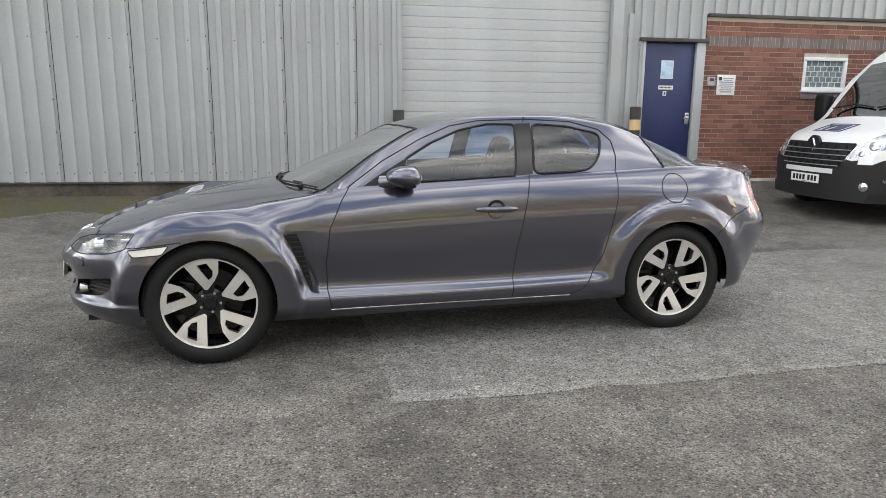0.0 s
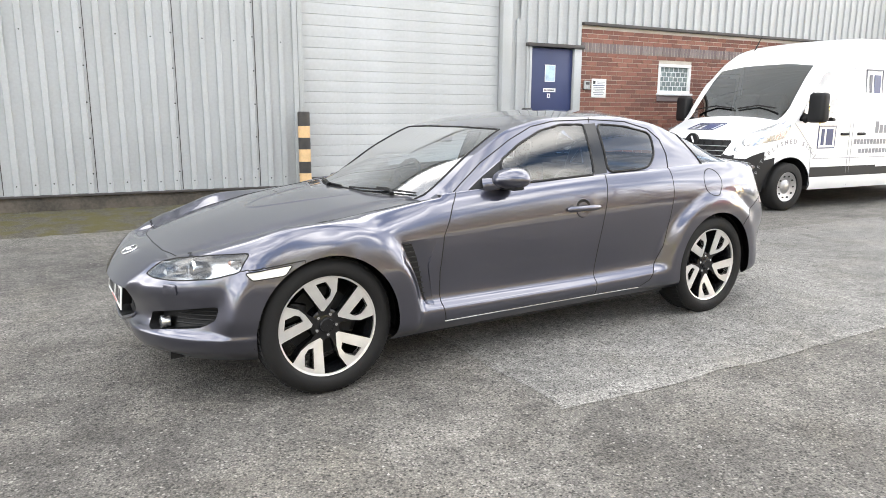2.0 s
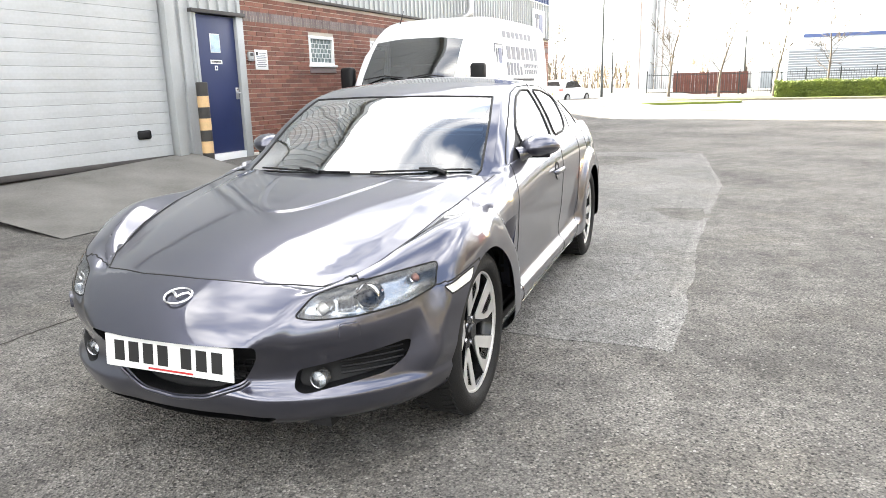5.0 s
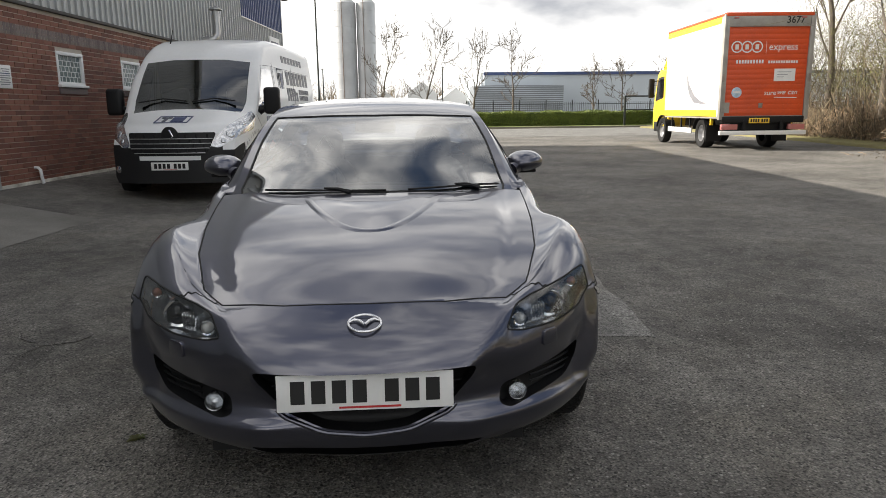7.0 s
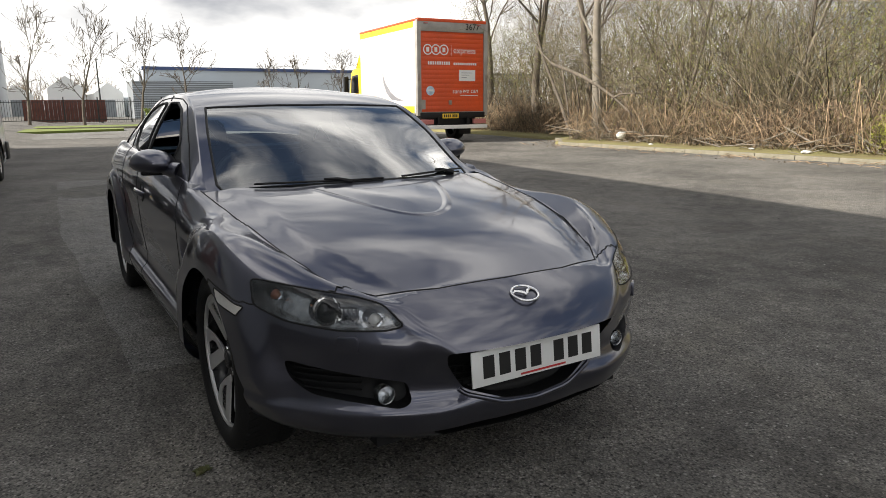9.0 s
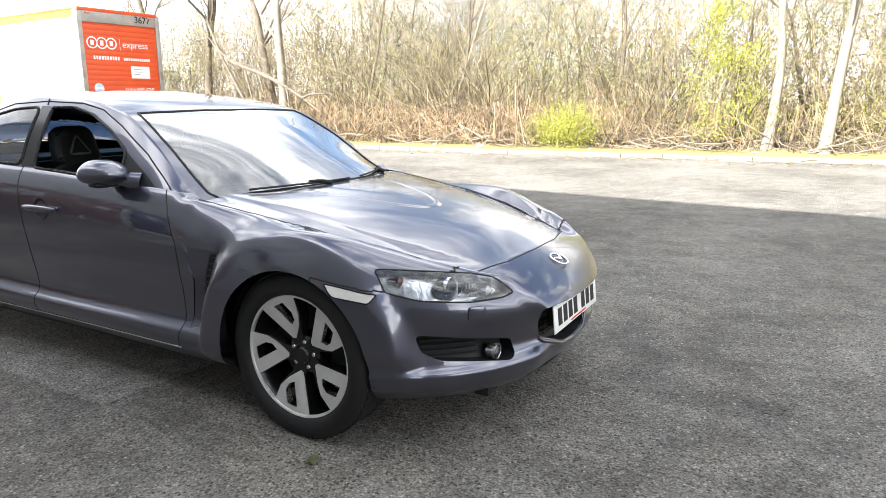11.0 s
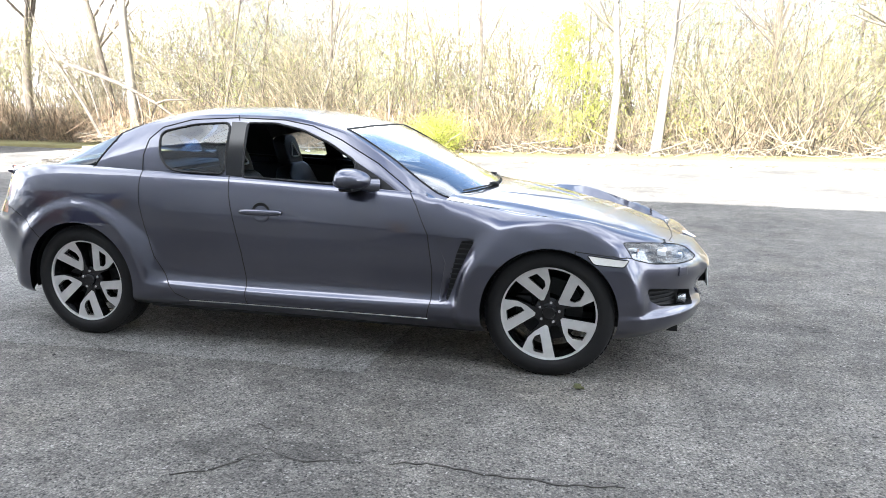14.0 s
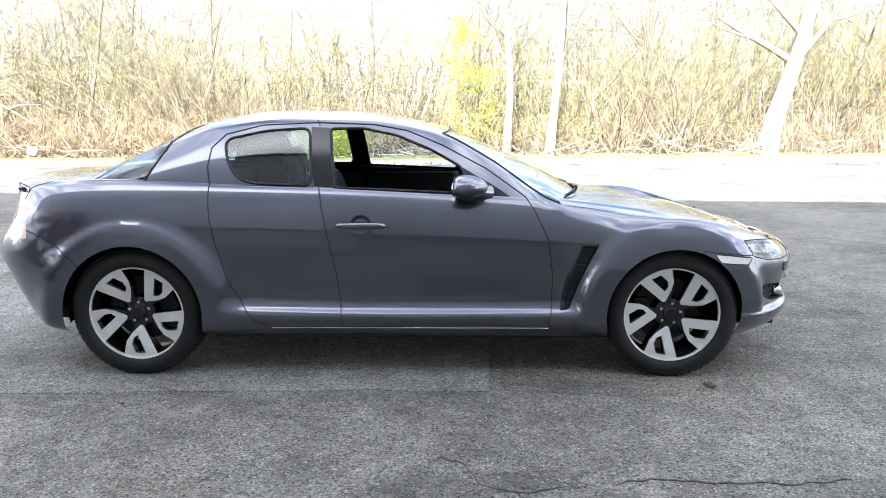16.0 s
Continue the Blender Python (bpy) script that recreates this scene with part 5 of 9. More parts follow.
def vent_depth(c):
    """How far the wing's recess has sunk: nothing at the door, most along the black strip."""
    t = (c.z - 0.35) / 0.345
    front, rear = lerp(-0.84, -0.985, t), lerp(-0.78, -0.765, t)
    return sstep(0.0, 1.0, (rear - c.x) / (rear - front))


LOOKS = {"side_marker": M_MARKER, "tail_lamp": M_LAMPRED, "tail_marker": M_LAMPAMBER}
for (k, sd), faces in panels.items():
    if k in ("headlamp", "grille", "duct", "wing_vent", "lower_intake"):
        continue
    ob = new(k, panel_mesh(k, faces, LOOKS.get(k, M_PAINT)))
    ob.parent = car
    if k in PANEL_LABEL:
        ob["label"] = PANEL_LABEL[k]
    panel_obs[(k, sd)] = ob
for (k, sd), faces in panels.items():
    if k == "grille":
        g = new("grille", panel_mesh(k, faces, M_BLACK, Vector((0.06, 0, 0))))
        g["label"] = "black honeycomb grille behind the number plate"
    elif k == "lower_intake":
        g = new("lower_intake", panel_mesh(k, faces, M_BLACK, Vector((0.05, 0, 0))))
    elif k == "duct":
        g = new("fog_lamp_duct", panel_mesh(k, faces, M_BLACK, Vector((0.055, -sd * 0.012, 0))))
    elif k == "wing_vent":
        g = new("wing_recess", panel_mesh(k, faces, M_PAINT, lambda c, s=sd: Vector((0, -s * 0.044 * vent_depth(c), 0))))
    else:
        continue
    g.parent = car
    panel_obs[(k, sd)] = g

# dark gaps between panels
gaps = bmesh.new()
for e in skin.edges:
    ks = [kind_of[f.index] for f in e.link_faces]
    if len(ks) != 2 or ks[0] == ks[1] or None in ks:
        continue
    names = {ks[0][0], ks[1][0]}
    if names & {"grille", "duct", "lower_intake", "wing_vent", "tail_lamp", "tail_marker"} or names == {"sill", "front_wing"} or names == {"sill", "rear_quarter"}:
        continue
    a, b = e.verts
    o = 0.0012
    tube(gaps, [a.co - normal_at[a.index] * o, b.co - normal_at[b.index] * o], 0.0034, 5, False)
gap_ob = part("panel_gap", gaps, M_SEAM, car, "thin dark gaps between body panels", smooth=0)

BODY_TREE = BVHTree.FromBMesh(skin)
LAMP_FACES = {sd: faces for (k, sd), faces in panels.items() if k == "headlamp"}
M_BUCKET = material("lamp_reflector", (0.62, 0.63, 0.65), 0.24, 0.9, var=0.3, scale=22, bump=0.3, bump_scale=40)
for sd, faces in LAMP_FACES.items():
    lamp = new("headlamp", panel_mesh("headlamp", faces, M_BUCKET, Vector((0.075, -sd * 0.015, -0.012))))
    lamp.parent = car
    lamp["label"] = "swept headlamp with dark reflector"
    lens = new("lens", panel_mesh("lens", faces, M_LENS))
    lens.parent = lamp
    lens.visible_shadow = False
    panel_obs[("headlamp", sd)] = lamp


def nose_at(y, z):
    """The skin's place and outward normal ahead of (y, z)."""
    p, n, _, _ = BODY_TREE.ray_cast(Vector((-3.5, y, z)), Vector((1, 0, 0)))
    return (p, n if n.x < 0 else -n)


def side_at(x, z, sd):
    p, n, _, _ = BODY_TREE.ray_cast(Vector((x, 3.0 * sd, z)), Vector((0, -sd, 0)))
    return (p, n if n.y * sd > 0 else -n)


# ---- the car's glasshouse ----
RAIL_Y = curve([(-1.02, 0.60), (-0.74, 0.672), (-0.42, 0.625), (-0.16, 0.578), (0.2, 0.552), (0.6, 0.552), (0.95, 0.567), (1.2, 0.592), (1.45, 0.625), (1.64, 0.64)])
RAIL_Z = curve([(-1.02, 0.775), (-0.74, 0.872), (-0.42, 1.092), (-0.16, 1.222), (0.2, 1.283), (0.6, 1.290), (0.95, 1.250), (1.2, 1.168), (1.45, 1.065), (1.64, 0.985)])
ROOF_Z = curve([(-1.02, 0.856), (-0.75, 0.996), (-0.42, 1.150), (-0.16, 1.250), (0.1, 1.302), (0.45, 1.333), (0.75, 1.332), (1.0, 1.302), (1.2, 1.240), (1.45, 1.125), (1.64, 1.035)])
BELT_Y, BELT_Z = LINE_FIT[CREST][4], LINE_FIT[CREST][5]
FWIN = rounded([(0.37, 1.243), (0.20, 1.243), (0.03, 1.208), (-0.14, 1.140), (-0.285, 1.060), (-0.305, 1.03), (-0.305, 0.930), (0.335, 0.958)], 0.02)
QWIN = rounded([(0.905, 1.188), (0.70, 1.232), (0.475, 1.246), (0.445, 0.968), (0.70, 0.976), (0.80, 0.990), (0.868, 1.06)], 0.045)
SAIL = [(-0.290, 1.058), (-0.308, 1.03), (-0.308, 0.928), (-0.57, 0.888), (-0.555, 0.900), (-0.44, 0.975)]
PILLAR = [(0.375, 1.247), (0.47, 1.25), (0.438, 0.965), (0.34, 0.958)]
REARCUT = [(1.125, 1.34), (1.165, 1.22), (1.285, 0.995), (1.30, 0.96)]
SCREEN = [(-1.05, 0.575), (-0.74, 0.630), (-0.42, 0.580), (-0.20, 0.532), (-0.225, 0.35), (-0.24, 0.0)]


def glasshouse():
    bm = bmesh.new()
    xs = [lerp(-1.02, 1.64, i / 110) for i in range(111)]
    for side in (1, -1):
        rows = []
        for x in xs:
            yr, zr, zc = RAIL_Y(x), RAIL_Z(x), ROOF_Z(x)
            yb, zb = BELT_Y(x) - 0.004, BELT_Z(x) - 0.012
            if zr < zb:
                yb, zb = yr, zr - 0.02
            row = []
            for k in range(18):
                t = k / 18
                row.append((lerp(yb, yr, t) + 0.018 * math.sin(math.pi * t) * min(1, (zr - zb) / 0.2), lerp(zb, zr, t)))
            for k in range(25):
                t = k / 24
                y = yr * math.cos(t * math.pi / 2) if t < 1 else 0.0
                row.append((y, zr + (zc - zr) * (1 - abs(y / yr) ** 2.3)))
            rows.append([bm.verts.new((x, y * side, z)) for y, z in row])
        for a, b in zip(rows, rows[1:]):
            for j in range(len(a) - 1):
                q = (a[j], a[j + 1], b[j + 1], b[j])
                bm.faces.new(q if side > 0 else q[::-1])
    bmesh.ops.remove_doubles(bm, verts=bm.verts, dist=0.0005)
    bmesh.ops.recalc_face_normals(bm, faces=bm.faces)
    return bm


skin.free()
skin = glasshouse()
lateral = lambda c, f: abs(c.y) > 0.45
for poly in (FWIN, QWIN, SAIL, PILLAR):
    cut(skin, poly, "y", lateral)
cut(skin, REARCUT, "y", lambda c, f: c.x > 0.9, False)
for poly in (SCREEN, mirror2(SCREEN)):
    cut(skin, poly, "z", lambda c, f: c.x < 0.0 and f.normal.z > 0.3, False)


def cabin_panel(f):
    c = f.calc_center_median()
    xz, xy = (c.x, c.z), (c.x, abs(c.y))
    on_side = c.z < RAIL_Z(c.x) - 0.004 and abs(c.y) > 0.5
    if on_side and inside(xz, FWIN):
        return "front_window"
    if on_side and inside(xz, QWIN):
        return "rear_window"
    if on_side and inside(xz, PILLAR):
        return "door_pillar"
    if on_side and inside(xz, SAIL):
        return "mirror_sail"
    if inside(xy, SCREEN + [(-1.05, -0.01)]):
        return "windscreen"
    if c.x > 1.1 and c.x > curve([(0.96, 1.30), (0.995, 1.285), (1.22, 1.165), (1.34, 1.125)])(c.z):
        return "rear_screen"
    return "roof"


skin.normal_update()
skin.verts.index_update()
skin.faces.index_update()
normal_at = {v.index: v.normal.copy() for v in skin.verts}
panels, kind_of = {}, {}
for f in skin.faces:
    k = cabin_panel(f)
    k = (k, (1 if f.calc_center_median().y > 0 else -1) if k not in ("roof", "windscreen", "rear_screen") else 0)
    kind_of[f.index] = k
    panels.setdefault(k, []).append(f)
CAB = {"front_window": M_SIDE, "rear_window": M_SIDE, "door_pillar": M_GLOSSBLACK, "mirror_sail": M_BLACK, "windscreen": M_SCREEN, "rear_screen": M_REAR, "roof": M_PAINT}
for (k, sd), faces in panels.items():
    if (k, sd) == ("front_window", 1):
        continue
    ob = new(k, panel_mesh(k, faces, CAB[k]))
    ob.parent = car
    if CAB[k] in (M_SIDE, M_SCREEN, M_REAR):
        ob.visible_shadow = False
    if k in ("roof", "windscreen", "rear_screen"):
        ob["label"] = {"roof": "grey roof and pillars", "windscreen": "raked windscreen reflecting clouds", "rear_screen": "wrap-round dark rear screen"}[k]
for pair in ("front_window", "rear_window", "windscreen", "rear_screen"):
    for sd in ((1, -1) if "window" in pair else (0,)):
        bm = bmesh.new()
        for e in skin.edges:
            ks = [kind_of[f.index] for f in e.link_faces]
            if len(ks) == 2 and ks[0] != ks[1] and (pair, sd) in ks:
                a, b = e.verts
                tube(bm, [a.co, b.co], 0.0075 if "window" in pair else 0.006, 6, False)
        part("window_seal", bm, M_BLACK, car, smooth=60)
# shut lines of the door tops
gap_bm = {1: bmesh.new(), -1: bmesh.new()}
for pts in ([(0.425, 1.255), (0.435, 1.275), (0.44, 1.289)], [(0.955, 0.96), (0.975, 1.06), (0.965, 1.15), (0.90, 1.215), (0.72, 1.26), (0.44, 1.272), (0.15, 1.262), (-0.02, 1.232), (-0.20, 1.160), (-0.42, 1.045), (-0.62, 0.905)]):
    fine = []
    for (x0, z0), (x1, z1) in zip(pts, pts[1:]):
        fine += [(lerp(x0, x1, k / 6), lerp(z0, z1, k / 6)) for k in range(6)]
    fine.append(pts[-1])
    for side in (1, -1):
        line = []
        for x, z in fine:
            yr, zr, yb, zb = RAIL_Y(x), RAIL_Z(x), BELT_Y(x) - 0.004, BELT_Z(x) - 0.012
            t = max(0.0, min(0.985, (z - zb) / (zr - zb)))
            line.append((x, side * (lerp(yb, yr, t) + 0.018 * math.sin(math.pi * t) * min(1, (zr - zb) / 0.2)), lerp(zb, zr, t)))
        tube(gap_bm[side], line, 0.0035, 5)
for side in (1, -1):
    part("door_frame_gap", gap_bm[side], M_SEAM, car, smooth=0)
liner = bmesh.new()
made = {}
for f in panels[("roof", 0)]:
    liner.faces.new([made.setdefault(v.index, None) or made.update({v.index: liner.verts.new(v.co - normal_at[v.index] * 0.014)}) or made[v.index] for v in f.verts][::-1])
part("headlining", liner, M_TRIM, car, "dark cloth headlining", smooth=180)
skin.free()

# ---- wheels ----
SPOKE_OUT = [(-10.7, 0.0735), (-22, 0.2345), (-8, 0.2345), (7, 0.2345), (21, 0.2345), (25, 0.167), (21.8, 0.121), (0, 0.068)]
SPOKE_IN = [(-7.2, 0.212), (6.4, 0.214), (15.2, 0.172), (15.7, 0.141), (7, 0.121)]


def polar(a, r):
    return (r * math.cos(radians(a)), r * math.sin(radians(a)))


def make_wheel():
    """A wheel about the origin, its face towards +y."""
    w = thing("wheel", Matrix.Identity(4), "", "")
    bm = bmesh.new()
    prof = [(0.236, -0.10), (0.245, -0.112), (0.285, -0.116), (0.312, -0.110), (0.3235, -0.096), (0.3265, -0.06), (0.3272, 0.0), (0.3265, 0.05), (0.3225, 0.086), (0.311, 0.101), (0.285, 0.111), (0.262, 0.110), (0.250, 0.104), (0.243, 0.094), (0.238, 0.086)]
    lathe(bm, prof, 72)
    tyre = part("tyre", bm, M_RUBBER, w, "worn black low-profile tyre", smooth=50)
    for y0, y1 in ((-0.085, -0.035), (0.035, 0.085)):
        bm = bmesh.new()
        for k in range(60):
            a = 2 * math.pi * k / 60
            m = Matrix.Rotation(-a, 4, "Y") @ Matrix.Translation((0.3268, 0, 0))
            box(bm, -0.006, 0.0012, y0, y1, -0.013, 0.013, 0, m @ Matrix.Rotation(0.35 if y0 > 0 else -0.35, 4, "X"))
        part("tread", bm, M_RUBBER, w, smooth=0)
    bm = bmesh.new()
    lathe(bm, [(0.236, -0.10), (0.222, -0.095), (0.216, -0.03), (0.218, 0.04), (0.231, 0.070), (0.2405, 0.088)], 72)
    part("barrel", bm, M_GLOSSBLACK, w, smooth=50)
    bm = bmesh.new()
    lathe(bm, [(0.2315, 0.0785), (0.2325, 0.089), (0.240, 0.0915), (0.2435, 0.089)], 72)
    part("rim_lip", bm, M_ALLOY, w, "machined silver rim edge", smooth=50)
    bm = bmesh.new()
    lathe(bm, [(0.001, -0.02), (0.165, -0.02), (0.165, -0.032), (0.001, -0.034)], 48)
    part("brake_disc", bm, M_TRIM, w, "dark brake disc", smooth=40)
    bm = boxed(0.09, 0.175, -0.05, 0.008, -0.07, 0.07, 0.015)
    part("brake_caliper", bm, M_BLACK, w)
    bm = bmesh.new()
    lathe(bm, [(0.001, 0.070), (0.030, 0.070), (0.034, 0.066), (0.036, 0.056), (0.062, 0.052), (0.075, 0.046), (0.080, 0.02), (0.080, -0.02)], 48)
    hub = part("hub", bm, M_GLOSSBLACK, w, "gloss black hub", smooth=40)
    for k in range(5):
        a = radians(72 * k + 28)
        bm = bmesh.new()
        lathe(bm, [(0.001, 0.058), (0.007, 0.058), (0.009, 0.055), (0.010, 0.04)], 10)
        part("wheel_nut", bm, M_CHROME, hub, smooth=30, m=Matrix.Translation((0.052 * math.cos(a), 0.0, 0.052 * math.sin(a))))
    spoke = bmesh.new()
    # black spoke body, tapered to the hub
    pts = [polar(a, r) for a, r in [(-32, 0.05), (-16, 0.09), (-23, 0.235), (-8, 0.238), (7, 0.238), (22, 0.235), (27, 0.16), (24, 0.09), (32, 0.05)]]
    ring = [polar(a, r) for a, r in SPOKE_IN]

    def plate(bm, outer, inner, y0, y1):
        va = [bm.verts.new((x, y1(math.hypot(x, z)), z)) for x, z in outer]
        vb = [bm.verts.new((x, y1(math.hypot(x, z)), z)) for x, z in inner]
        ea = [bm.edges.new((va[i], va[(i + 1) % len(va)])) for i in range(len(va))]
        eb = [bm.edges.new((vb[i], vb[(i + 1) % len(vb)])) for i in range(len(vb))]
        made = bmesh.ops.triangle_fill(bm, use_beauty=True, use_dissolve=False, edges=ea + eb)
        fs = [g for g in made["geom"] if isinstance(g, bmesh.types.BMFace)]
        ext = bmesh.ops.extrude_face_region(bm, geom=fs)
        for v in [g for g in ext["geom"] if isinstance(g, bmesh.types.BMVert)]:
            v.co.y = y0
        bmesh.ops.recalc_face_normals(bm, faces=bm.faces)

    face_y = lambda r: lerp(0.058, 0.086, sstep(0.05, 0.23, r))
    plate(spoke, pts, ring, 0.02, lambda r: face_y(r) - 0.004)
    me_body = mesh_of(spoke, "spoke", M_GLOSSBLACK, 30)
    face = bmesh.new()
    plate(face, [polar(a, r) for a, r in SPOKE_OUT], [polar(a, r * 1.0) for a, r in SPOKE_IN], 0.05, face_y)
    me_face = mesh_of(face, "machined_face", M_ALLOY, 30)
    for k in range(5):
        s = shared("spoke", me_body, w, Matrix.Rotation(-radians(72 * k + 66), 4, "Y"))
        shared("machined_face", me_face, s)
    return w


wheel = make_wheel()
wheel.parent = car
wheel.matrix_basis = pose(-WHEEL_X, 0.715, WHEEL_R)
for x, y, turn, spin in ((WHEEL_X, 0.715, 0, 12), (-WHEEL_X, -0.715, 180, -16), (WHEEL_X, -0.715, 180, 13)):
    copy_thing(wheel, pose(x, y, WHEEL_R, 0, 0, turn) @ Matrix.Rotation(radians(spin), 4, "Y"))
for o in car.children:
    if o.name.startswith("wheel") and o.type == "EMPTY":
        for key in ("label", "category"):
            if key in o:
                del o[key]

# wheel housings and floor
for x in (-WHEEL_X, WHEEL_X):
    for sd in (1, -1):
        bm = bmesh.new()
        prof = [(0.02, 0.50), (0.365, 0.50), (0.372, 0.53), (0.372, 0.74), (0.352, 0.80)]
        lathe(bm, prof, 40, m=Matrix.Translation((x, 0, WHEEL_R)))
        bmesh.ops.delete(bm, geom=[v for v in bm.verts if v.co.z < 0.22], context="VERTS")
        if sd < 0:
            bmesh.ops.transform(bm, matrix=Matrix.Diagonal((1, -1, 1, 1)), verts=bm.verts)
        part("wheel_housing", bm, M_BLACK, car, smooth=50)
bm = boxed(-0.97, 0.96, -0.755, 0.755, 0.185, 0.23, 0.01)
box(bm, -2.0, -0.9, -0.50, 0.50, 0.19, 0.26)
box(bm, 0.9, 2.0, -0.50, 0.50, 0.21, 0.30)
part("floor_pan", bm, M_BLACK, car, smooth=0)


# ---- the car's small parts ----
def facing(p, n, up=Vector((0, 0, 1))):
    """A pose at p whose z points along n and whose y points up the slope."""
    z = n.normalized()
    x = up.cross(z).normalized()
    return Matrix.Translation(p) @ Matrix((x, z.cross(x), z)).transposed().to_4x4()


def plate_with_bars(name, parent, m, width, height, mat, groups, label):
    """A number plate whose characters are plain bars."""
    bm = boxed(-width / 2, width / 2, -height / 2, height / 2, 0, 0.006, 0.002)
    ob = part(name, bm, mat, parent, label, m=m)
    total = sum(groups) + (len(groups) - 1) * 0.55
    pitch = width * 0.88 / total
    x = -width * 0.44
    for g in groups:
        for _ in range(g):
            part("plate_bar", boxed(x + pitch * 0.16, x + pitch * 0.84, -height * 0.29, height * 0.33, 0.005, 0.0075), M_INK, ob, smooth=0)
            x += pitch
        x += pitch * 0.55
    part("plate_strip", boxed(-width * 0.15, width * 0.2, -height * 0.44, -height * 0.385, 0.005, 0.0072), M_REDINK, ob, smooth=0)
    return ob


plate_m = Matrix.Translation((-2.158, 0.0, 0.440)) @ Matrix((Vector((0, -1, 0)), Vector((0.10, 0, 0.995)), Vector((-0.995, 0, 0.10)))).transposed().to_4x4()
plate_with_bars("number_plate", car, plate_m, 0.52, 0.111, M_PLATE, (4, 3), "white front number plate with dark bars")
part("plate_holder", boxed(-0.20, 0.20, -0.04, 0.04, -0.05, 0.0, 0.004), M_BLACK, car, m=plate_m)

# grille slats and its bright lower edge
grille = panel_obs[("grille", 0)]
for k in range(8):
    z = 0.328 + 0.0235 * k
    half = curve([(0.31, 0.05), (0.363, 0.24), (0.46, 0.312), (0.51, 0.325)])(z)
    bm = bmesh.new()
    tube(bm, [(-2.10 + 0.28 * (y / 0.9) ** 2 + 0.018, y, z) for y in [lerp(-half, half, i / 12) for i in range(13)]], 0.0045, 6)
    part("slat", bm, M_BLACK, grille)
for k in range(23):
    y = -0.31 + 0.62 * k / 22
    z0 = curve([(0.0, 0.312), (0.12, 0.324), (0.25, 0.37), (0.32, 0.47)])(abs(y))
    bm = bmesh.new()
    tube(bm, [(-2.10 + 0.28 * (y / 0.9) ** 2 + 0.02, y, lerp(z0, 0.50, i / 4)) for i in range(5)], 0.0035, 5)
    part("rib", bm, M_BLACK, grille)
rim = [(y, z) for y, z in GRILLE if z < 0.44]
rim = sorted(rim)
bm = bmesh.new()
pts = []
for y, z in rim:
    p, n = nose_at(y * 1.03, z - 0.012)
    pts.append(p + n * 0.002)
tube(bm, pts, 0.008, 8)
part("grille_edge", bm, M_PAINT, car, smooth=60)

# badge: a plain chrome oval with a folded bar
p, n = nose_at(0, 0.618)
badge = bmesh.new()
ring = [(0.049 * math.cos(a), 0.039 * math.sin(a), 0.006) for a in (2 * math.pi * k / 36 for k in range(37))]
tube(badge, ring, 0.0045, 8, False)
for sd in (1, -1):
    tube(badge, [(sd * 0.046, 0.008, 0.006), (sd * 0.030, 0.016, 0.008), (sd * 0.014, 0.006, 0.009), (0, -0.010, 0.009)], 0.004, 8, radii=[0.003, 0.005, 0.006, 0.005])
part("badge", badge, M_CHROME, car, "plain chrome oval badge", smooth=60, m=facing(p + n * 0.001, n))

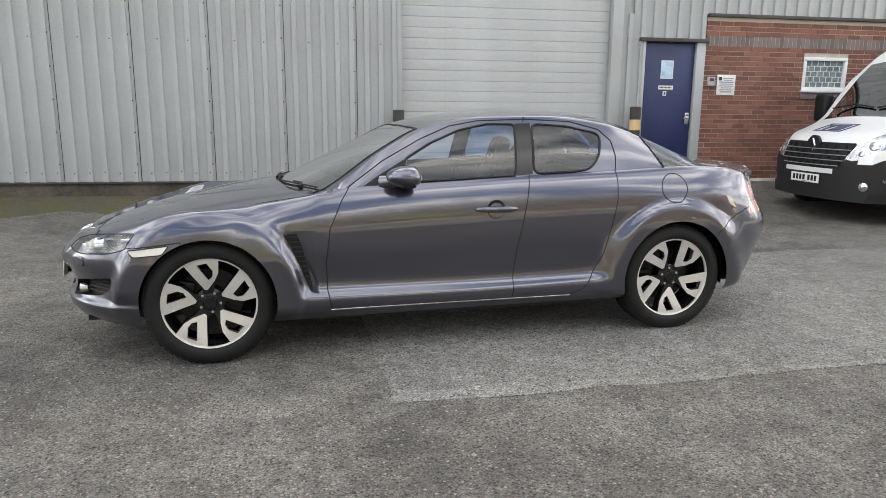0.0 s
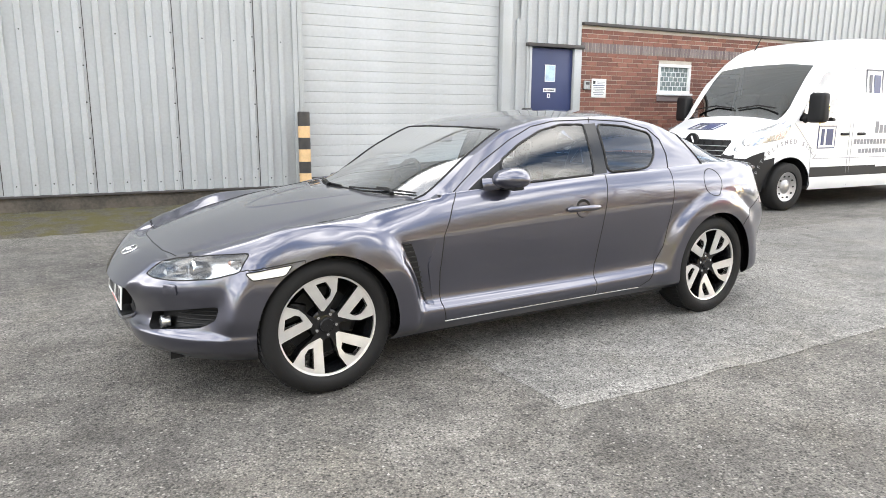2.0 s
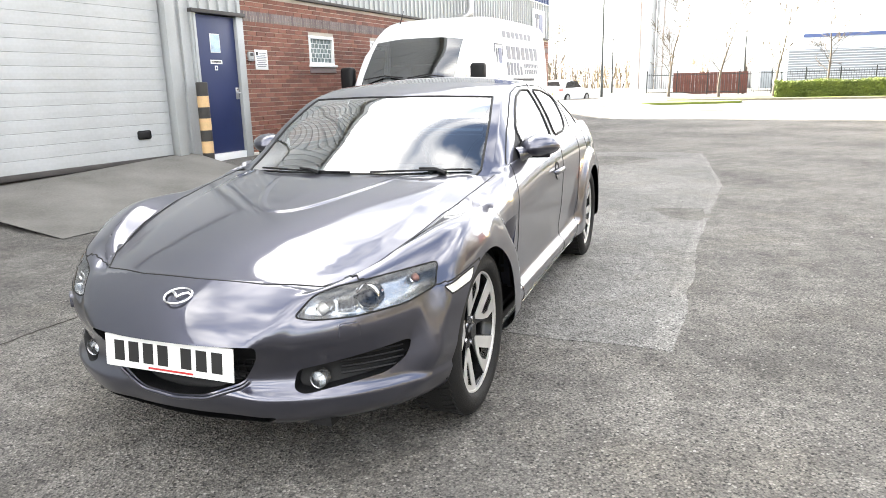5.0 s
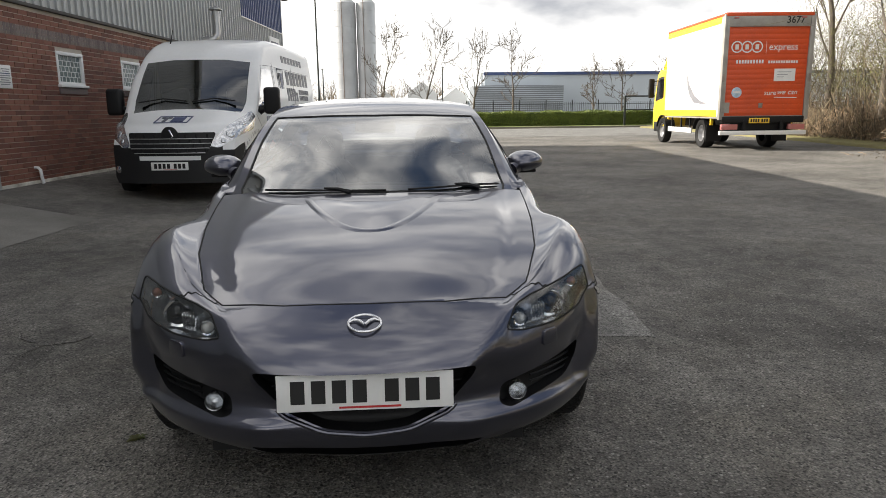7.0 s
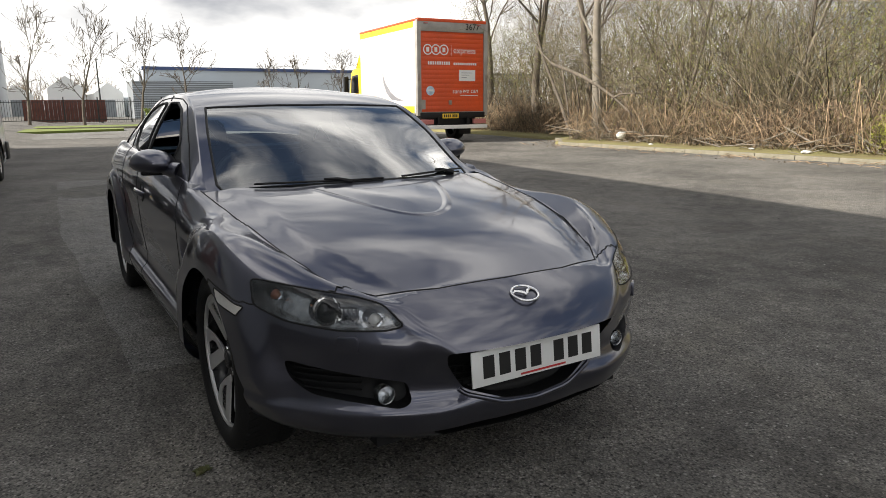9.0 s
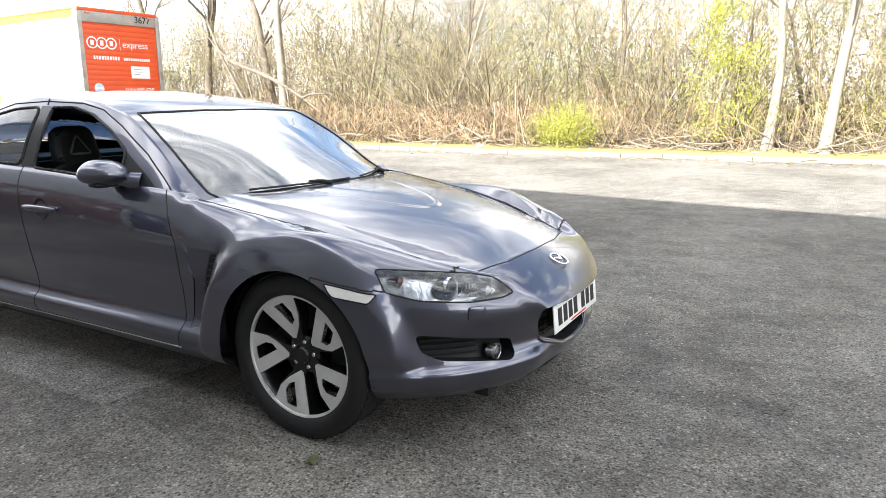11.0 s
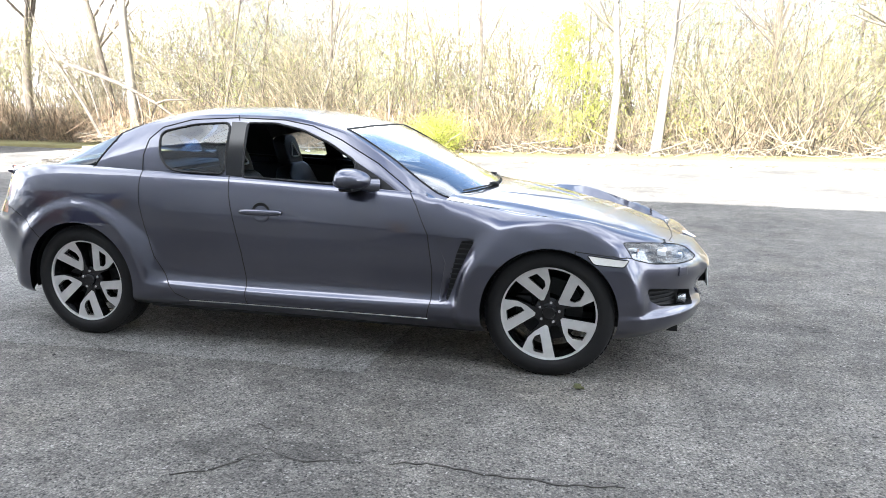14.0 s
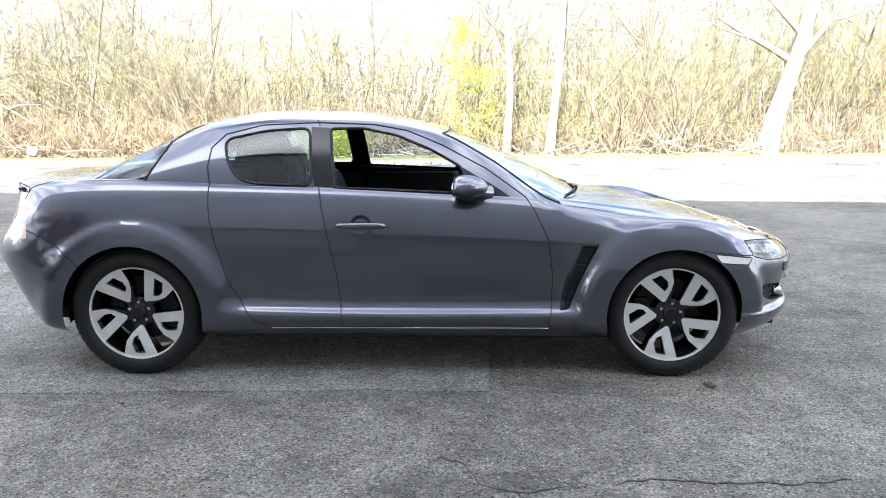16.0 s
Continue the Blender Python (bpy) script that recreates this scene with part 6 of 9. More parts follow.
for sd in (1, -1):
    lamp = panel_obs[("headlamp", sd)]
    for y, z, r, name in ((0.612, 0.622, 0.044, "projector"), (0.498, 0.600, 0.024, "side_light"), (0.722, 0.658, 0.018, "indicator")):
        p, n = nose_at(sd * y, z)
        m = Matrix.Translation(p + Vector((0.042, -sd * 0.008, -0.004))) @ Matrix.Rotation(radians(-90), 4, "Y")
        bm = bmesh.new()
        lathe(bm, [(r * 0.72, 0.0), (r * 0.80, 0.010), (r, 0.012), (r * 1.04, 0.004), (r * 1.04, -0.03)], 28, axis="Z")
        ring = part(name, bm, M_CHROME, lamp, smooth=40, m=m)
        bm = bmesh.new()
        lathe(bm, [(0.0005, 0.022)] + [(r * 0.72 * math.sin(a), -0.004 + 0.026 * math.cos(a)) for a in (0.3, 0.6, 0.9, 1.2, 1.5)], 24, axis="Z")
        part("bulb_lens", bm, M_LAMPAMBER if name == "indicator" else M_GLOSSBLACK if name == "projector" else M_MARKER, ring, smooth=60)
    for k in range(5):
        y = 0.535 + 0.010 * k
        p, n = nose_at(sd * y, 0.604)
        part("reflector_rib", boxed(0.03, 0.06, -0.003, 0.003, -0.024, 0.028, 0.002), M_CHROME, lamp, m=Matrix.Translation(p))
    # fog lamp in its duct
    p, n = nose_at(sd * 0.478, 0.366)
    duct = panel_obs[("duct", sd)]
    fog = bmesh.new()
    m = Matrix.Translation((p.x + 0.012, sd * 0.478, 0.366)) @ Matrix.Rotation(radians(-90), 4, "Y")
    lathe(fog, [(0.0005, -0.03), (0.014, -0.026), (0.022, -0.012), (0.027, 0.006), (0.029, 0.008), (0.030, 0.004), (0.027, -0.03)], 28, axis="Z")
    fl = part("fog_lamp", fog, M_BUCKET, car, "round chrome fog lamp", smooth=50, m=m)
    bm = bmesh.new()
    lathe(bm, [(0.0005, 0.016), (0.016, 0.012), (0.027, 0.006)], 28, axis="Z")
    part("fog_lens", bm, M_LENS, fl, smooth=60)
    for k in range(4):
        z = 0.372 + 0.020 * k
        bm = bmesh.new()
        ys = [lerp(0.53, 0.69, i / 6) for i in range(7)]
        tube(bm, [(nose_at(sd * y, z)[0].x + 0.035, sd * y, z + 0.06 * (y - 0.53) * 0.5) for y in ys], 0.004, 5)
        part("duct_slat", bm, M_BLACK, duct)
    # headlamp washer flap
    p, n = nose_at(sd * 0.585, 0.535)
    bm = bmesh.new()
    prism(bm, rounded([(-0.036, -0.024), (0.036, -0.024), (0.032, 0.026), (-0.032, 0.026)], 0.012), -0.01, 0.006, "Z", bevel=0.002)
    part("washer_flap", bm, M_PAINT, car, m=facing(p, n))
    # door handle in its dish
    p, n = side_at(0.20, 0.778, sd)
    door = panel_obs[("front_door", sd)]
    # black disc with a grey lower half: the hollow's shading put into colour
    bm = bmesh.new()
    lathe(bm, [(0.0005, -0.004), (0.03, -0.002), (0.046, 0.0015), (0.052, 0.003), (0.054, 0.0)], 30, axis="Z")
    part("handle_dish", bm, M_BLACK, door, smooth=60, m=facing(p, n))
    bm = bmesh.new()
    lathe(bm, [(0.030, 0.0035), (0.046, 0.0055), (0.053, 0.0035)], 30, axis="Z")
    bmesh.ops.delete(bm, geom=[v for v in bm.verts if v.co.y > 0.002], context="VERTS")
    part("dish_rim", bm, M_PAINT, door, smooth=60, m=facing(p, n))
    bm = bmesh.new()
    prof = [(-0.118, 0.006, 0.008), (-0.108, 0.020, 0.013), (-0.07, 0.030, 0.0155), (0, 0.034, 0.016), (0.07, 0.030, 0.0155), (0.108, 0.020, 0.013), (0.118, 0.006, 0.008)]
    tube(bm, [(x, 0, z) for x, z, r in prof], 0.01, 12, radii=[r for x, z, r in prof])
    for v in bm.verts:
        v.co.z = (v.co.z - 0.02) * 0.7 + 0.018
    part("handle", bm, M_PAINT, door, "grey bar handle", smooth=60, m=facing(p, n))
    # door mirror
    mir = bmesh.new()
    bmesh.ops.create_uvsphere(mir, u_segments=28, v_segments=18, radius=1.0)
    for v in mir.verts:
        x, y, z = v.co
        x = x * 0.115 if x < 0 else min(x * 0.075, 0.045)
        zz = z * (0.062 if z > 0 else 0.054)
        yy = y * 0.106
        v.co = Vector((x * (1 - 0.15 * (y * sd)), yy, zz - 0.012 * abs(y) ** 3 + 0.01 * (y * sd > 0) * abs(y)))
    mm = Matrix.Translation((-0.305, sd * 0.812, 0.966)) @ Matrix.Rotation(radians(-10 * sd), 4, "Z")
    mo = part("door_mirror", mir, M_PAINT, car, "grey door mirror on a black stalk", smooth=180, m=mm)
    bm = bmesh.new()
    bmesh.ops.create_cone(bm, cap_ends=True, segments=28, radius1=1.0, radius2=0.96, depth=1.0)
    for v in bm.verts:
        v.co = Vector((0.0445 + 0.004 * v.co.z, 0.078 * v.co.x, 0.043 * v.co.y - 0.002))
    part("mirror_glass", bm, M_MIRROR, mo, smooth=40)
    part("mirror_base", boxed(-0.055, 0.030, -0.058, 0.058, -0.056, -0.032, 0.012), M_BLACK, mo, smooth=40)
    bm = bmesh.new()
    tube(bm, [(-0.345, sd * 0.78, 0.945), (-0.39, sd * 0.745, 0.936), (-0.43, sd * 0.715, 0.928)], 0.02, 12, radii=[0.030, 0.036, 0.042])
    part("mirror_stalk", bm, M_PAINT, car, smooth=60)
    # black mesh strip in the wing's recess
    vent = panel_obs[("wing_vent", sd)]
    bm = bmesh.new()
    rows = []
    for k in range(13):
        t = k / 12
        z = lerp(0.672, 0.372, t)
        xa = lerp(-0.962, -0.835, t ** 0.9)
        wdt = lerp(0.062, 0.034, t)
        row = []
        for x in (xa, xa + wdt):
            p, n = side_at(x, z, sd)
            row.append(p - n * 0.027)
        rows.append([bm.verts.new(p) for p in row] + [bm.verts.new(p - Vector((0, sd * 0.02, 0))) for p in row])
    for a, b in zip(rows, rows[1:]):
        for q in ((0, 1), (1, 3), (3, 2), (2, 0)):
            bm.faces.new((a[q[0]], b[q[0]], b[q[1]], a[q[1]]))
    bm.faces.new(rows[0])
    bm.faces.new(rows[-1])
    bmesh.ops.recalc_face_normals(bm, faces=bm.faces)
    strip = part("vent_mesh", bm, M_BLACK, vent, "black mesh strip of the wing vent", smooth=30)
    for k in range(11):
        t = (k + 0.5) / 11
        z = lerp(0.672, 0.372, t)
        xa = lerp(-0.962, -0.835, t ** 0.9)
        p, n = side_at(xa + lerp(0.031, 0.017, t), z, sd)
        hw = lerp(0.030, 0.016, t)
        part("slat", boxed(-hw, hw, -0.003, 0.003, -0.003, 0.003), M_TRIM, strip, smooth=0, m=Matrix.Translation(p - n * 0.026))
    # a silver tube stands in for the light reflected along the sill
    bm = bmesh.new()
    tube(bm, [side_at(lerp(-0.73, 0.66, k / 24), 0.262, sd)[0] for k in range(25)], 0.0045, 6)
    part("sill_strip", bm, M_SILVERTRIM, car, "thin silver tube standing in for a glint along the sill", smooth=60)

# cowl, wipers
def screen_z(x, y):
    yr, zr, zc = RAIL_Y(x), RAIL_Z(x), ROOF_Z(x)
    return zr + (zc - zr) * (1 - min(1, abs(y / yr)) ** 2.3)


bm = bmesh.new()
rows = []
for i in range(25):
    y = lerp(-0.60, 0.60, i / 24)
    x = -0.985 + 0.21 * (abs(y) / 0.66) ** 2.2
    zf = lerp(HOOD_C(x - 0.018), HOOD_E(x - 0.018), (abs(y) / HOOD_W(x)) ** 2.2)
    thin = 1 - 0.9 * (abs(y) / 0.66) ** 1.2
    rows.append([bm.verts.new((x + 0.012 - 0.030 * thin, y, zf + 0.006 * thin)), bm.verts.new((x + 0.012 - 0.010 * thin, y, zf + 0.012 * thin)), bm.verts.new((x + 0.012 + 0.018 * thin, y, max(screen_z(x + 0.012 + 0.018 * thin, y) + 0.004 * thin, zf + 0.010 * thin)))])
for a, b in zip(rows, rows[1:]):
    for j in range(2):
        bm.faces.new((a[j], b[j], b[j + 1], a[j + 1]))
bmesh.ops.solidify(bm, geom=bm.faces[:], thickness=0.008)
part("scuttle_panel", bm, M_BLACK, car, "black plastic scuttle below the windscreen", smooth=50)
for ya, yb, yp in ((0.50, -0.06, 0.10), (-0.16, -0.60, -0.50)):
    bm = bmesh.new()
    pts = []
    for i in range(13):
        y = lerp(ya, yb, i / 12)
        x = -0.982 + 0.21 * (abs(y) / 0.66) ** 2.2 + (0.0 if ya > 0 else 0.02 * i / 12)
        pts.append((x + 0.02, y, screen_z(x + 0.02, y) + 0.011))
    tube(bm, pts, 0.005, 6)
    arm = part("wiper", bm, M_BLACK, car, "black wiper at rest on the windscreen", smooth=50)
    bm = bmesh.new()
    mid = pts[6]
    x = -0.975 + 0.21 * (abs(yp) / 0.66) ** 2.2
    tube(bm, [(x, yp, screen_z(x, yp) + 0.012), (x + 0.012, lerp(yp, mid[1], 0.5), lerp(screen_z(x, yp) + 0.012, mid[2], 0.5) + 0.012), (mid[0], mid[1], mid[2] + 0.010)], 0.008, 6, radii=[0.012, 0.007, 0.005])
    part("wiper_arm", bm, M_BLACK, arm, smooth=50)

# the raised ridge that loops over the back of the bonnet
bm = bmesh.new()
rows = []
for i in range(41):
    t = lerp(-1.0, 1.0, i / 40)
    y = 0.30 * math.copysign(abs(t) ** 0.8, t)
    x = -1.48 + 0.50 * abs(t) ** 1.7
    e = 1e-3
    ty = 0.30 * 0.8 * max(abs(t), 0.05) ** -0.2
    tx = 0.50 * 1.7 * abs(t) ** 0.7 * (1 if t > 0 else -1)
    across = Vector((ty, -tx, 0)).normalized()
    rise = 0.006 * (1 - 0.9 * abs(t) ** 6)
    row = []
    for k in range(9):
        s = lerp(-1, 1, k / 8)
        q = Vector((x, y, 0)) + across * s * 0.024
        h = BODY_TREE.ray_cast(Vector((q.x, q.y, 2.0)), Vector((0, 0, -1)))[0]
        row.append(bm.verts.new((q.x, q.y, h.z + rise * (0.5 + 0.5 * math.cos(math.pi * s)) - 0.0006)))
    rows.append(row)
for a, b in zip(rows, rows[1:]):
    for j in range(8):
        bm.faces.new((a[j], b[j], b[j + 1], a[j + 1]))
bmesh.ops.recalc_face_normals(bm, faces=bm.faces)
part("bonnet_ridge", bm, M_PAINT, panel_obs[("bonnet", 0)], smooth=180)

# boot lip spoiler
bm = bmesh.new()
rows = []
for i in range(29):
    y = lerp(-0.64, 0.64, i / 28)
    k = abs(y) / 0.64
    x, z = 2.112 - 0.14 * k ** 2.4, 0.978 - 0.036 * k ** 3
    lip = [(-0.16, -0.012), (-0.08, 0.000), (-0.02, 0.006), (0.004, 0.005), (0.010, -0.001), (0.004, -0.008), (-0.02, -0.014), (-0.06, -0.030), (-0.16, -0.050)]
    rows.append([bm.verts.new((x + dx, y, z + dz)) for dx, dz in lip])
for a, b in zip(rows, rows[1:]):
    for j in range(9):
        bm.faces.new((a[j], b[j], b[(j + 1) % 9], a[(j + 1) % 9]))
bm.faces.new(rows[0])
bm.faces.new(rows[-1][::-1])
bmesh.ops.recalc_face_normals(bm, faces=bm.faces)
part("boot_spoiler", bm, M_PAINT, car, "low grey boot spoiler", smooth=40)
rp = Matrix.Translation((2.272, 0, 0.60)) @ Matrix((Vector((0, 1, 0)), Vector((-0.1, 0, 0.995)), Vector((0.995, 0, 0.1)))).transposed().to_4x4()
plate_with_bars("rear_number_plate", car, rp, 0.52, 0.111, M_PLATEY, (4, 3), "yellow rear number plate with dark bars")

# ---- the cabin inside ----
def seat(name, x, y, scale=1.0, tall=True):
    s = thing(name, pose(x, y, 0.26), "", "")
    for key in ("label", "category"):
        if key in s:
            del s[key]
    part("cushion", boxed(-0.48 * scale, 0.02, -0.24, 0.24, 0.05, 0.20, 0.05, segments=3), M_LEATHER, s, smooth=60)
    bm = bmesh.new()
    out = rounded([(-0.24, 0.0), (0.24, 0.0), (0.25, 0.40), (0.15, 0.60), (-0.15, 0.60), (-0.25, 0.40)], 0.09)
    prism(bm, out, 0.0, 0.13, "X", bevel=0.03)
    lean = Matrix.Translation((-0.02, 0, 0.13)) @ Matrix.Rotation(radians(17), 4, "Y")
    part("backrest", bm, M_LEATHER, s, "dark leather backrest", smooth=60, m=lean)
    if tall:
        bm = bmesh.new()
        o = [(-0.13, 0.0), (0.13, 0.0), (0.115, 0.19), (0.07, 0.225), (-0.07, 0.225), (-0.115, 0.19)]
        prism(bm, rounded(o, 0.05), 0.015, 0.105, "X", bevel=0.025)
        hr = part("headrest", bm, M_LEATHER, s, smooth=60, m=lean @ Matrix.Translation((0, 0, 0.575)))
        bm = bmesh.new()
        tri = [Vector((0.0, y_, z_)) for y_, z_ in rounded([(-0.062, 0.06), (0.062, 0.06), (0.0, 0.165)], 0.02)]
        tube(bm, [(0.012, v.y, v.z) for v in tri] + [(0.012, tri[0].y, tri[0].z)], 0.006, 6)
        part("headrest_ring", bm, M_SILVERTRIM, hr, "triangular silver ring", smooth=60)
    s.parent = car
    return s


for y in (0.36, -0.36):
    seat("front_seat", 0.36, y)
    seat("rear_seat", 1.10, y * 0.98, 0.8, False)
bm = bmesh.new()
prism(bm, rounded([(-0.88, 0.50), (-0.87, 0.79), (-0.74, 0.855), (-0.55, 0.880), (-0.48, 0.82), (-0.56, 0.55)], 0.05), -0.66, 0.66, "Y", bevel=0.01)
prism(bm, rounded([(-0.97, 0.82), (-0.60, 0.82), (-0.60, 0.897), (-0.80, 0.900), (-0.97, 0.868)], 0.02), -0.42, 0.42, "Y", bevel=0.008)
dash = part("dashboard", bm, M_TRIM, car, "dark moulded dashboard", smooth=60)
part("instrument_hood", boxed(-0.66, -0.50, 0.20, 0.52, 0.88, 0.955, 0.03, segments=3), M_TRIM, dash, smooth=60)
part("centre_console", boxed(-0.62, 0.55, -0.11, 0.11, 0.24, 0.56, 0.03), M_TRIM, car, smooth=50)
wheel_m = Matrix.Translation((-0.34, 0.36, 0.83)) @ Matrix.Rotation(radians(-66), 4, "Y")
bm = bmesh.new()
tube(bm, [(0.182 * math.cos(a), 0.182 * math.sin(a), 0) for a in (2 * math.pi * k / 36 for k in range(37))], 0.016, 10, False)
sw = part("steering_wheel", bm, M_LEATHER, car, "three-spoke leather steering wheel", smooth=60, m=wheel_m)
part("wheel_boss", boxed(-0.055, 0.055, -0.06, 0.06, -0.03, 0.015, 0.02), M_TRIM, sw, smooth=50)
for a in (0, 120, 240):
    part("wheel_spoke", boxed(0.04, 0.175, -0.016, 0.016, -0.012, 0.004, 0.005), M_TRIM, sw, m=Matrix.Rotation(radians(a + 180), 4, "Z"))
bm = bmesh.new()
tube(bm, [(-0.36, 0.36, 0.82), (-0.60, 0.36, 0.72)], 0.035, 10)
part("steering_column", bm, M_TRIM, car)
part("cabin_floor", boxed(-0.9, 1.2, -0.74, 0.74, 0.235, 0.26), M_TRIM, car, smooth=0)
part("parcel_shelf", boxed(1.15, 1.62, -0.62, 0.62, 0.90, 0.945, 0.01), M_TRIM, car)
part("rear_bulkhead", boxed(1.12, 1.17, -0.70, 0.70, 0.26, 0.92, 0.01), M_TRIM, car)
part("scuttle_bulkhead", boxed(-0.84, -0.80, -0.64, 0.64, 0.26, 0.83), M_TRIM, car)
for sd in (1, -1):
    for x0, x1, nm in ((-0.52, 0.34, "door_card"), (0.38, 1.12, "rear_door_card")):
        bm = boxed(x0, x1, 0.665, 0.722, 0.27, 0.912, 0.015)
        box(bm, x0 + 0.1, x1 - 0.1, 0.62, 0.68, 0.58, 0.66, 0.02)
        if sd < 0:
            bmesh.ops.transform(bm, matrix=Matrix.Diagonal((1, -1, 1, 1)), verts=bm.verts)
            bmesh.ops.reverse_faces(bm, faces=bm.faces)
        part(nm, bm, M_TRIM, car, smooth=50)
bm = boxed(-0.015, 0.02, -0.11, 0.11, -0.035, 0.035, 0.015)
part("interior_mirror", bm, M_BLACK, car, m=Matrix.Translation((-0.26, 0.0, 1.165)))


# ---- the white panel van ----
M_VANWHITE = material("white_van_paint", (0.81, 0.815, 0.82), 0.28, var=0.04, scale=1.0, fine=20, bump=0.01, Coat_Weight=0.6, Coat_Roughness=0.08)
M_VANGLASS = glass("van_glass", (0.30, 0.36, 0.38), 4.2)
M_VANGREY = material("grey_moulding", (0.009, 0.009, 0.010), 0.6, var=0.15, bump=0.1)
M_HUBCAP = material("silver_hubcap", (0.42, 0.42, 0.43), 0.4, 0.7, var=0.15, bump=0.05)
V_TOP = curve([(0.0, 0.98), (0.12, 1.06), (0.45, 1.16), (0.80, 1.30), (1.10, 1.62), (1.42, 1.98), (1.62, 2.17), (1.95, 2.36), (2.4, 2.45), (3.5, 2.475), (5.35, 2.45), (5.53, 2.40)])
V_W = curve([(0.0, 0.86), (0.2, 0.93), (0.6, 0.985), (1.2, 1.025), (2.0, 1.035), (5.35, 1.035), (5.53, 1.01)])


def van_section(x):
    """Half of the van's outline across, from sill to roof middle."""
    top, w = V_TOP(x), V_W(x)
    low = 0.28
    pts = []
    zs = [low, 0.36, 0.55, 0.75, 0.95, 1.15, 1.4, 1.7, 1.95, 2.15]
    edge = 0.16 if top > 1.9 else 0.10
    for z in zs:
        z = low + (top - edge - low) * (z - low) / (2.15 - low)
        lean = max(0.0, z - 1.15) / 1.3
        pts.append((w - 0.15 * lean ** 1.5 - (0.03 if z < 0.34 else 0), z))
    yw = pts[-1][0]
    for k in range(1, 6):
        a = k / 5 * math.pi / 2
        pts.append((yw - edge * (1 - math.cos(a)) * 1.0, top - edge + (edge - 0.02) * math.sin(a)))
    ye = pts[-1][0]
    for k in range(1, 6):
        y = ye * (1 - k / 5)
        pts.append((y, top - 0.02 * (y / ye) ** 2))
    return pts


def make_van():
    van = thing("panel_van", pose(5.74, 3.03, 0.0, 0, 0, -4.5), "white long-wheelbase panel van with dark bumper and company lettering", "van")
    bm = bmesh.new()
    xs = [0.0, 0.03, 0.08, 0.15, 0.25, 0.35, 0.45, 0.55, 0.65, 0.75, 0.82, 0.9, 1.0, 1.1, 1.2, 1.3, 1.4, 1.5, 1.6, 1.7, 1.85, 2.0, 2.2, 2.5] + [2.5 + 0.29 * k for k in range(1, 11)] + [5.49, 5.53]
    grid = []
    for x in xs:
        row = []
        for y, z in van_section(x):
            bow = 0.22 * (abs(y) / 0.9) ** 2.6 * max(0.0, 1 - x / 1.3)
            lean = 0.10 * sstep(0.75, 1.0, z) * max(0.0, 1 - x / 0.3)
            row.append(Vector((x + bow + lean, y, z)))
        grid.append(row)
    for side in (1, -1):
        vs = [[bm.verts.new((p.x, p.y * side, p.z)) for p in row] for row in grid]
        for a, b in zip(vs, vs[1:]):
            for j in range(len(a) - 1):
                bm.faces.new((a[j], a[j + 1], b[j + 1], b[j]))
        for end in (0, -1):
            row = grid[end]
            for j in range(len(row) - 1):
                cols = []
                for p in (row[j], row[j + 1]):
                    line = []
                    for k in range(7):
                        y = p.y * k / 6
                        bow = 0.22 * (abs(y) / 0.9) ** 2.6 - 0.22 * (abs(p.y) / 0.9) ** 2.6 if end == 0 else 0
                        line.append(bm.verts.new((p.x + bow, y * side, p.z)))
                    cols.append(line)
                for k in range(6):
                    bm.faces.new((cols[0][k], cols[0][k + 1], cols[1][k + 1], cols[1][k]))
    bmesh.ops.remove_doubles(bm, verts=bm.verts, dist=0.001)
    bmesh.ops.dissolve_degenerate(bm, edges=bm.edges, dist=0.0005)
    bmesh.ops.recalc_face_normals(bm, faces=bm.faces)
    side_win = rounded([(0.98, 1.24), (1.20, 1.56), (1.45, 1.86), (1.54, 1.92), (2.02, 1.92), (2.02, 1.32), (1.85, 1.24)], 0.06)
    screen = rounded([(0.82, 1.26), (0.82, -1.26), (1.0, 1.9)], 0.02)
    bump_line = [(0.0, 0.72), (0.45, 0.72), (0.70, 0.92), (0.86, 0.80)]
    arch_f, arch_r = arc(0.90, 0.33, 0.42, -20, 200, 24), arc(4.56, 0.33, 0.40, -20, 200, 24)
    strip = [(1.30, 0.60), (1.30, 0.46), (5.7, 0.46), (5.7, 0.60)]
    sidef = lambda c, f: abs(c.y) > 0.72 and abs(f.normal.y) > 0.35
    for poly in (side_win, arch_f, arch_r, strip):
        cut(bm, poly, "y", sidef)
    cut(bm, [(1.0, 0.60), (-1.0, 0.60)], "x", lambda c, f: c.x < 0.95, False)
    head = rounded([(0.66, 0.76), (0.985, 0.98), (1.0, 1.20), (0.93, 1.28), (0.70, 1.02), (0.56, 0.80)], 0.05)
    for poly in (head, mirror_y(head)):
        cut(bm, poly, "x", lambda c, f: c.x < 1.0 and c.z > 0.6)
    grille_o = rounded([(-0.62, 0.98), (0.62, 0.98), (0.55, 0.74), (0.45, 0.66), (-0.45, 0.66), (-0.55, 0.74)], 0.04)
    cut(bm, grille_o, "x", lambda c, f: c.x < 0.5 and f.normal.x < -0.2)
    ws = [(0.80, 0.80), (1.00, 0.84), (1.47, 0.80), (1.50, 0.4), (1.50, 0.0)]
    ws_low = [(0.80, 0.80), (0.80, 0.0)]
    for poly in (ws, mirror2(ws), ws_low, mirror2(ws_low)):
        cut(bm, poly, "z", lambda c, f: 0.5 < c.x < 1.8 and f.normal.z > 0.2 and c.z > 1.1, False)
    groups = {}
    bm.normal_update()
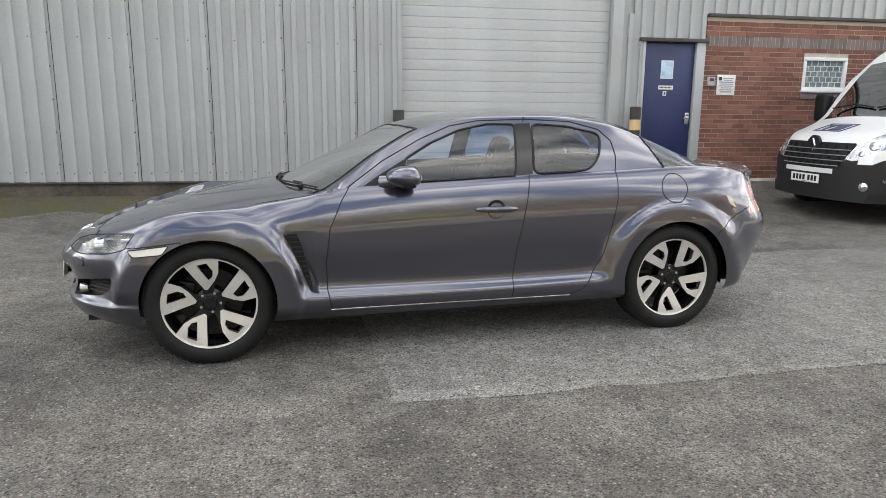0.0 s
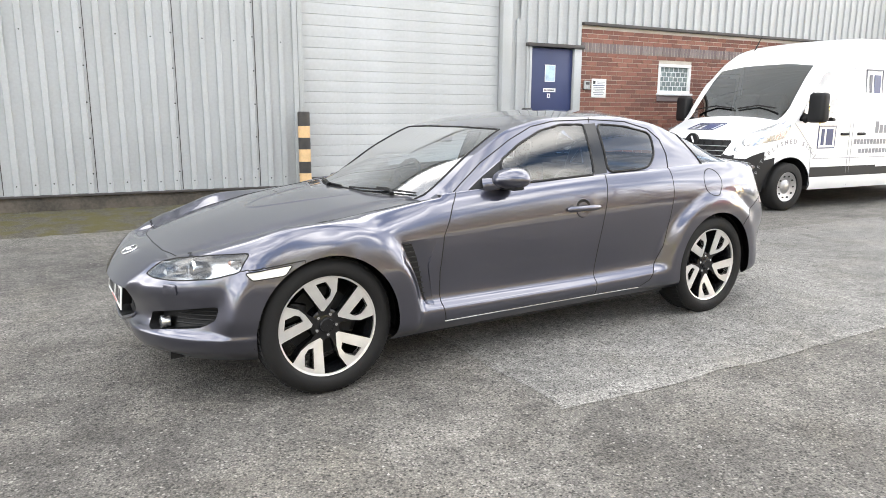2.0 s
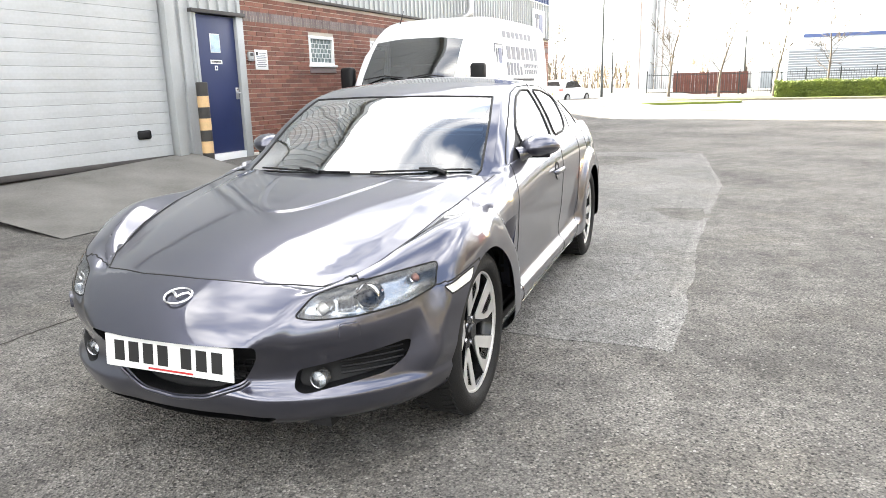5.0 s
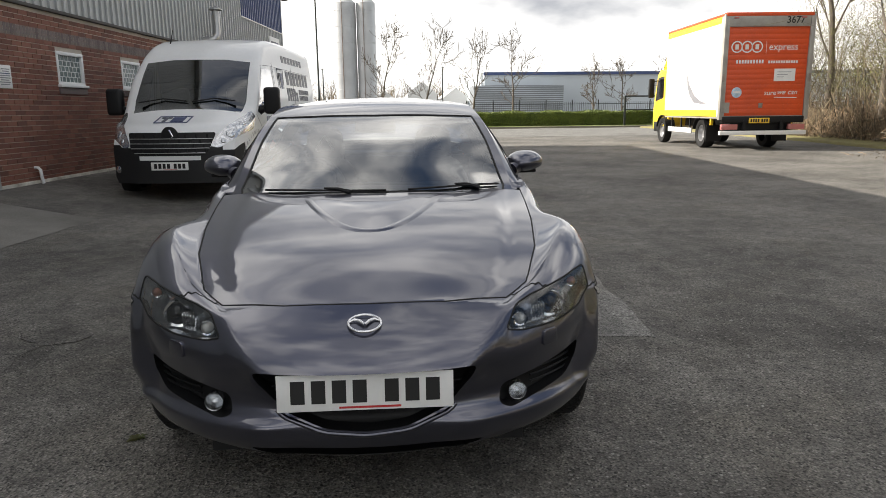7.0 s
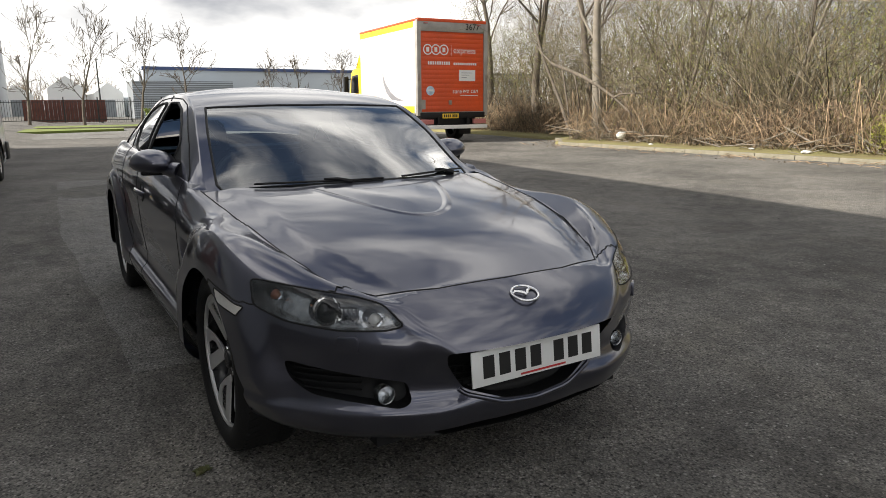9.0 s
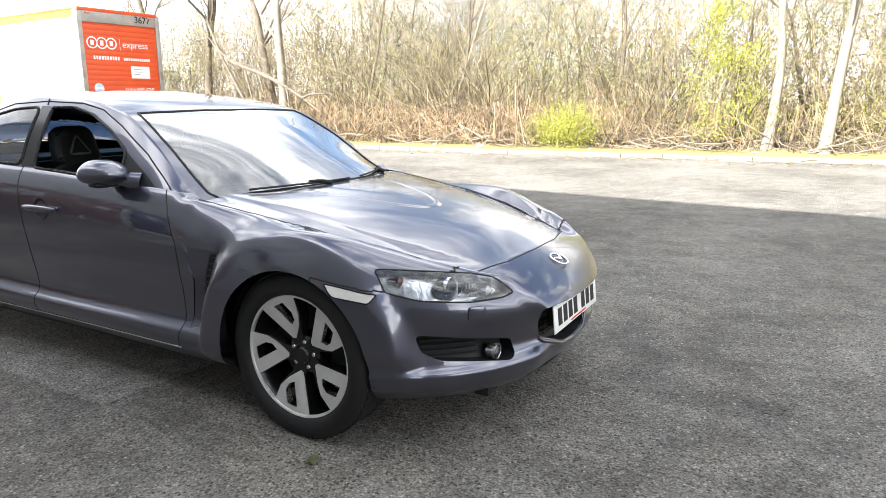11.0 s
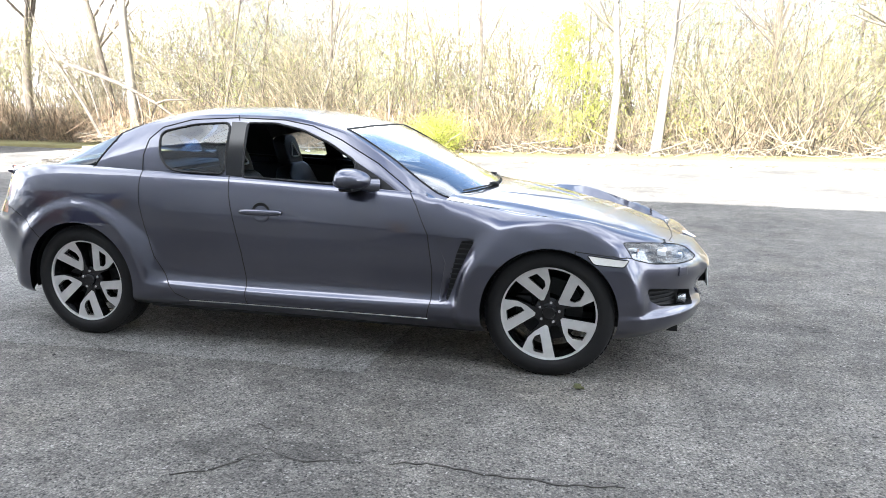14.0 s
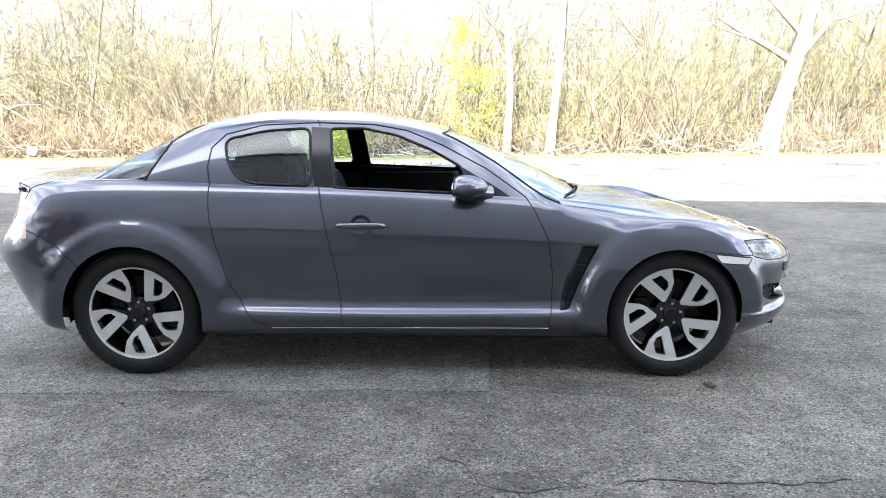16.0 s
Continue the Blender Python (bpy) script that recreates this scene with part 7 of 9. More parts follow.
    for f in bm.faces:
        c, n = f.calc_center_median(), f.normal
        yz, xz = (abs(c.y), c.z), (c.x, c.z)
        bow = 0.22 * (abs(c.y) / 0.9) ** 2.6 * max(0.0, 1 - c.x / 1.3)
        k = "body"
        if abs(c.y) > 0.7 and (inside(xz, arch_f) or inside(xz, arch_r)):
            k = None
        elif c.x < 1.0 and c.z > 0.6 and inside(yz, head):
            k = "headlamp"
        elif c.x < 0.5 and n.x < -0.2 and inside((c.y, c.z), grille_o):
            k = "grille"
        elif c.x < 0.86 and c.z < 0.60 or (c.x < 0.62 and c.z < 0.78 and abs(c.y) > 0.42):
            k = "bumper"
        elif abs(c.y) > 0.7 and abs(n.y) > 0.35 and inside(xz, side_win):
            k = "side_window"
        elif abs(c.y) > 0.7 and abs(n.y) > 0.35 and inside(xz, strip):
            k = "side_moulding"
        elif n.z > 0.2 and 1.1 < c.z and c.x > 0.80 and inside((c.x, abs(c.y)), ws + [(0.80, -0.01)]):
            k = "windscreen"
        if k:
            groups.setdefault((k, (1 if c.y > 0 else -1) if k in ("headlamp", "side_window", "side_moulding") else 0), []).append(f)
    norm = {v.index: v.normal.copy() for v in bm.verts}
    looks = {"body": M_VANWHITE, "bumper": M_VANGREY, "grille": M_BLACK, "side_window": M_VANGLASS, "side_moulding": M_VANGREY, "windscreen": M_VANGLASS, "headlamp": M_BUCKET}
    obs = {}
    for (k, sd), faces in groups.items():
        idx, co, polys, nor = {}, [], [], []
        for f in faces:
            for v in f.verts:
                if v.index not in idx:
                    idx[v.index] = len(co)
                    co.append(v.co.copy())
                    nor.append(norm[v.index])
            polys.append([idx[v.index] for v in f.verts])
        me = bpy.data.meshes.new(k)
        me.from_pydata(co, [], polys)
        me.materials.append(looks[k])
        me.shade_smooth()
        me.set_sharp_from_angle(angle=radians(40))
        ob = new(k, me)
        ob.parent = van
        if looks[k] is M_VANGLASS:
            ob.visible_shadow = False
        obs[(k, sd)] = ob
    obs[("body", 0)]["label"] = "white van body"
    tree = BVHTree.FromBMesh(bm)
    bm.free()

    def front(y, z):
        p, n, _, _ = tree.ray_cast(Vector((-2, y, z)), Vector((1, 0, 0)))
        return p, (n if n.x < 0 else -n)

    # grille bars with bright edges, emblem
    gr = obs[("grille", 0)]
    for k in range(4):
        z = 0.70 + 0.065 * k
        half = curve([(0.66, 0.44), (0.74, 0.54), (0.98, 0.60)])(z)
        b2 = bmesh.new()
        pts = []
        for i in range(13):
            y = lerp(-half, half, i / 12)
            p, n = front(y, z)
            pts.append(p + Vector((-0.008, 0, 0)))
        tube(b2, pts, 0.0065, 6)
        part("grille_bar", b2, M_SILVERTRIM if k in (0, 1, 2, 3) else M_BLACK, gr, smooth=50)
        for i in range(8):
            y = lerp(-half, half, (i + (0.5 if k % 2 else 0.0)) / 8)
            p, n = front(y, z + 0.03)
            part("grille_post", boxed(-0.012, 0.0, -0.012, 0.012, -0.028, 0.03), M_BLACK, gr, smooth=0, m=Matrix.Translation(p))
    p, n = front(0, 0.93)
    b2 = bmesh.new()
    prism(b2, rounded([(-0.10, -0.17), (0.10, -0.17), (0.12, 0.05), (0.05, 0.13), (-0.05, 0.13), (-0.12, 0.05)], 0.04), -0.02, 0.022, "Z", bevel=0.005)
    part("emblem_panel", b2, M_BLACK, gr, m=facing(p, Vector((-1, 0, 0.08))))
    b2 = bmesh.new()
    tube(b2, [(0, 0.085, 0.03), (0.05, 0, 0.03), (0, -0.085, 0.03), (-0.05, 0, 0.03), (0, 0.085, 0.03)], 0.013, 4, False)
    part("emblem", b2, M_CHROME, gr, "plain chrome lozenge", smooth=0, m=facing(p, Vector((-1, 0, 0.08))))
    p, n = front(0, 0.52)
    pm = Matrix.Translation(p + Vector((-0.004, 0, 0))) @ Matrix((Vector((0, -1, 0)), Vector((0, 0, 1)), Vector((-1, 0, 0)))).transposed().to_4x4()
    plate_with_bars("number_plate", van, pm, 0.52, 0.111, M_PLATE, (4, 3), "white front number plate with dark bars")
    for sd in (1, -1):
        p, n = front(sd * 0.80, 0.47)
        b2 = bmesh.new()
        lathe(b2, [(0.0005, 0.01), (0.04, 0.008), (0.052, 0.0)], 20, axis="Z")
        part("fog_lamp", b2, M_CHROME, van, m=facing(p, n))
        lamp = obs[("headlamp", sd)]
        for y, z, r in ((0.80, 0.95, 0.065), (0.90, 1.10, 0.05), (0.72, 0.86, 0.04)):
            p, n = front(sd * y, z)
            b2 = bmesh.new()
            lathe(b2, [(0.0005, 0.012), (r * 0.6, 0.010), (r * 0.85, 0.004), (r, -0.004)], 20, axis="Z")
            part("reflector", b2, M_BUCKET, lamp, smooth=60, m=facing(p, n))
        # big black door mirrors
        b2 = boxed(-0.10, 0.06, -0.12, 0.12, -0.20, 0.20, 0.05, segments=3)
        mo = part("door_mirror", b2, M_BLACK, van, "large black door mirror", smooth=50, m=Matrix.Translation((1.13, sd * 1.20, 1.42)))
        part("mirror_glass", boxed(0.058, 0.066, -0.095, 0.095, -0.17, 0.17, 0.02), M_MIRROR, mo)
        b2 = bmesh.new()
        tube(b2, [(1.13, sd * 1.10, 1.32), (1.12, sd * 0.97, 1.26)], 0.06, 8, radii=[0.045, 0.07])
        part("mirror_arm", b2, M_BLACK, van, smooth=50)
        for x in (0.90, 4.56):
            wh = thing("wheel", pose(x, sd * 0.90, 0.335, 0, 0, 0 if sd > 0 else 180), "", "")
            wh.parent = van
            b2 = bmesh.new()
            lathe(b2, [(0.20, -0.11), (0.30, -0.115), (0.33, -0.09), (0.337, 0.0), (0.33, 0.085), (0.30, 0.11), (0.215, 0.105), (0.205, 0.09)], 40)
            part("tyre", b2, M_RUBBER, wh, smooth=50)
            b2 = bmesh.new()
            lathe(b2, [(0.0005, 0.085), (0.05, 0.085), (0.065, 0.075), (0.10, 0.06), (0.15, 0.075), (0.20, 0.092), (0.21, 0.085)], 40)
            part("hubcap", b2, M_HUBCAP, wh, smooth=40)
            for k in range(10):
                a = 2 * math.pi * k / 10
                part("hub_hole", boxed(-0.018, 0.018, 0.0, 0.004, -0.012, 0.012, 0.004), M_BLACK, wh, m=Matrix.Translation((0.152 * math.cos(a), 0.078, 0.152 * math.sin(a))))
            b2 = bmesh.new()
            lathe(b2, [(0.02, 0.45), (0.40, 0.45), (0.425, 0.5), (0.425, 0.98)], 30, m=Matrix.Translation((x, 0, 0.335)))
            bmesh.ops.delete(b2, geom=[v for v in b2.verts if v.co.z < 0.25], context="VERTS")
            if sd < 0:
                bmesh.ops.transform(b2, matrix=Matrix.Diagonal((1, -1, 1, 1)), verts=b2.verts)
            part("wheel_housing", b2, M_BLACK, van, smooth=50)
    # seams, handles and rails on the sides
    for sd in (1, -1):
        def sx(x, z):
            p, n, _, _ = tree.ray_cast(Vector((x, 3 * sd, z)), Vector((0, -sd, 0)))
            return p
        for pts in ([(0.92, 1.22), (1.28, 1.22 - 0.35), (1.30, 0.32)], [(1.02, 1.30), (1.50, 1.97), (2.08, 1.99), (2.10, 0.32)], [(2.16, 2.05), (2.16, 0.32)], [(3.55, 2.05), (3.55, 0.32)], [(2.12, 1.985), (5.45, 1.97)], [(1.32, 0.72), (5.45, 0.72)]):
            fine = []
            for (x0, z0), (x1, z1) in zip(pts, pts[1:]):
                fine += [(lerp(x0, x1, k / 8), lerp(z0, z1, k / 8)) for k in range(8)]
            fine.append(pts[-1])
            b2 = bmesh.new()
            ok = [sx(x, z) for x, z in fine]
            tube(b2, [q for q in ok if q], 0.004, 4)
            part("panel_seam", b2, M_GREYINK, van, smooth=0)
        for x, z in ((1.98, 1.06), (2.36, 1.06)):
            q = sx(x, z)
            part("handle", boxed(-0.09, 0.09, -0.02, 0.02, -0.02, 0.02, 0.012), M_BLACK, van, m=Matrix.Translation(q))
        q = sx(3.9, 1.36)
        part("slide_rail", boxed(-0.62, 0.62, -0.012, 0.012, -0.022, 0.022, 0.006), M_VANGREY, van, m=Matrix.Translation(q))
        part("rear_corner", boxed(-0.16, 0.14, -0.06, 0.02, -0.30, 0.02, 0.03), M_VANGREY, van, m=Matrix.Translation((5.42, sd * 1.01, 0.62)))
    # lettering on the side that faces the yard, as plain bars in the letters' places
    def row(x0, x1, z0, z1, pattern, mat, name="lettering_bar"):
        x0, x1 = 2.2 + (x0 - 2.2) * 0.86, 2.2 + (x1 - 2.2) * 0.86
        total = len(pattern)
        pitch = (x1 - x0) / total
        for i, ch in enumerate(pattern):
            if ch == " ":
                continue
            zt = z1 if ch == "X" else lerp(z0, z1, 0.72)
            q, _, _, _ = tree.ray_cast(Vector((x0 + (i + 0.5) * pitch, -3, (z0 + z1) / 2)), Vector((0, 1, 0)))
            lean = 0.115 * max(0.0, (z0 + z1) / 2 - 1.15) ** 0.5
            part(name, boxed(-pitch * 0.36, pitch * 0.36, -0.004, 0.004, z0 - (z0 + z1) / 2, zt - (z0 + z1) / 2), mat, van, smooth=0, m=Matrix.Translation(q) @ Matrix.Rotation(-lean, 4, "X"))
    row(3.15, 5.35, 1.72, 1.96, "XXXXXXX", M_SILVERBLUE)
    row(3.10, 4.15, 1.44, 1.67, "XXXXx", M_SILVERBLUE)
    row(4.25, 5.30, 1.57, 1.66, "XXXXXXXXX", M_SILVERBLUE)
    row(4.25, 5.20, 1.46, 1.55, "XXXXXXX", M_SILVERBLUE)
    row(2.75, 4.95, 1.07, 1.24, "Xxxx XXXX XXX XXXX", M_GREYINK)
    row(2.20, 4.55, 0.91, 1.01, "xxxxxxxxxxxxxxxxxxxxxxxxxx", M_GREYINK)
    row(2.35, 4.35, 0.78, 0.87, "xxxxxxxxxxxxxxxxxxxxx", M_GREYINK)
    row(3.0, 5.0, 2.10, 2.22, "XXXXXXX", M_SILVERBLUE, "roof_badge")
    for x0, x1, z0, z1, mat in ((2.42, 2.82, 1.48, 1.98, M_SILVERBLUE), (1.40, 1.78, 0.86, 1.18, M_NAVYVINYL)):
        q, _, _, _ = tree.ray_cast(Vector(((x0 + x1) / 2, -3, (z0 + z1) / 2)), Vector((0, 1, 0)))
        rot = Matrix.Translation(q) @ Matrix.Rotation(-0.06 if z1 > 1.4 else 0, 4, "X")
        hw, hh = (x1 - x0) / 2, (z1 - z0) / 2
        fr = bmesh.new()
        for a in ((-hw, hw, -hh, -hh + 0.015), (-hw, hw, hh - 0.015, hh), (-hw, -hw + 0.015, -hh, hh), (hw - 0.015, hw, -hh, hh)):
            box(fr, a[0], a[1], -0.004, 0.004, a[2], a[3])
        lg = part("logo_frame", fr, mat, van, smooth=0, m=rot)
        part("logo_shape", boxed(-hw * 0.62, -hw * 0.30, -0.004, 0.0035, -hh * 0.7, hh * 0.7), mat, lg, smooth=0)
        part("logo_shape", boxed(-hw * 0.05, hw * 0.7, -0.004, 0.0035, -hh * 0.7, hh * 0.7), M_NAVYVINYL, lg, smooth=0)
    # curved line of words over the wheel
    words = "ESTABLISHED SINCE"
    for i, ch in enumerate(words):
        if ch == " ":
            continue
        a = radians(162 - 7.6 * i)
        x, z = 0.92 + 0.60 * math.cos(a), 0.36 + 0.60 * math.sin(a)
        q, _, _, _ = tree.ray_cast(Vector((x, -3, z)), Vector((0, 1, 0)))
        if q is None:
            continue
        tm = Matrix.Translation(q + Vector((0, -0.003, 0))) @ Matrix.Rotation(radians(90), 4, "X") @ Matrix.Rotation(a - math.pi / 2, 4, "Z")
        part("letter", text_bmesh(ch, 0.085, 0.001, 0.0), M_GREYINK, van, smooth=0, m=tm)
    # square logo on the bonnet
    m4 = Matrix.Translation((0.42, 0.06, V_TOP(0.42) + 0.006)) @ Matrix.Rotation(radians(-17), 4, "Y")
    fr = bmesh.new()
    for a in ((-0.15, 0.15, -0.24, -0.225), (-0.15, 0.15, 0.225, 0.24), (-0.15, -0.135, -0.24, 0.24), (0.135, 0.15, -0.24, 0.24)):
        box(fr, a[0], a[1], a[2], a[3], -0.004, 0.004)
    lg = part("bonnet_logo", fr, M_NAVYVINYL, van, smooth=0, m=m4)
    part("logo_shape", boxed(-0.10, 0.10, -0.16, 0.02, -0.004, 0.0035), M_NAVYVINYL, lg, smooth=0)
    part("logo_shape", boxed(0.06, 0.10, 0.04, 0.19, -0.004, 0.0035), M_SILVERBLUE, lg, smooth=0)
    part("logo_shape", boxed(-0.10, 0.06, 0.09, 0.14, -0.004, 0.0035), M_SILVERBLUE, lg, smooth=0)
    # cab inside, wipers, aerial
    part("dashboard", boxed(0.85, 1.30, -0.85, 0.85, 0.9, 1.20, 0.08), M_TRIM, van)
    part("bulkhead", boxed(2.12, 2.16, -0.92, 0.92, 0.35, 2.2), M_TRIM, van, smooth=0)
    for y in (-0.5, 0.1, 0.55):
        part("cab_seat", boxed(1.75, 1.95, y - 0.22, y + 0.22, 0.7, 1.65, 0.08), M_LEATHER, van)
    part("underbody", boxed(0.4, 5.4, -0.80, 0.80, 0.26, 0.42), M_BLACK, van, smooth=0)
    for y0, y1 in ((0.75, 0.02), (-0.05, -0.70)):
        b2 = bmesh.new()
        tube(b2, [(0.90, y0, V_TOP(0.90) + 0.03 - 0.01 * abs(y0)), (0.94, (y0 + y1) / 2, V_TOP(0.94) + 0.03), (0.90, y1, V_TOP(0.90) + 0.035)], 0.011, 6)
        part("wiper", b2, M_BLACK, van, smooth=50)
    b2 = bmesh.new()
    tube(b2, [(1.95, 0.62, 2.30), (1.98, 0.62, 2.36), (2.12, 0.62, 2.58)], 0.012, 6, radii=[0.02, 0.012, 0.004])
    part("aerial", b2, M_BLACK, van, smooth=50)
    return van


make_van()

# ---- the delivery truck ----
M_ORANGE = material("orange_shutter", (0.72, 0.085, 0.015), 0.42, var=0.1, scale=1.4, fine=18, bump=0.04, tint=(0.55, 0.07, 0.02))
M_YELLOW = material("yellow_cab_paint", (0.85, 0.56, 0.03), 0.35, var=0.06, bump=0.0)
M_BOXWHITE = material("white_box_body", (0.80, 0.79, 0.76), 0.4, var=0.05, scale=0.9, bump=0.02)
M_GREYFRAME = material("grey_box_frame", (0.36, 0.34, 0.31), 0.5, 0.2, var=0.18, bump=0.06)


def make_truck():
    tk = thing("delivery_truck", pose(15.49, -10.80, 0.0, 0, 0, -3.2), "box truck with yellow cab and orange roller shutter", "truck")
    B0, B1, Z0, Z1, H = 0.0, 4.75, 0.98, 3.80, 1.245
    part("box_floor", boxed(B0, B1, -H, H, Z0 - 0.06, Z0 + 0.02), M_GREYFRAME, tk, smooth=0)
    for sd in (1, -1):
        sp = part("side_panel", boxed(B0 + 0.02, B1, sd * H - 0.02, sd * H + 0.02, Z0, Z1, 0.004), M_BOXWHITE, tk, "white box side")
        part("top_rail", boxed(B0, B1, sd * H - 0.03, sd * H + 0.03, Z1 - 0.02, Z1 + 0.05, 0.008), M_ORANGE, tk)
        part("yellow_band", boxed(B0 + 0.2, B1, sd * (H + 0.023) - 0.003, sd * (H + 0.023) + 0.003, Z0 + 0.0, Z0 + 0.20), M_YELLOW, tk, smooth=0)
        part("yellow_band", boxed(B0 + 0.2, B1, sd * (H + 0.023) - 0.003, sd * (H + 0.023) + 0.003, Z1 - 0.20, Z1 - 0.02), M_YELLOW, tk, smooth=0)
        # swoosh on the side
        bm = bmesh.new()
        pts = [(2.75, 2.35), (2.45, 1.95), (2.0, 1.62), (1.5, 1.45), (0.95, 1.36), (1.45, 1.36), (2.0, 1.40), (2.4, 1.62), (2.65, 1.95)]
        prism(bm, pts, sd * (H + 0.021), sd * (H + 0.027), "Y")
        part("swoosh", bm, M_GREYINK, tk, "dark curved stripe", smooth=0)
        part("corner_post", boxed(-0.05, 0.10, sd * (H - 0.02) - 0.09, sd * (H - 0.02) + 0.05, Z0 - 0.10, Z1 + 0.03, 0.01), M_GREYFRAME, tk)
        part("post_hinge", boxed(-0.065, -0.045, sd * H - 0.05, sd * H + 0.03, 1.95, 2.18, 0.006), M_STEEL, tk)
    part("roof_panel", boxed(B0, B1, -H, H, Z1, Z1 + 0.04, 0.01), M_BOXWHITE, tk)
    part("front_wall", boxed(B1 - 0.04, B1, -H, H, Z0, Z1), M_BOXWHITE, tk, smooth=0)
    hd = part("header", boxed(-0.05, 0.10, -H + 0.08, H - 0.08, Z1 - 0.32, Z1 - 0.02, 0.01), M_GREYFRAME, tk)
    part("header_cap", boxed(-0.06, 0.12, -H, H, Z1 - 0.03, Z1 + 0.07, 0.012), M_ORANGE, tk, "orange header")
    for y in (-H + 0.28, H - 0.28):
        part("marker_lamp", boxed(-0.07, -0.045, y - 0.07, y + 0.07, Z1 - 0.10, Z1 - 0.05, 0.008), M_LAMPRED, tk)
    sh = part("shutter", boxed(0.0, 0.02, -H + 0.06, H - 0.06, Z0 + 0.02, Z1 - 0.3), M_ORANGE, tk, "orange roller shutter")
    for k in range(18):
        z = Z0 + 0.06 + k * 0.14
        part("shutter_slat", boxed(-0.008, 0.004, -H + 0.085, H - 0.085, z, z + 0.1385, 0.0012), M_ORANGE, sh)

    def words(body, y, z, size, mat=M_SIGN, shear=0.0, bold=0.0):
        tm = Matrix.Translation((-0.011, y, z)) @ Matrix((Vector((0, -1, 0)), Vector((0, 0, 1)), Vector((-1, 0, 0)))).transposed().to_4x4()
        part("lettering", text_bmesh(body, size, 0.001, bold, shear), mat, sh, smooth=0, m=tm)

    # three rings stand for the maker's mark
    for k in range(3):
        y, z = 0.88 - 0.29 * k, 2.93
        ring = bmesh.new()
        m = Matrix.Translation((-0.010, y, z)) @ Matrix.Rotation(radians(90), 4, "Z")
        lathe(ring, [(0.13, 0.0), (0.13, 0.004), (0.165, 0.004), (0.165, 0.0)], 30, m=m)
        part("ring_mark", ring, M_SIGN, sh, smooth=0)
        part("ring_bar", boxed(-0.013, -0.008, y - 0.05, y + 0.05, z - 0.07, z + 0.07), M_SIGN, sh, smooth=0)
    part("divider", boxed(-0.012, -0.008, 0.03, 0.04, 2.76, 3.08), M_SIGN, sh, smooth=0)
    words("express", -0.46, 2.92, 0.27)
    words("sure", -0.18, 1.64, 0.20)
    words("we can", -0.66, 1.66, 0.21, shear=0.35)
    part("underline", boxed(-0.012, -0.008, -0.92, -0.26, 1.515, 1.535), M_SIGN, sh, smooth=0, m=Matrix.Rotation(radians(1.5), 4, "X"))
    for i in range(10):
        part("number_bar", boxed(-0.012, -0.008, 0.825 - 0.082 * i, 0.877 - 0.082 * i, 2.47, 2.57), M_SIGN, sh, smooth=0)
    for i in range(12):
        part("address_bar", boxed(-0.012, -0.008, -0.100 - 0.073 * i, -0.062 - 0.073 * i + 0.012, 2.47, 2.545), M_SIGN, sh, smooth=0)
    pn = part("paper_notice", boxed(-0.014, -0.008, -0.86, -0.25, 1.97, 2.32), M_SIGN, sh, "white paper notice", smooth=0)
    for r in range(3):
        part("text_bar", boxed(-0.016, -0.013, -0.74 + 0.1 * r, -0.34, 2.22 - 0.07 * r, 2.235 - 0.07 * r), M_GREYINK, pn, smooth=0)
    ds = bmesh.new()
    lathe(ds, [(0.0005, 0.006), (0.145, 0.006), (0.15, 0.0)], 28, m=Matrix.Translation((-0.008, 0.80, 1.66)) @ Matrix.Rotation(radians(90), 4, "Z"))
    dm = part("round_sticker", ds, M_NOTE, sh, "round pale blue sticker", smooth=0)
    part("sticker_band", boxed(-0.018, -0.012, 0.69, 0.91, 1.64, 1.70), M_SIGN, dm, smooth=0)
    lt = part("latch", boxed(-0.03, 0.0, 0.02, 0.14, 1.22, 1.36, 0.01), M_STEEL, sh)
    part("corner_label", boxed(-0.012, -0.008, 0.98, 1.16, 1.08, 1.38), M_GREYFRAME, sh, smooth=0)
    # fleet number
    tm = Matrix.Translation((-0.054, -0.73, Z1 - 0.15)) @ Matrix((Vector((0, -1, 0)), Vector((0, 0, 1)), Vector((-1, 0, 0)))).transposed().to_4x4()
    part("fleet_number", text_bmesh("3677", 0.26, 0.002, 0.004), M_INK, hd, smooth=0, m=tm)
    # tail lamps, bumper bar, plate
    part("tail_lift", boxed(-0.08, 0.10, -H + 0.05, H - 0.05, 0.80, 0.98, 0.015), M_BLACK, tk)
    part("under_bar", boxed(-0.14, -0.04, -H - 0.02, H + 0.02, 0.45, 0.57, 0.012), M_BOXWHITE, tk, "white under-run bar")
    for sd in (1, -1):
        part("tail_lamp", boxed(-0.12, 0.0, sd * 0.98 - 0.24, sd * 0.98 + 0.24, 0.60, 0.76, 0.02), M_LAMPRED, tk)
        part("bar_hanger", boxed(-0.10, 0.0, sd * 0.55 - 0.04, sd * 0.55 + 0.04, 0.50, 0.85), M_BLACK, tk, smooth=0)
    part("stowage", boxed(0.05, 0.5, -0.9, 0.9, 0.58, 0.95, 0.02), M_BLACK, tk)
    pm = Matrix.Translation((-0.10, 0.12, 0.86)) @ Matrix((Vector((0, -1, 0)), Vector((0, 0, 1)), Vector((-1, 0, 0)))).transposed().to_4x4()
    plate_with_bars("number_plate", tk, pm, 0.60, 0.15, M_PLATEY, (4, 3), "yellow rear number plate with dark bars")
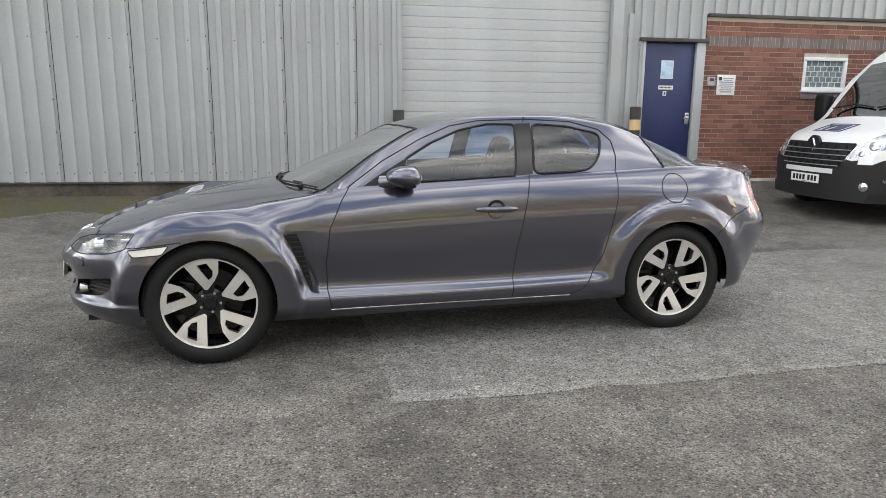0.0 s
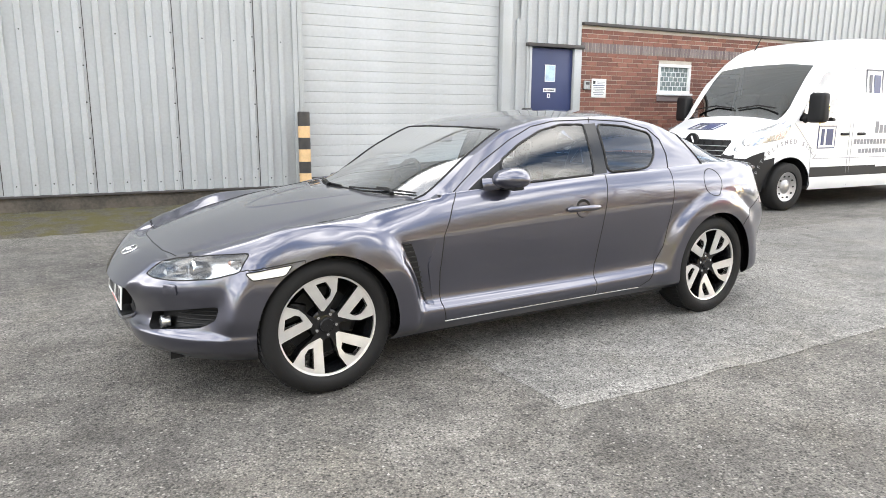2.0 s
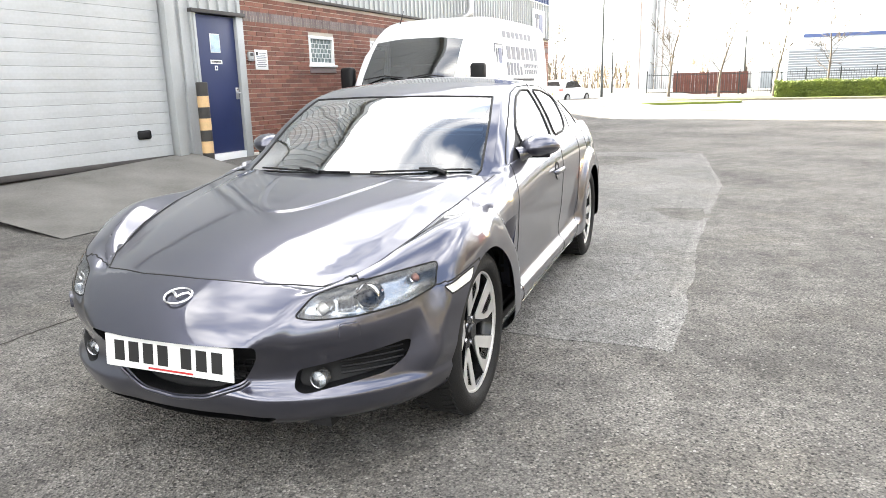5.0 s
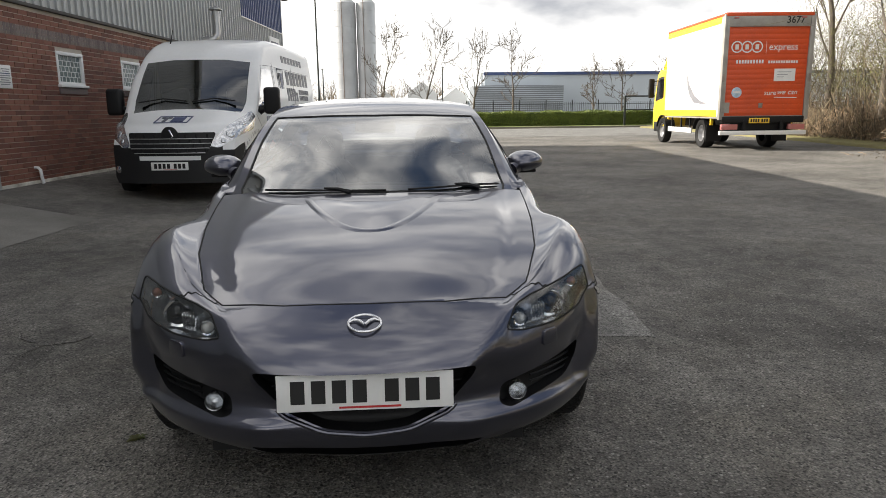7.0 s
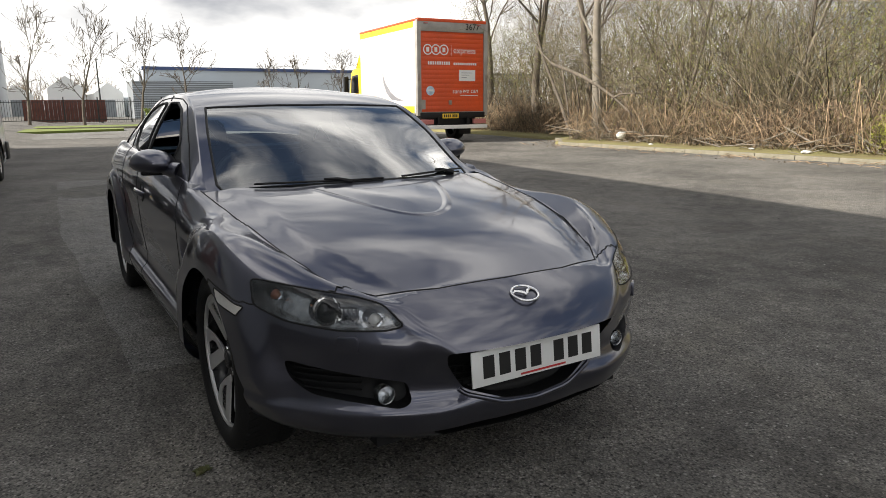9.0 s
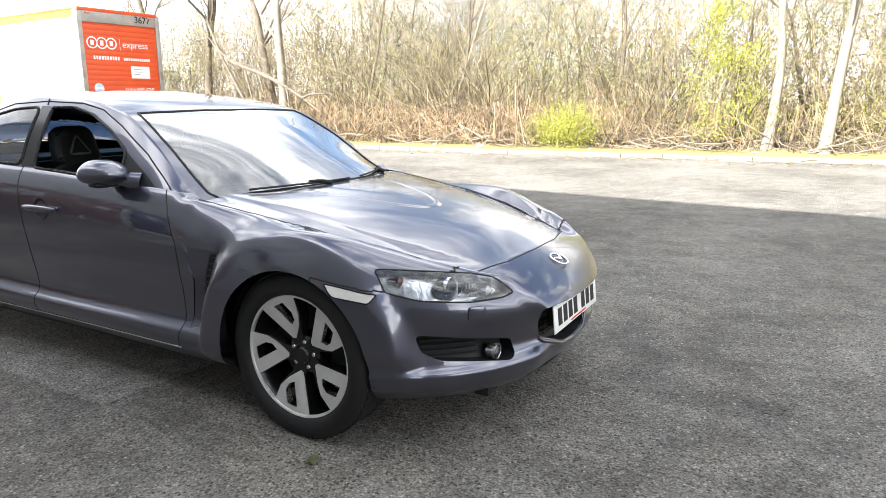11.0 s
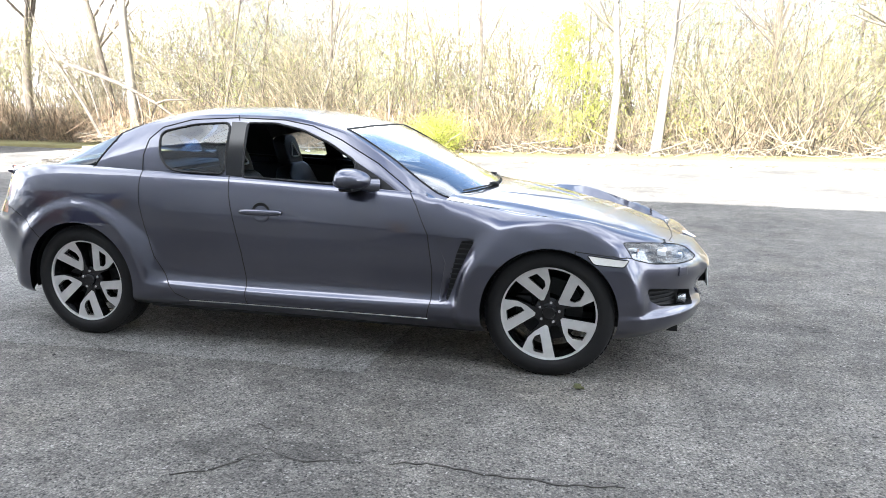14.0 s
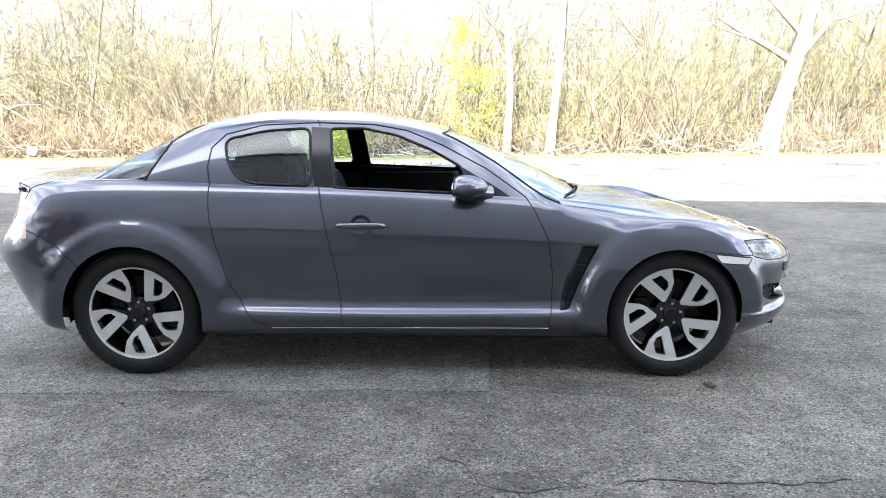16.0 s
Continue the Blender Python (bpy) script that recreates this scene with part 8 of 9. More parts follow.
    # chassis, wheels, side guards
    for sd in (1, -1):
        part("chassis_rail", boxed(0.1, 6.2, sd * 0.42 - 0.04, sd * 0.42 + 0.04, 0.62, 0.88), M_BLACK, tk, smooth=0)
        for x, double in ((1.62, True), (5.25, False)):
            wh = thing("wheel", pose(x, sd * (1.02 if double else 1.06), 0.45, 0, 0, 0 if sd > 0 else 180), "", "")
            wh.parent = tk
            b2 = bmesh.new()
            lathe(b2, [(0.26, -0.2 if double else -0.12), (0.42, -0.2 if double else -0.12), (0.45, -0.05), (0.45, 0.08), (0.42, 0.13), (0.28, 0.12), (0.25, 0.08)], 36)
            part("tyre", b2, M_RUBBER, wh, smooth=50)
            b2 = bmesh.new()
            lathe(b2, [(0.0005, 0.10 if not double else 0.02), (0.09, 0.10 if not double else 0.02), (0.11, 0.02 if not double else -0.04), (0.22, 0.03 if not double else -0.03), (0.255, 0.10)], 30)
            part("rim", b2, M_HUBCAP, wh, smooth=40)
            b2 = bmesh.new()
            lathe(b2, [(0.52, -0.18), (0.54, -0.18), (0.54, 0.16), (0.52, 0.16)], 30, m=Matrix.Translation((x, sd * 1.05, 0.46)), closed=True)
            bmesh.ops.delete(b2, geom=[v for v in b2.verts if v.co.z < 0.52], context="VERTS")
            part("mudguard", b2, M_BLACK, tk, smooth=50)
        part("mud_flap", boxed(0.98, 1.02, sd * 1.02 - 0.25, sd * 1.02 + 0.2, 0.22, 0.72), M_BLACK, tk, smooth=0)
        part("side_guard", boxed(2.3, 4.5, sd * 1.18 - 0.02, sd * 1.18 + 0.02, 0.44, 0.60, 0.008), M_BOXWHITE, tk, "white side guard")
        for x in (2.5, 3.3, 4.2):
            part("guard_post", boxed(x, x + 0.06, sd * 1.15 - 0.02, sd * 1.15 + 0.02, 0.5, 0.95), M_BLACK, tk, smooth=0)
        part("warning_board", boxed(0.66, 0.72, sd * 1.2 - 0.05, sd * 1.2 + 0.03, 0.72, 0.96), M_YELLOW, tk, smooth=0)
    part("fuel_tank", boxed(2.9, 3.7, -1.05, -0.5, 0.42, 0.85, 0.06), M_STEEL, tk)
    part("axle", boxed(1.55, 1.70, -0.9, 0.9, 0.38, 0.54, 0.03), M_BLACK, tk)
    # cab
    bm = bmesh.new()
    prism(bm, rounded([(4.85, 0.62), (6.55, 0.45), (6.62, 1.05), (6.52, 1.62), (6.22, 2.50), (5.95, 2.62), (4.85, 2.62)], 0.09), -1.10, 1.10, "Y", bevel=0.05)
    cab = part("cab", bm, M_YELLOW, tk, "yellow cab", smooth=40)
    bm = bmesh.new()
    prism(bm, rounded([(4.85, 2.60), (6.0, 2.60), (5.70, 3.0), (4.95, 3.62), (4.85, 3.62)], 0.12), -1.0, 1.0, "Y", bevel=0.06)
    part("wind_deflector", bm, M_YELLOW, cab, smooth=40)
    for sd in (1, -1):
        bm = bmesh.new()
        prism(bm, rounded([(5.45, 1.60), (6.35, 1.50), (6.10, 2.35), (5.45, 2.38)], 0.06), sd * 1.095, sd * 1.108, "Y")
        part("side_window", bm, M_GLOSSBLACK, cab, smooth=0)
        part("cab_mirror", boxed(6.15, 6.30, sd * 1.32 - 0.10, sd * 1.32 + 0.10, 1.62, 2.32, 0.04), M_BLACK, cab)
        bm = bmesh.new()
        tube(bm, [(6.2, sd * 1.08, 2.25), (6.22, sd * 1.3, 2.2)], 0.02, 6)
        part("mirror_bracket", bm, M_BLACK, cab)
        part("step", boxed(5.45, 6.4, sd * 1.08 - 0.08, sd * 1.08 + 0.03, 0.38, 0.75, 0.03), M_BLACK, cab)
    bm = bmesh.new()
    prism(bm, [(-0.95, 1.62), (0.95, 1.62), (0.88, 2.42), (-0.88, 2.42)], 6.40, 6.45, "X", m=Matrix.Translation((0.06, 0, 0)))
    part("windscreen", bm, M_GLOSSBLACK, cab, smooth=0, m=Matrix.Translation((0, 0, 0)))
    return tk


make_truck()

# ---- a white hatchback parked far off ----
def make_hatchback():
    hb = thing("hatchback_car", pose(40.0, 7.55, 0.0, 0, 0, -18), "small white hatchback parked at the kerb", "car")
    top = curve([(0.0, 0.75), (0.15, 1.0), (0.55, 1.40), (1.2, 1.47), (2.0, 1.44), (2.9, 1.0), (3.9, 0.85), (4.2, 0.6)])
    bm = bmesh.new()
    rows = []
    for i in range(29):
        x = 4.2 * i / 28
        t = top(x)
        w = 0.88 - 0.12 * (abs(x - 2.1) / 2.1) ** 3
        sec = [(w - 0.05, 0.25), (w, 0.5), (w, min(0.85, t - 0.05)), (lerp(w, 0.62, sstep(0.85, 1.45, t)), max(t - 0.06, 0.55)), (0.4, t), (0, t + 0.01)]
        rows.append([bm.verts.new((x, s * y, z)) for s, q in ((1, sec), (-1, sec[::-1][1:])) for y, z in q])
    for a, b in zip(rows, rows[1:]):
        for j in range(len(a) - 1):
            bm.faces.new((a[j], b[j], b[j + 1], a[j + 1]))
    bm.faces.new(rows[0])
    bm.faces.new(rows[-1][::-1])
    bmesh.ops.recalc_face_normals(bm, faces=bm.faces)
    part("body", bm, M_VANWHITE, hb, smooth=50)
    for sd in (1, -1):
        bm = bmesh.new()
        prism(bm, [(0.55, 0.95), (0.75, 1.30), (1.25, 1.38), (2.0, 1.36), (2.65, 0.98)], sd * 0.80, sd * 0.84, "Y")
        part("side_window", bm, M_GLOSSBLACK, hb, smooth=0)
        part("tail_lamp", boxed(0.0, 0.25, sd * 0.72 - 0.1, sd * 0.72 + 0.1, 0.78, 0.95, 0.02), M_LAMPRED, hb)
        for x in (0.75, 3.35):
            bm = bmesh.new()
            lathe(bm, [(0.02, 0.09), (0.2, 0.09), (0.31, 0.08), (0.31, -0.09), (0.02, -0.09)], 24, m=Matrix.Translation((x, sd * 0.80, 0.31)))
            part("wheel", bm, M_RUBBER, hb, smooth=50)
            bm = bmesh.new()
            lathe(bm, [(0.0005, 0.0), (0.19, 0.0), (0.2, -0.02)], 20, m=Matrix.Translation((x, sd * 0.905, 0.31)) @ Matrix.Rotation(0 if sd > 0 else math.pi, 4, "Z"))
            part("hubcap", bm, M_HUBCAP, hb, smooth=40)
    bm = bmesh.new()
    prism(bm, [(-0.6, 1.02), (0.6, 1.02), (0.5, 1.36), (-0.5, 1.36)], 0.22, 0.30, "X")
    part("rear_screen", bm, M_GLOSSBLACK, hb, smooth=0)
    part("number_plate", boxed(-0.03, 0.0, -0.26, 0.26, 0.55, 0.66), M_PLATEY, hb, smooth=0)


make_hatchback()


# ---- verge, kerb and thicket ----
M_GRASS = material("rough_verge_grass", (0.155, 0.150, 0.055), 0.95, var=0.4, scale=1.3, fine=30, bump=0.8, bump_scale=40, tint=(0.15, 0.115, 0.06))
M_LAWN = material("mown_grass", (0.10, 0.145, 0.022), 0.95, var=0.3, scale=0.6, fine=20, bump=0.6, bump_scale=30, tint=(0.16, 0.17, 0.05))
M_LITTER = material("leaf_litter", (0.095, 0.078, 0.056), 0.95, var=0.4, scale=2.2, fine=35, bump=0.9, bump_scale=30, tint=(0.04, 0.03, 0.02))


def kerb_y(x):
    """The kerb's line along the wooded side."""
    return curve([(-60, -15.6), (-20, -14.6), (-6, -13.7), (3, -12.95), (12.2, -12.55), (12.9, -12.75), (13.3, -13.6), (14.0, -14.2), (40, -16.0)])(x)


bm = bmesh.new()
rows = []
for i in range(161):
    x = lerp(-60, 40, i / 160)
    y = kerb_y(x)
    rows.append([bm.verts.new((x, y - d, z + 0.05 * noise.noise(Vector((x * 0.8, d * 0.9, 3))) * (d > 0.4))) for d, z in ((0.02, -0.03), (0.06, 0.075), (0.10, 0.085), (0.35, 0.095), (0.8, 0.11), (1.3, 0.16), (2.2, 0.30), (4, 0.42), (8, 0.55), (18, 0.7), (45, 0.8))])
for a, b in zip(rows, rows[1:]):
    for j in range(10):
        f = bm.faces.new((a[j], a[j + 1], b[j + 1], b[j]))
        f.material_index = 0 if j < 5 else 1
bmesh.ops.recalc_face_normals(bm, faces=bm.faces)
vg = part("verge", bm, [M_GRASS, M_LITTER], None, smooth=80)
tagged(vg, "rough grass verge turning to leaf litter under the trees", "verge", kind="structure")
kerb = tagged(thing("kerb", Matrix.Identity(4), "line of weathered concrete kerb stones", "kerb"), kind="structure")
me_k = mesh_of(boxed(-0.455, 0.455, -0.065, 0.065, -0.10, 0.10, 0.014), "kerb_stone", M_KERB, 40)
x = -30.0
while x < 14.2:
    y0, y1 = kerb_y(x), kerb_y(x + 0.9)
    step = 0.92 / math.hypot(1, (y1 - y0) / 0.9)
    ang = math.atan2(y1 - y0, 0.9)
    shared("kerb_stone", me_k, kerb, Matrix.Translation((x + step / 2, (y0 + y1) / 2 - 0.03, -0.012 + 0.008 * random.random())) @ Matrix.Rotation(ang, 4, "Z"))
    x += step

M_BARK = material("grey_brown_bark", (0.13, 0.108, 0.085), 0.9, var=0.3, scale=5, fine=40, bump=0.8, bump_scale=30, tint=(0.06, 0.05, 0.04))
M_PALEBARK = material("pale_sunlit_bark", (0.20, 0.178, 0.145), 0.85, var=0.25, scale=4, fine=30, bump=0.6, bump_scale=25, tint=(0.16, 0.14, 0.115))
M_TWIG = material("dry_straw_stem", (0.240, 0.203, 0.135), 0.85, var=0.4, scale=3, fine=9, bump=0.0, tint=(0.10, 0.078, 0.046), island=(0.08, 1.45))
M_TWIG2 = material("grey_twig", (0.20, 0.156, 0.102), 0.85, var=0.4, scale=3, fine=9, bump=0.0, tint=(0.06, 0.048, 0.034), island=(0.1, 1.5))
M_BRAMBLE = material("brown_bramble", (0.265, 0.19, 0.12), 0.85, var=0.45, scale=3, fine=9, bump=0.0, tint=(0.09, 0.06, 0.04), island=(0.15, 1.6))


def leaf_material(name, a, b):
    m = material(name, a, 0.6, var=0.3, scale=1.2, fine=12, bump=0.0, tint=b, island=(0.55, 1.25))
    return m


M_LEAF = leaf_material("young_green_leaf", (0.215, 0.225, 0.052), (0.12, 0.135, 0.03))
M_GORSE = leaf_material("yellow_green_leaf", (0.26, 0.275, 0.032), (0.15, 0.17, 0.025))
M_HEDGE = leaf_material("hedge_leaf", (0.17, 0.205, 0.04), (0.085, 0.12, 0.025))
M_DEADLEAF = leaf_material("dead_leaf", (0.18, 0.148, 0.108), (0.085, 0.066, 0.048))


class Stems:
    """Gathers many thin tapered stems into one mesh."""

    def __init__(self, sides=3):
        self.co, self.fs, self.sides = [], [], sides

    def add(self, pts, radii):
        s = self.sides
        rings = []
        for i, p in enumerate(pts):
            d = pts[min(i + 1, len(pts) - 1)] - pts[max(i - 1, 0)]
            d = d / (np.linalg.norm(d) + 1e-9)
            ref = np.array((0.0, 0.0, 1.0)) if abs(d[2]) < 0.9 else np.array((1.0, 0.0, 0.0))
            a = np.cross(d, ref)
            a /= np.linalg.norm(a) + 1e-9
            b = np.cross(d, a)
            k = len(self.co)
            for j in range(s):
                t = 2 * math.pi * j / s
                q = p + (a * math.cos(t) + b * math.sin(t)) * radii[i]
                self.co.append((q[0], q[1], q[2]))
            rings.append(k)
        for k0, k1 in zip(rings, rings[1:]):
            for j in range(s):
                self.fs.append((k0 + j, k0 + (j + 1) % s, k1 + (j + 1) % s, k1 + j))

    def mesh(self, name, mat, smooth=True):
        me = bpy.data.meshes.new(name)
        me.from_pydata(self.co, [], self.fs)
        me.materials.append(mat)
        if smooth:
            me.shade_smooth()
        return me


class Leaves:
    """Gathers many small leaves into one mesh."""

    def __init__(self):
        self.co, self.fs = [], []

    def add(self, p, size, rng):
        d = rng.normal(size=3)
        d /= np.linalg.norm(d)
        e = np.cross(d, rng.normal(size=3))
        e /= np.linalg.norm(e) + 1e-9
        k = len(self.co)
        for q in (p - d * size, p + e * size * 0.45, p + d * size, p - e * size * 0.45):
            self.co.append((q[0], q[1], q[2]))
        self.fs.append((k, k + 1, k + 2, k + 3))

    def mesh(self, name, mat):
        me = bpy.data.meshes.new(name)
        me.from_pydata(self.co, [], self.fs)
        me.materials.append(mat)
        return me


def grow(stems, p, d, length, r, depth, rng, tips=None, wander=0.32, lift=0.06, fork=(2, 3), segs=4, fine=0.0025):
    """A limb that wanders, tapers and forks."""
    pts, radii = [p], [r]
    for i in range(segs):
        d = d + rng.normal(size=3) * wander * 0.35
        d[2] += lift
        d = d / np.linalg.norm(d)
        p = p + d * length / segs
        pts.append(p)
        radii.append(max(fine, r * (1 - 0.55 * (i + 1) / segs)))
    stems.add(pts, radii)
    if tips is not None and depth <= 1:
        tips += pts[1:]
    if depth > 0:
        for _ in range(int(rng.integers(fork[0], fork[1] + 1))):
            i = int(rng.integers(max(1, segs // 2), segs + 1))
            e = d + rng.normal(size=3) * 0.55
            e[2] += 0.15
            e /= np.linalg.norm(e)
            grow(stems, pts[i], e, length * rng.uniform(0.5, 0.75), radii[i] * 0.62, depth - 1, rng, tips, wander, lift, fork, max(3, segs - 1), fine)


def tree(x, y, z, height, r, lean, seed, label, bark=M_BARK, depth=4, group="bare trees of the thicket", leaf=None, nleaf=0, wander=0.22, fine=0.0025):
    """A bare tree: trunk, and a crown of limbs and twigs."""
    rng = np.random.default_rng(seed)
    t = thing("tree", Matrix.Translation((x, y, z)), label, "tree", group)
    tr, cr, tips = Stems(8), Stems(4), []
    p, d = np.zeros(3), np.array((lean[0], lean[1], 1.0))
    d /= np.linalg.norm(d)
    pts, radii = [p - d * 0.3, p], [r * 1.35, r * 1.15]
    n = 9
    for i in range(n):
        d = d + rng.normal(size=3) * 0.05
        d /= np.linalg.norm(d)
        p = p + d * height * 0.75 / n
        pts.append(p)
        radii.append(r * (1 - 0.72 * (i + 1) / n))
        if i >= 2:
            for _ in range(int(rng.integers(1, 3))):
                e = rng.normal(size=3)
                e[2] = abs(e[2]) * 0.6 + 0.35
                e = e / np.linalg.norm(e) + d * 0.4
                e /= np.linalg.norm(e)
                grow(cr, p, e, height * rng.uniform(0.16, 0.30), radii[-1] * 0.5, depth - 1, rng, tips, wander, fine=fine)
    tr.add(pts, radii)
    for _ in range(3):
        grow(cr, p, d + rng.normal(size=3) * 0.3, height * 0.25, radii[-1] * 0.8, depth - 1, rng, tips, wander, fine=fine)
    for nm, st in (("trunk", tr), ("crown", cr)):
        o = new(nm, st.mesh(nm, bark))
        o.parent = t
    if nleaf and tips:
        lv = Leaves()
        for _ in range(nleaf):
            q = tips[int(rng.integers(len(tips)))]
            lv.add(q + rng.normal(size=3) * 0.10, rng.uniform(0.02, 0.045), rng)
        o = new("leaves", lv.mesh("leaves", leaf))
        o.parent = t
    return t


# the trees that stand out
tree(12.2, -14.1, 0.3, 11.0, 0.16, (0.02, 0.0), 11, "tall pale-barked bare tree beside a fallen limb", M_PALEBARK)
tree(-2.85, -14.5, 0.3, 9.0, 0.13, (-0.10, -0.05), 12, "pale-barked bare tree with a slanting trunk", M_PALEBARK)
tree(-1.7, -14.6, 0.3, 9.0, 0.12, (-0.16, -0.05), 13, "pale-barked bare sapling leaning over the thicket", M_PALEBARK)
tree(-9.0, -15.2, 0.35, 9.5, 0.28, (-0.25, -0.1), 14, "thick leaning bare tree with exposed roots", M_PALEBARK)
tree(10.3, -15.6, 0.3, 10.0, 0.06, (-0.06, -0.1), 15, "slim many-limbed bare tree behind the verge", M_BARK)
tree(14.5, -16.0, 0.4, 11.0, 0.15, (0.05, 0.0), 16, "dark bare tree behind the truck", M_BARK)
tree(18.5, -16.8, 0.4, 11.5, 0.17, (-0.05, 0.1), 17, "dark bare tree behind the truck", M_BARK)
tree(6.6, -15.8, 0.4, 9.0, 0.055, (0.05, 0.0), 18, "slender bare tree in the thicket", M_BARK)
tree(2.2, -16.0, 0.4, 9.5, 0.06, (-0.05, 0.0), 19, "slender bare tree with a few young leaves", M_BARK, leaf=M_LEAF, nleaf=500)
tree(-6.0, -16.4, 0.4, 10.0, 0.07, (0.08, 0.0), 20, "slender bare tree in the thicket", M_BARK)
tree(-13.5, -16.0, 0.4, 10.0, 0.15, (0.1, 0.0), 21, "bare tree at the edge of the thicket", M_BARK)
tree(23.0, -17.5, 0.4, 10.5, 0.16, (0.0, 0.0), 22, "bare tree at the edge of the thicket", M_BARK)
tree(-18.5, -17.0, 0.4, 10.0, 0.15, (0.0, 0.0), 23, "bare tree at the edge of the thicket", M_BARK)

# slim bare trees farther in
rng = np.random.default_rng(57)
for k in range(15):
    x = lerp(-17.0, 12.0, (k + rng.uniform(0.1, 0.9)) / 15)
    tree(x, kerb_y(x) - rng.uniform(2.2, 5.5), 0.4, rng.uniform(6.5, 9.0), rng.uniform(0.035, 0.06), (rng.normal() * 0.12, 0.0), 80 + k, "slim bare tree deep in the thicket", M_PALEBARK if k % 3 == 0 else M_BARK, 3, fine=0.006)

# fallen limb
rng = np.random.default_rng(31)
fl = thing("fallen_limb", Matrix.Identity(4), "broken pale tree limb hanging down to the verge", "branch")
st = Stems(7)
pts = [np.array(q) for q in ((14.35, -14.0, 2.52), (13.8, -13.98, 2.36), (13.2, -13.95, 2.18), (12.6, -13.92, 1.98), (12.0, -13.9, 1.72), (11.3, -13.85, 1.38), (10.4, -13.75, 0.85))]
st.add(pts, [0.05, 0.06, 0.062, 0.058, 0.05, 0.038, 0.018])
for base, tip in ((1, (13.1, -13.8, 0.2)), (2, (12.5, -13.5, 0.3)), (4, (11.6, -13.4, 0.25)), (5, (10.2, -13.9, 1.5)), (5, (10.9, -13.4, 0.3)), (0, (15.9, -14.3, 3.6))):
    a, b = pts[base], np.array(tip)
    mid = (a + b) / 2 + rng.normal(size=3) * 0.12
    st.add([a, mid, b], [0.04, 0.03, 0.01])
    for _ in range(5):
        grow(st, mid + (b - mid) * rng.random(), rng.normal(size=3) * 0.6 + (b - a) * 0.4, 0.7, 0.012, 1, rng)
st.add([np.array(q) for q in ((16.0, -14.25, 4.9), (15.5, -14.2, 3.7), (14.9, -14.1, 2.7), (13.9, -14.0, 1.3), (13.2, -13.9, 0.2))], [0.035, 0.042, 0.047, 0.052, 0.056])
o = new("limb", st.mesh("limb", M_BARK))
o.parent = fl

# thicket: straw-coloured saplings, grey twigs, brambles, young leaves
rng = np.random.default_rng(7)
straw, grey, bram, leaf, gorse, dead = Stems(3), Stems(3), Stems(3), Leaves(), Leaves(), Leaves()


def clump(store, x, y, z, n, h, r, spread, depth=1):
    for _ in range(n):
        p = np.array((x + rng.normal() * 0.25, y + rng.normal() * 0.25, z))
        d = np.array((rng.normal() * spread, rng.normal() * spread, 1.0))
        d /= np.linalg.norm(d)
        tips = []
        grow(store, p, d, h * rng.uniform(0.6, 1.15), r * rng.uniform(0.6, 1.2), depth, rng, tips, wander=0.42, lift=0.02, fork=(2, 3), segs=5)
        yield tips


for i in range(520):
    x = rng.uniform(-22, 26)
    back = rng.random() ** 1.2
    y = kerb_y(x) - 1.7 - 9.0 * back
    green = noise.noise(Vector((x * 0.22, y * 0.3, 1.7))) + 0.35 * (abs(x + 1.5) < 3.0) + 0.3 * (0.5 < x < 7) + 0.15 * (-14 < x < -8) + 0.12
    store = straw if rng.random() < 0.55 else grey
    for tips in clump(store, x, y, 0.2 + 0.03 * back, int(rng.integers(3, 6)), rng.uniform(1.6, 3.4) * (1 + 0.5 * back), 0.017, 0.38, 3):
        if green > -0.08 and tips:
            for _ in range(int(80 * min(1.0, green + 0.35))):
                q = tips[int(rng.integers(len(tips)))]
                leaf.add(q + rng.normal(size=3) * 0.10, rng.uniform(0.014, 0.03), rng)
for i in range(13500):
    # arching brambles and broken stems near the ground
    x = rng.uniform(-22, 26)
    y = kerb_y(x) - 0.9 - 3.6 * rng.random() ** 1.3
    if (x < 1.5 and rng.random() < 0.6) or (abs(x - 2.8) < 0.75 and y > -14.3):
        continue
    a, ln, h = rng.uniform(0, 6.28), rng.uniform(0.5, 2.0), rng.uniform(0.15, 1.15) * (1 + 0.5 * (rng.random() < 0.25))
    p0 = np.array((x, y, 0.12))
    p1 = p0 + np.array((math.cos(a) * ln * 0.4, math.sin(a) * ln * 0.3, h))
    p2 = p0 + np.array((math.cos(a) * ln, math.sin(a) * ln * 0.6, max(0.15, h * rng.uniform(0.1, 0.9))))
    (bram if rng.random() < (0.75 if x > 1.5 else 0.35) else straw).add([p0, p1, p2], [0.008, 0.007, 0.0035])
    if rng.random() < 0.35:
        for _ in range(3):
            dead.add(p1 + rng.normal(size=3) * 0.15, rng.uniform(0.02, 0.04), rng)
for i in range(5200):
    x = rng.uniform(-22, 26)
    y = kerb_y(x) - 0.7 - 2.4 * rng.random() ** 1.3
    dead.add(np.array((x, y, 0.16 + 0.05 * rng.random())), rng.uniform(0.02, 0.05), rng)
for i in range(420):
    x = rng.uniform(-22, 14)
    y = kerb_y(x) + 0.05 + 1.1 * rng.random() ** 2
    a, ln = rng.uniform(0, 6.28), rng.uniform(0.08, 0.5)
    p0 = np.array((x, y, 0.012))
    e = np.array((math.cos(a) * ln, math.sin(a) * ln * 0.5, rng.uniform(0, 0.05)))
    bram.add([p0, p0 + e * 0.5 + np.array((0, 0, 0.02)), p0 + e], [0.006, 0.005, 0.003])
    dead.add(np.array((x + rng.normal() * 0.3, y + 0.1, 0.015)), rng.uniform(0.02, 0.04), rng)
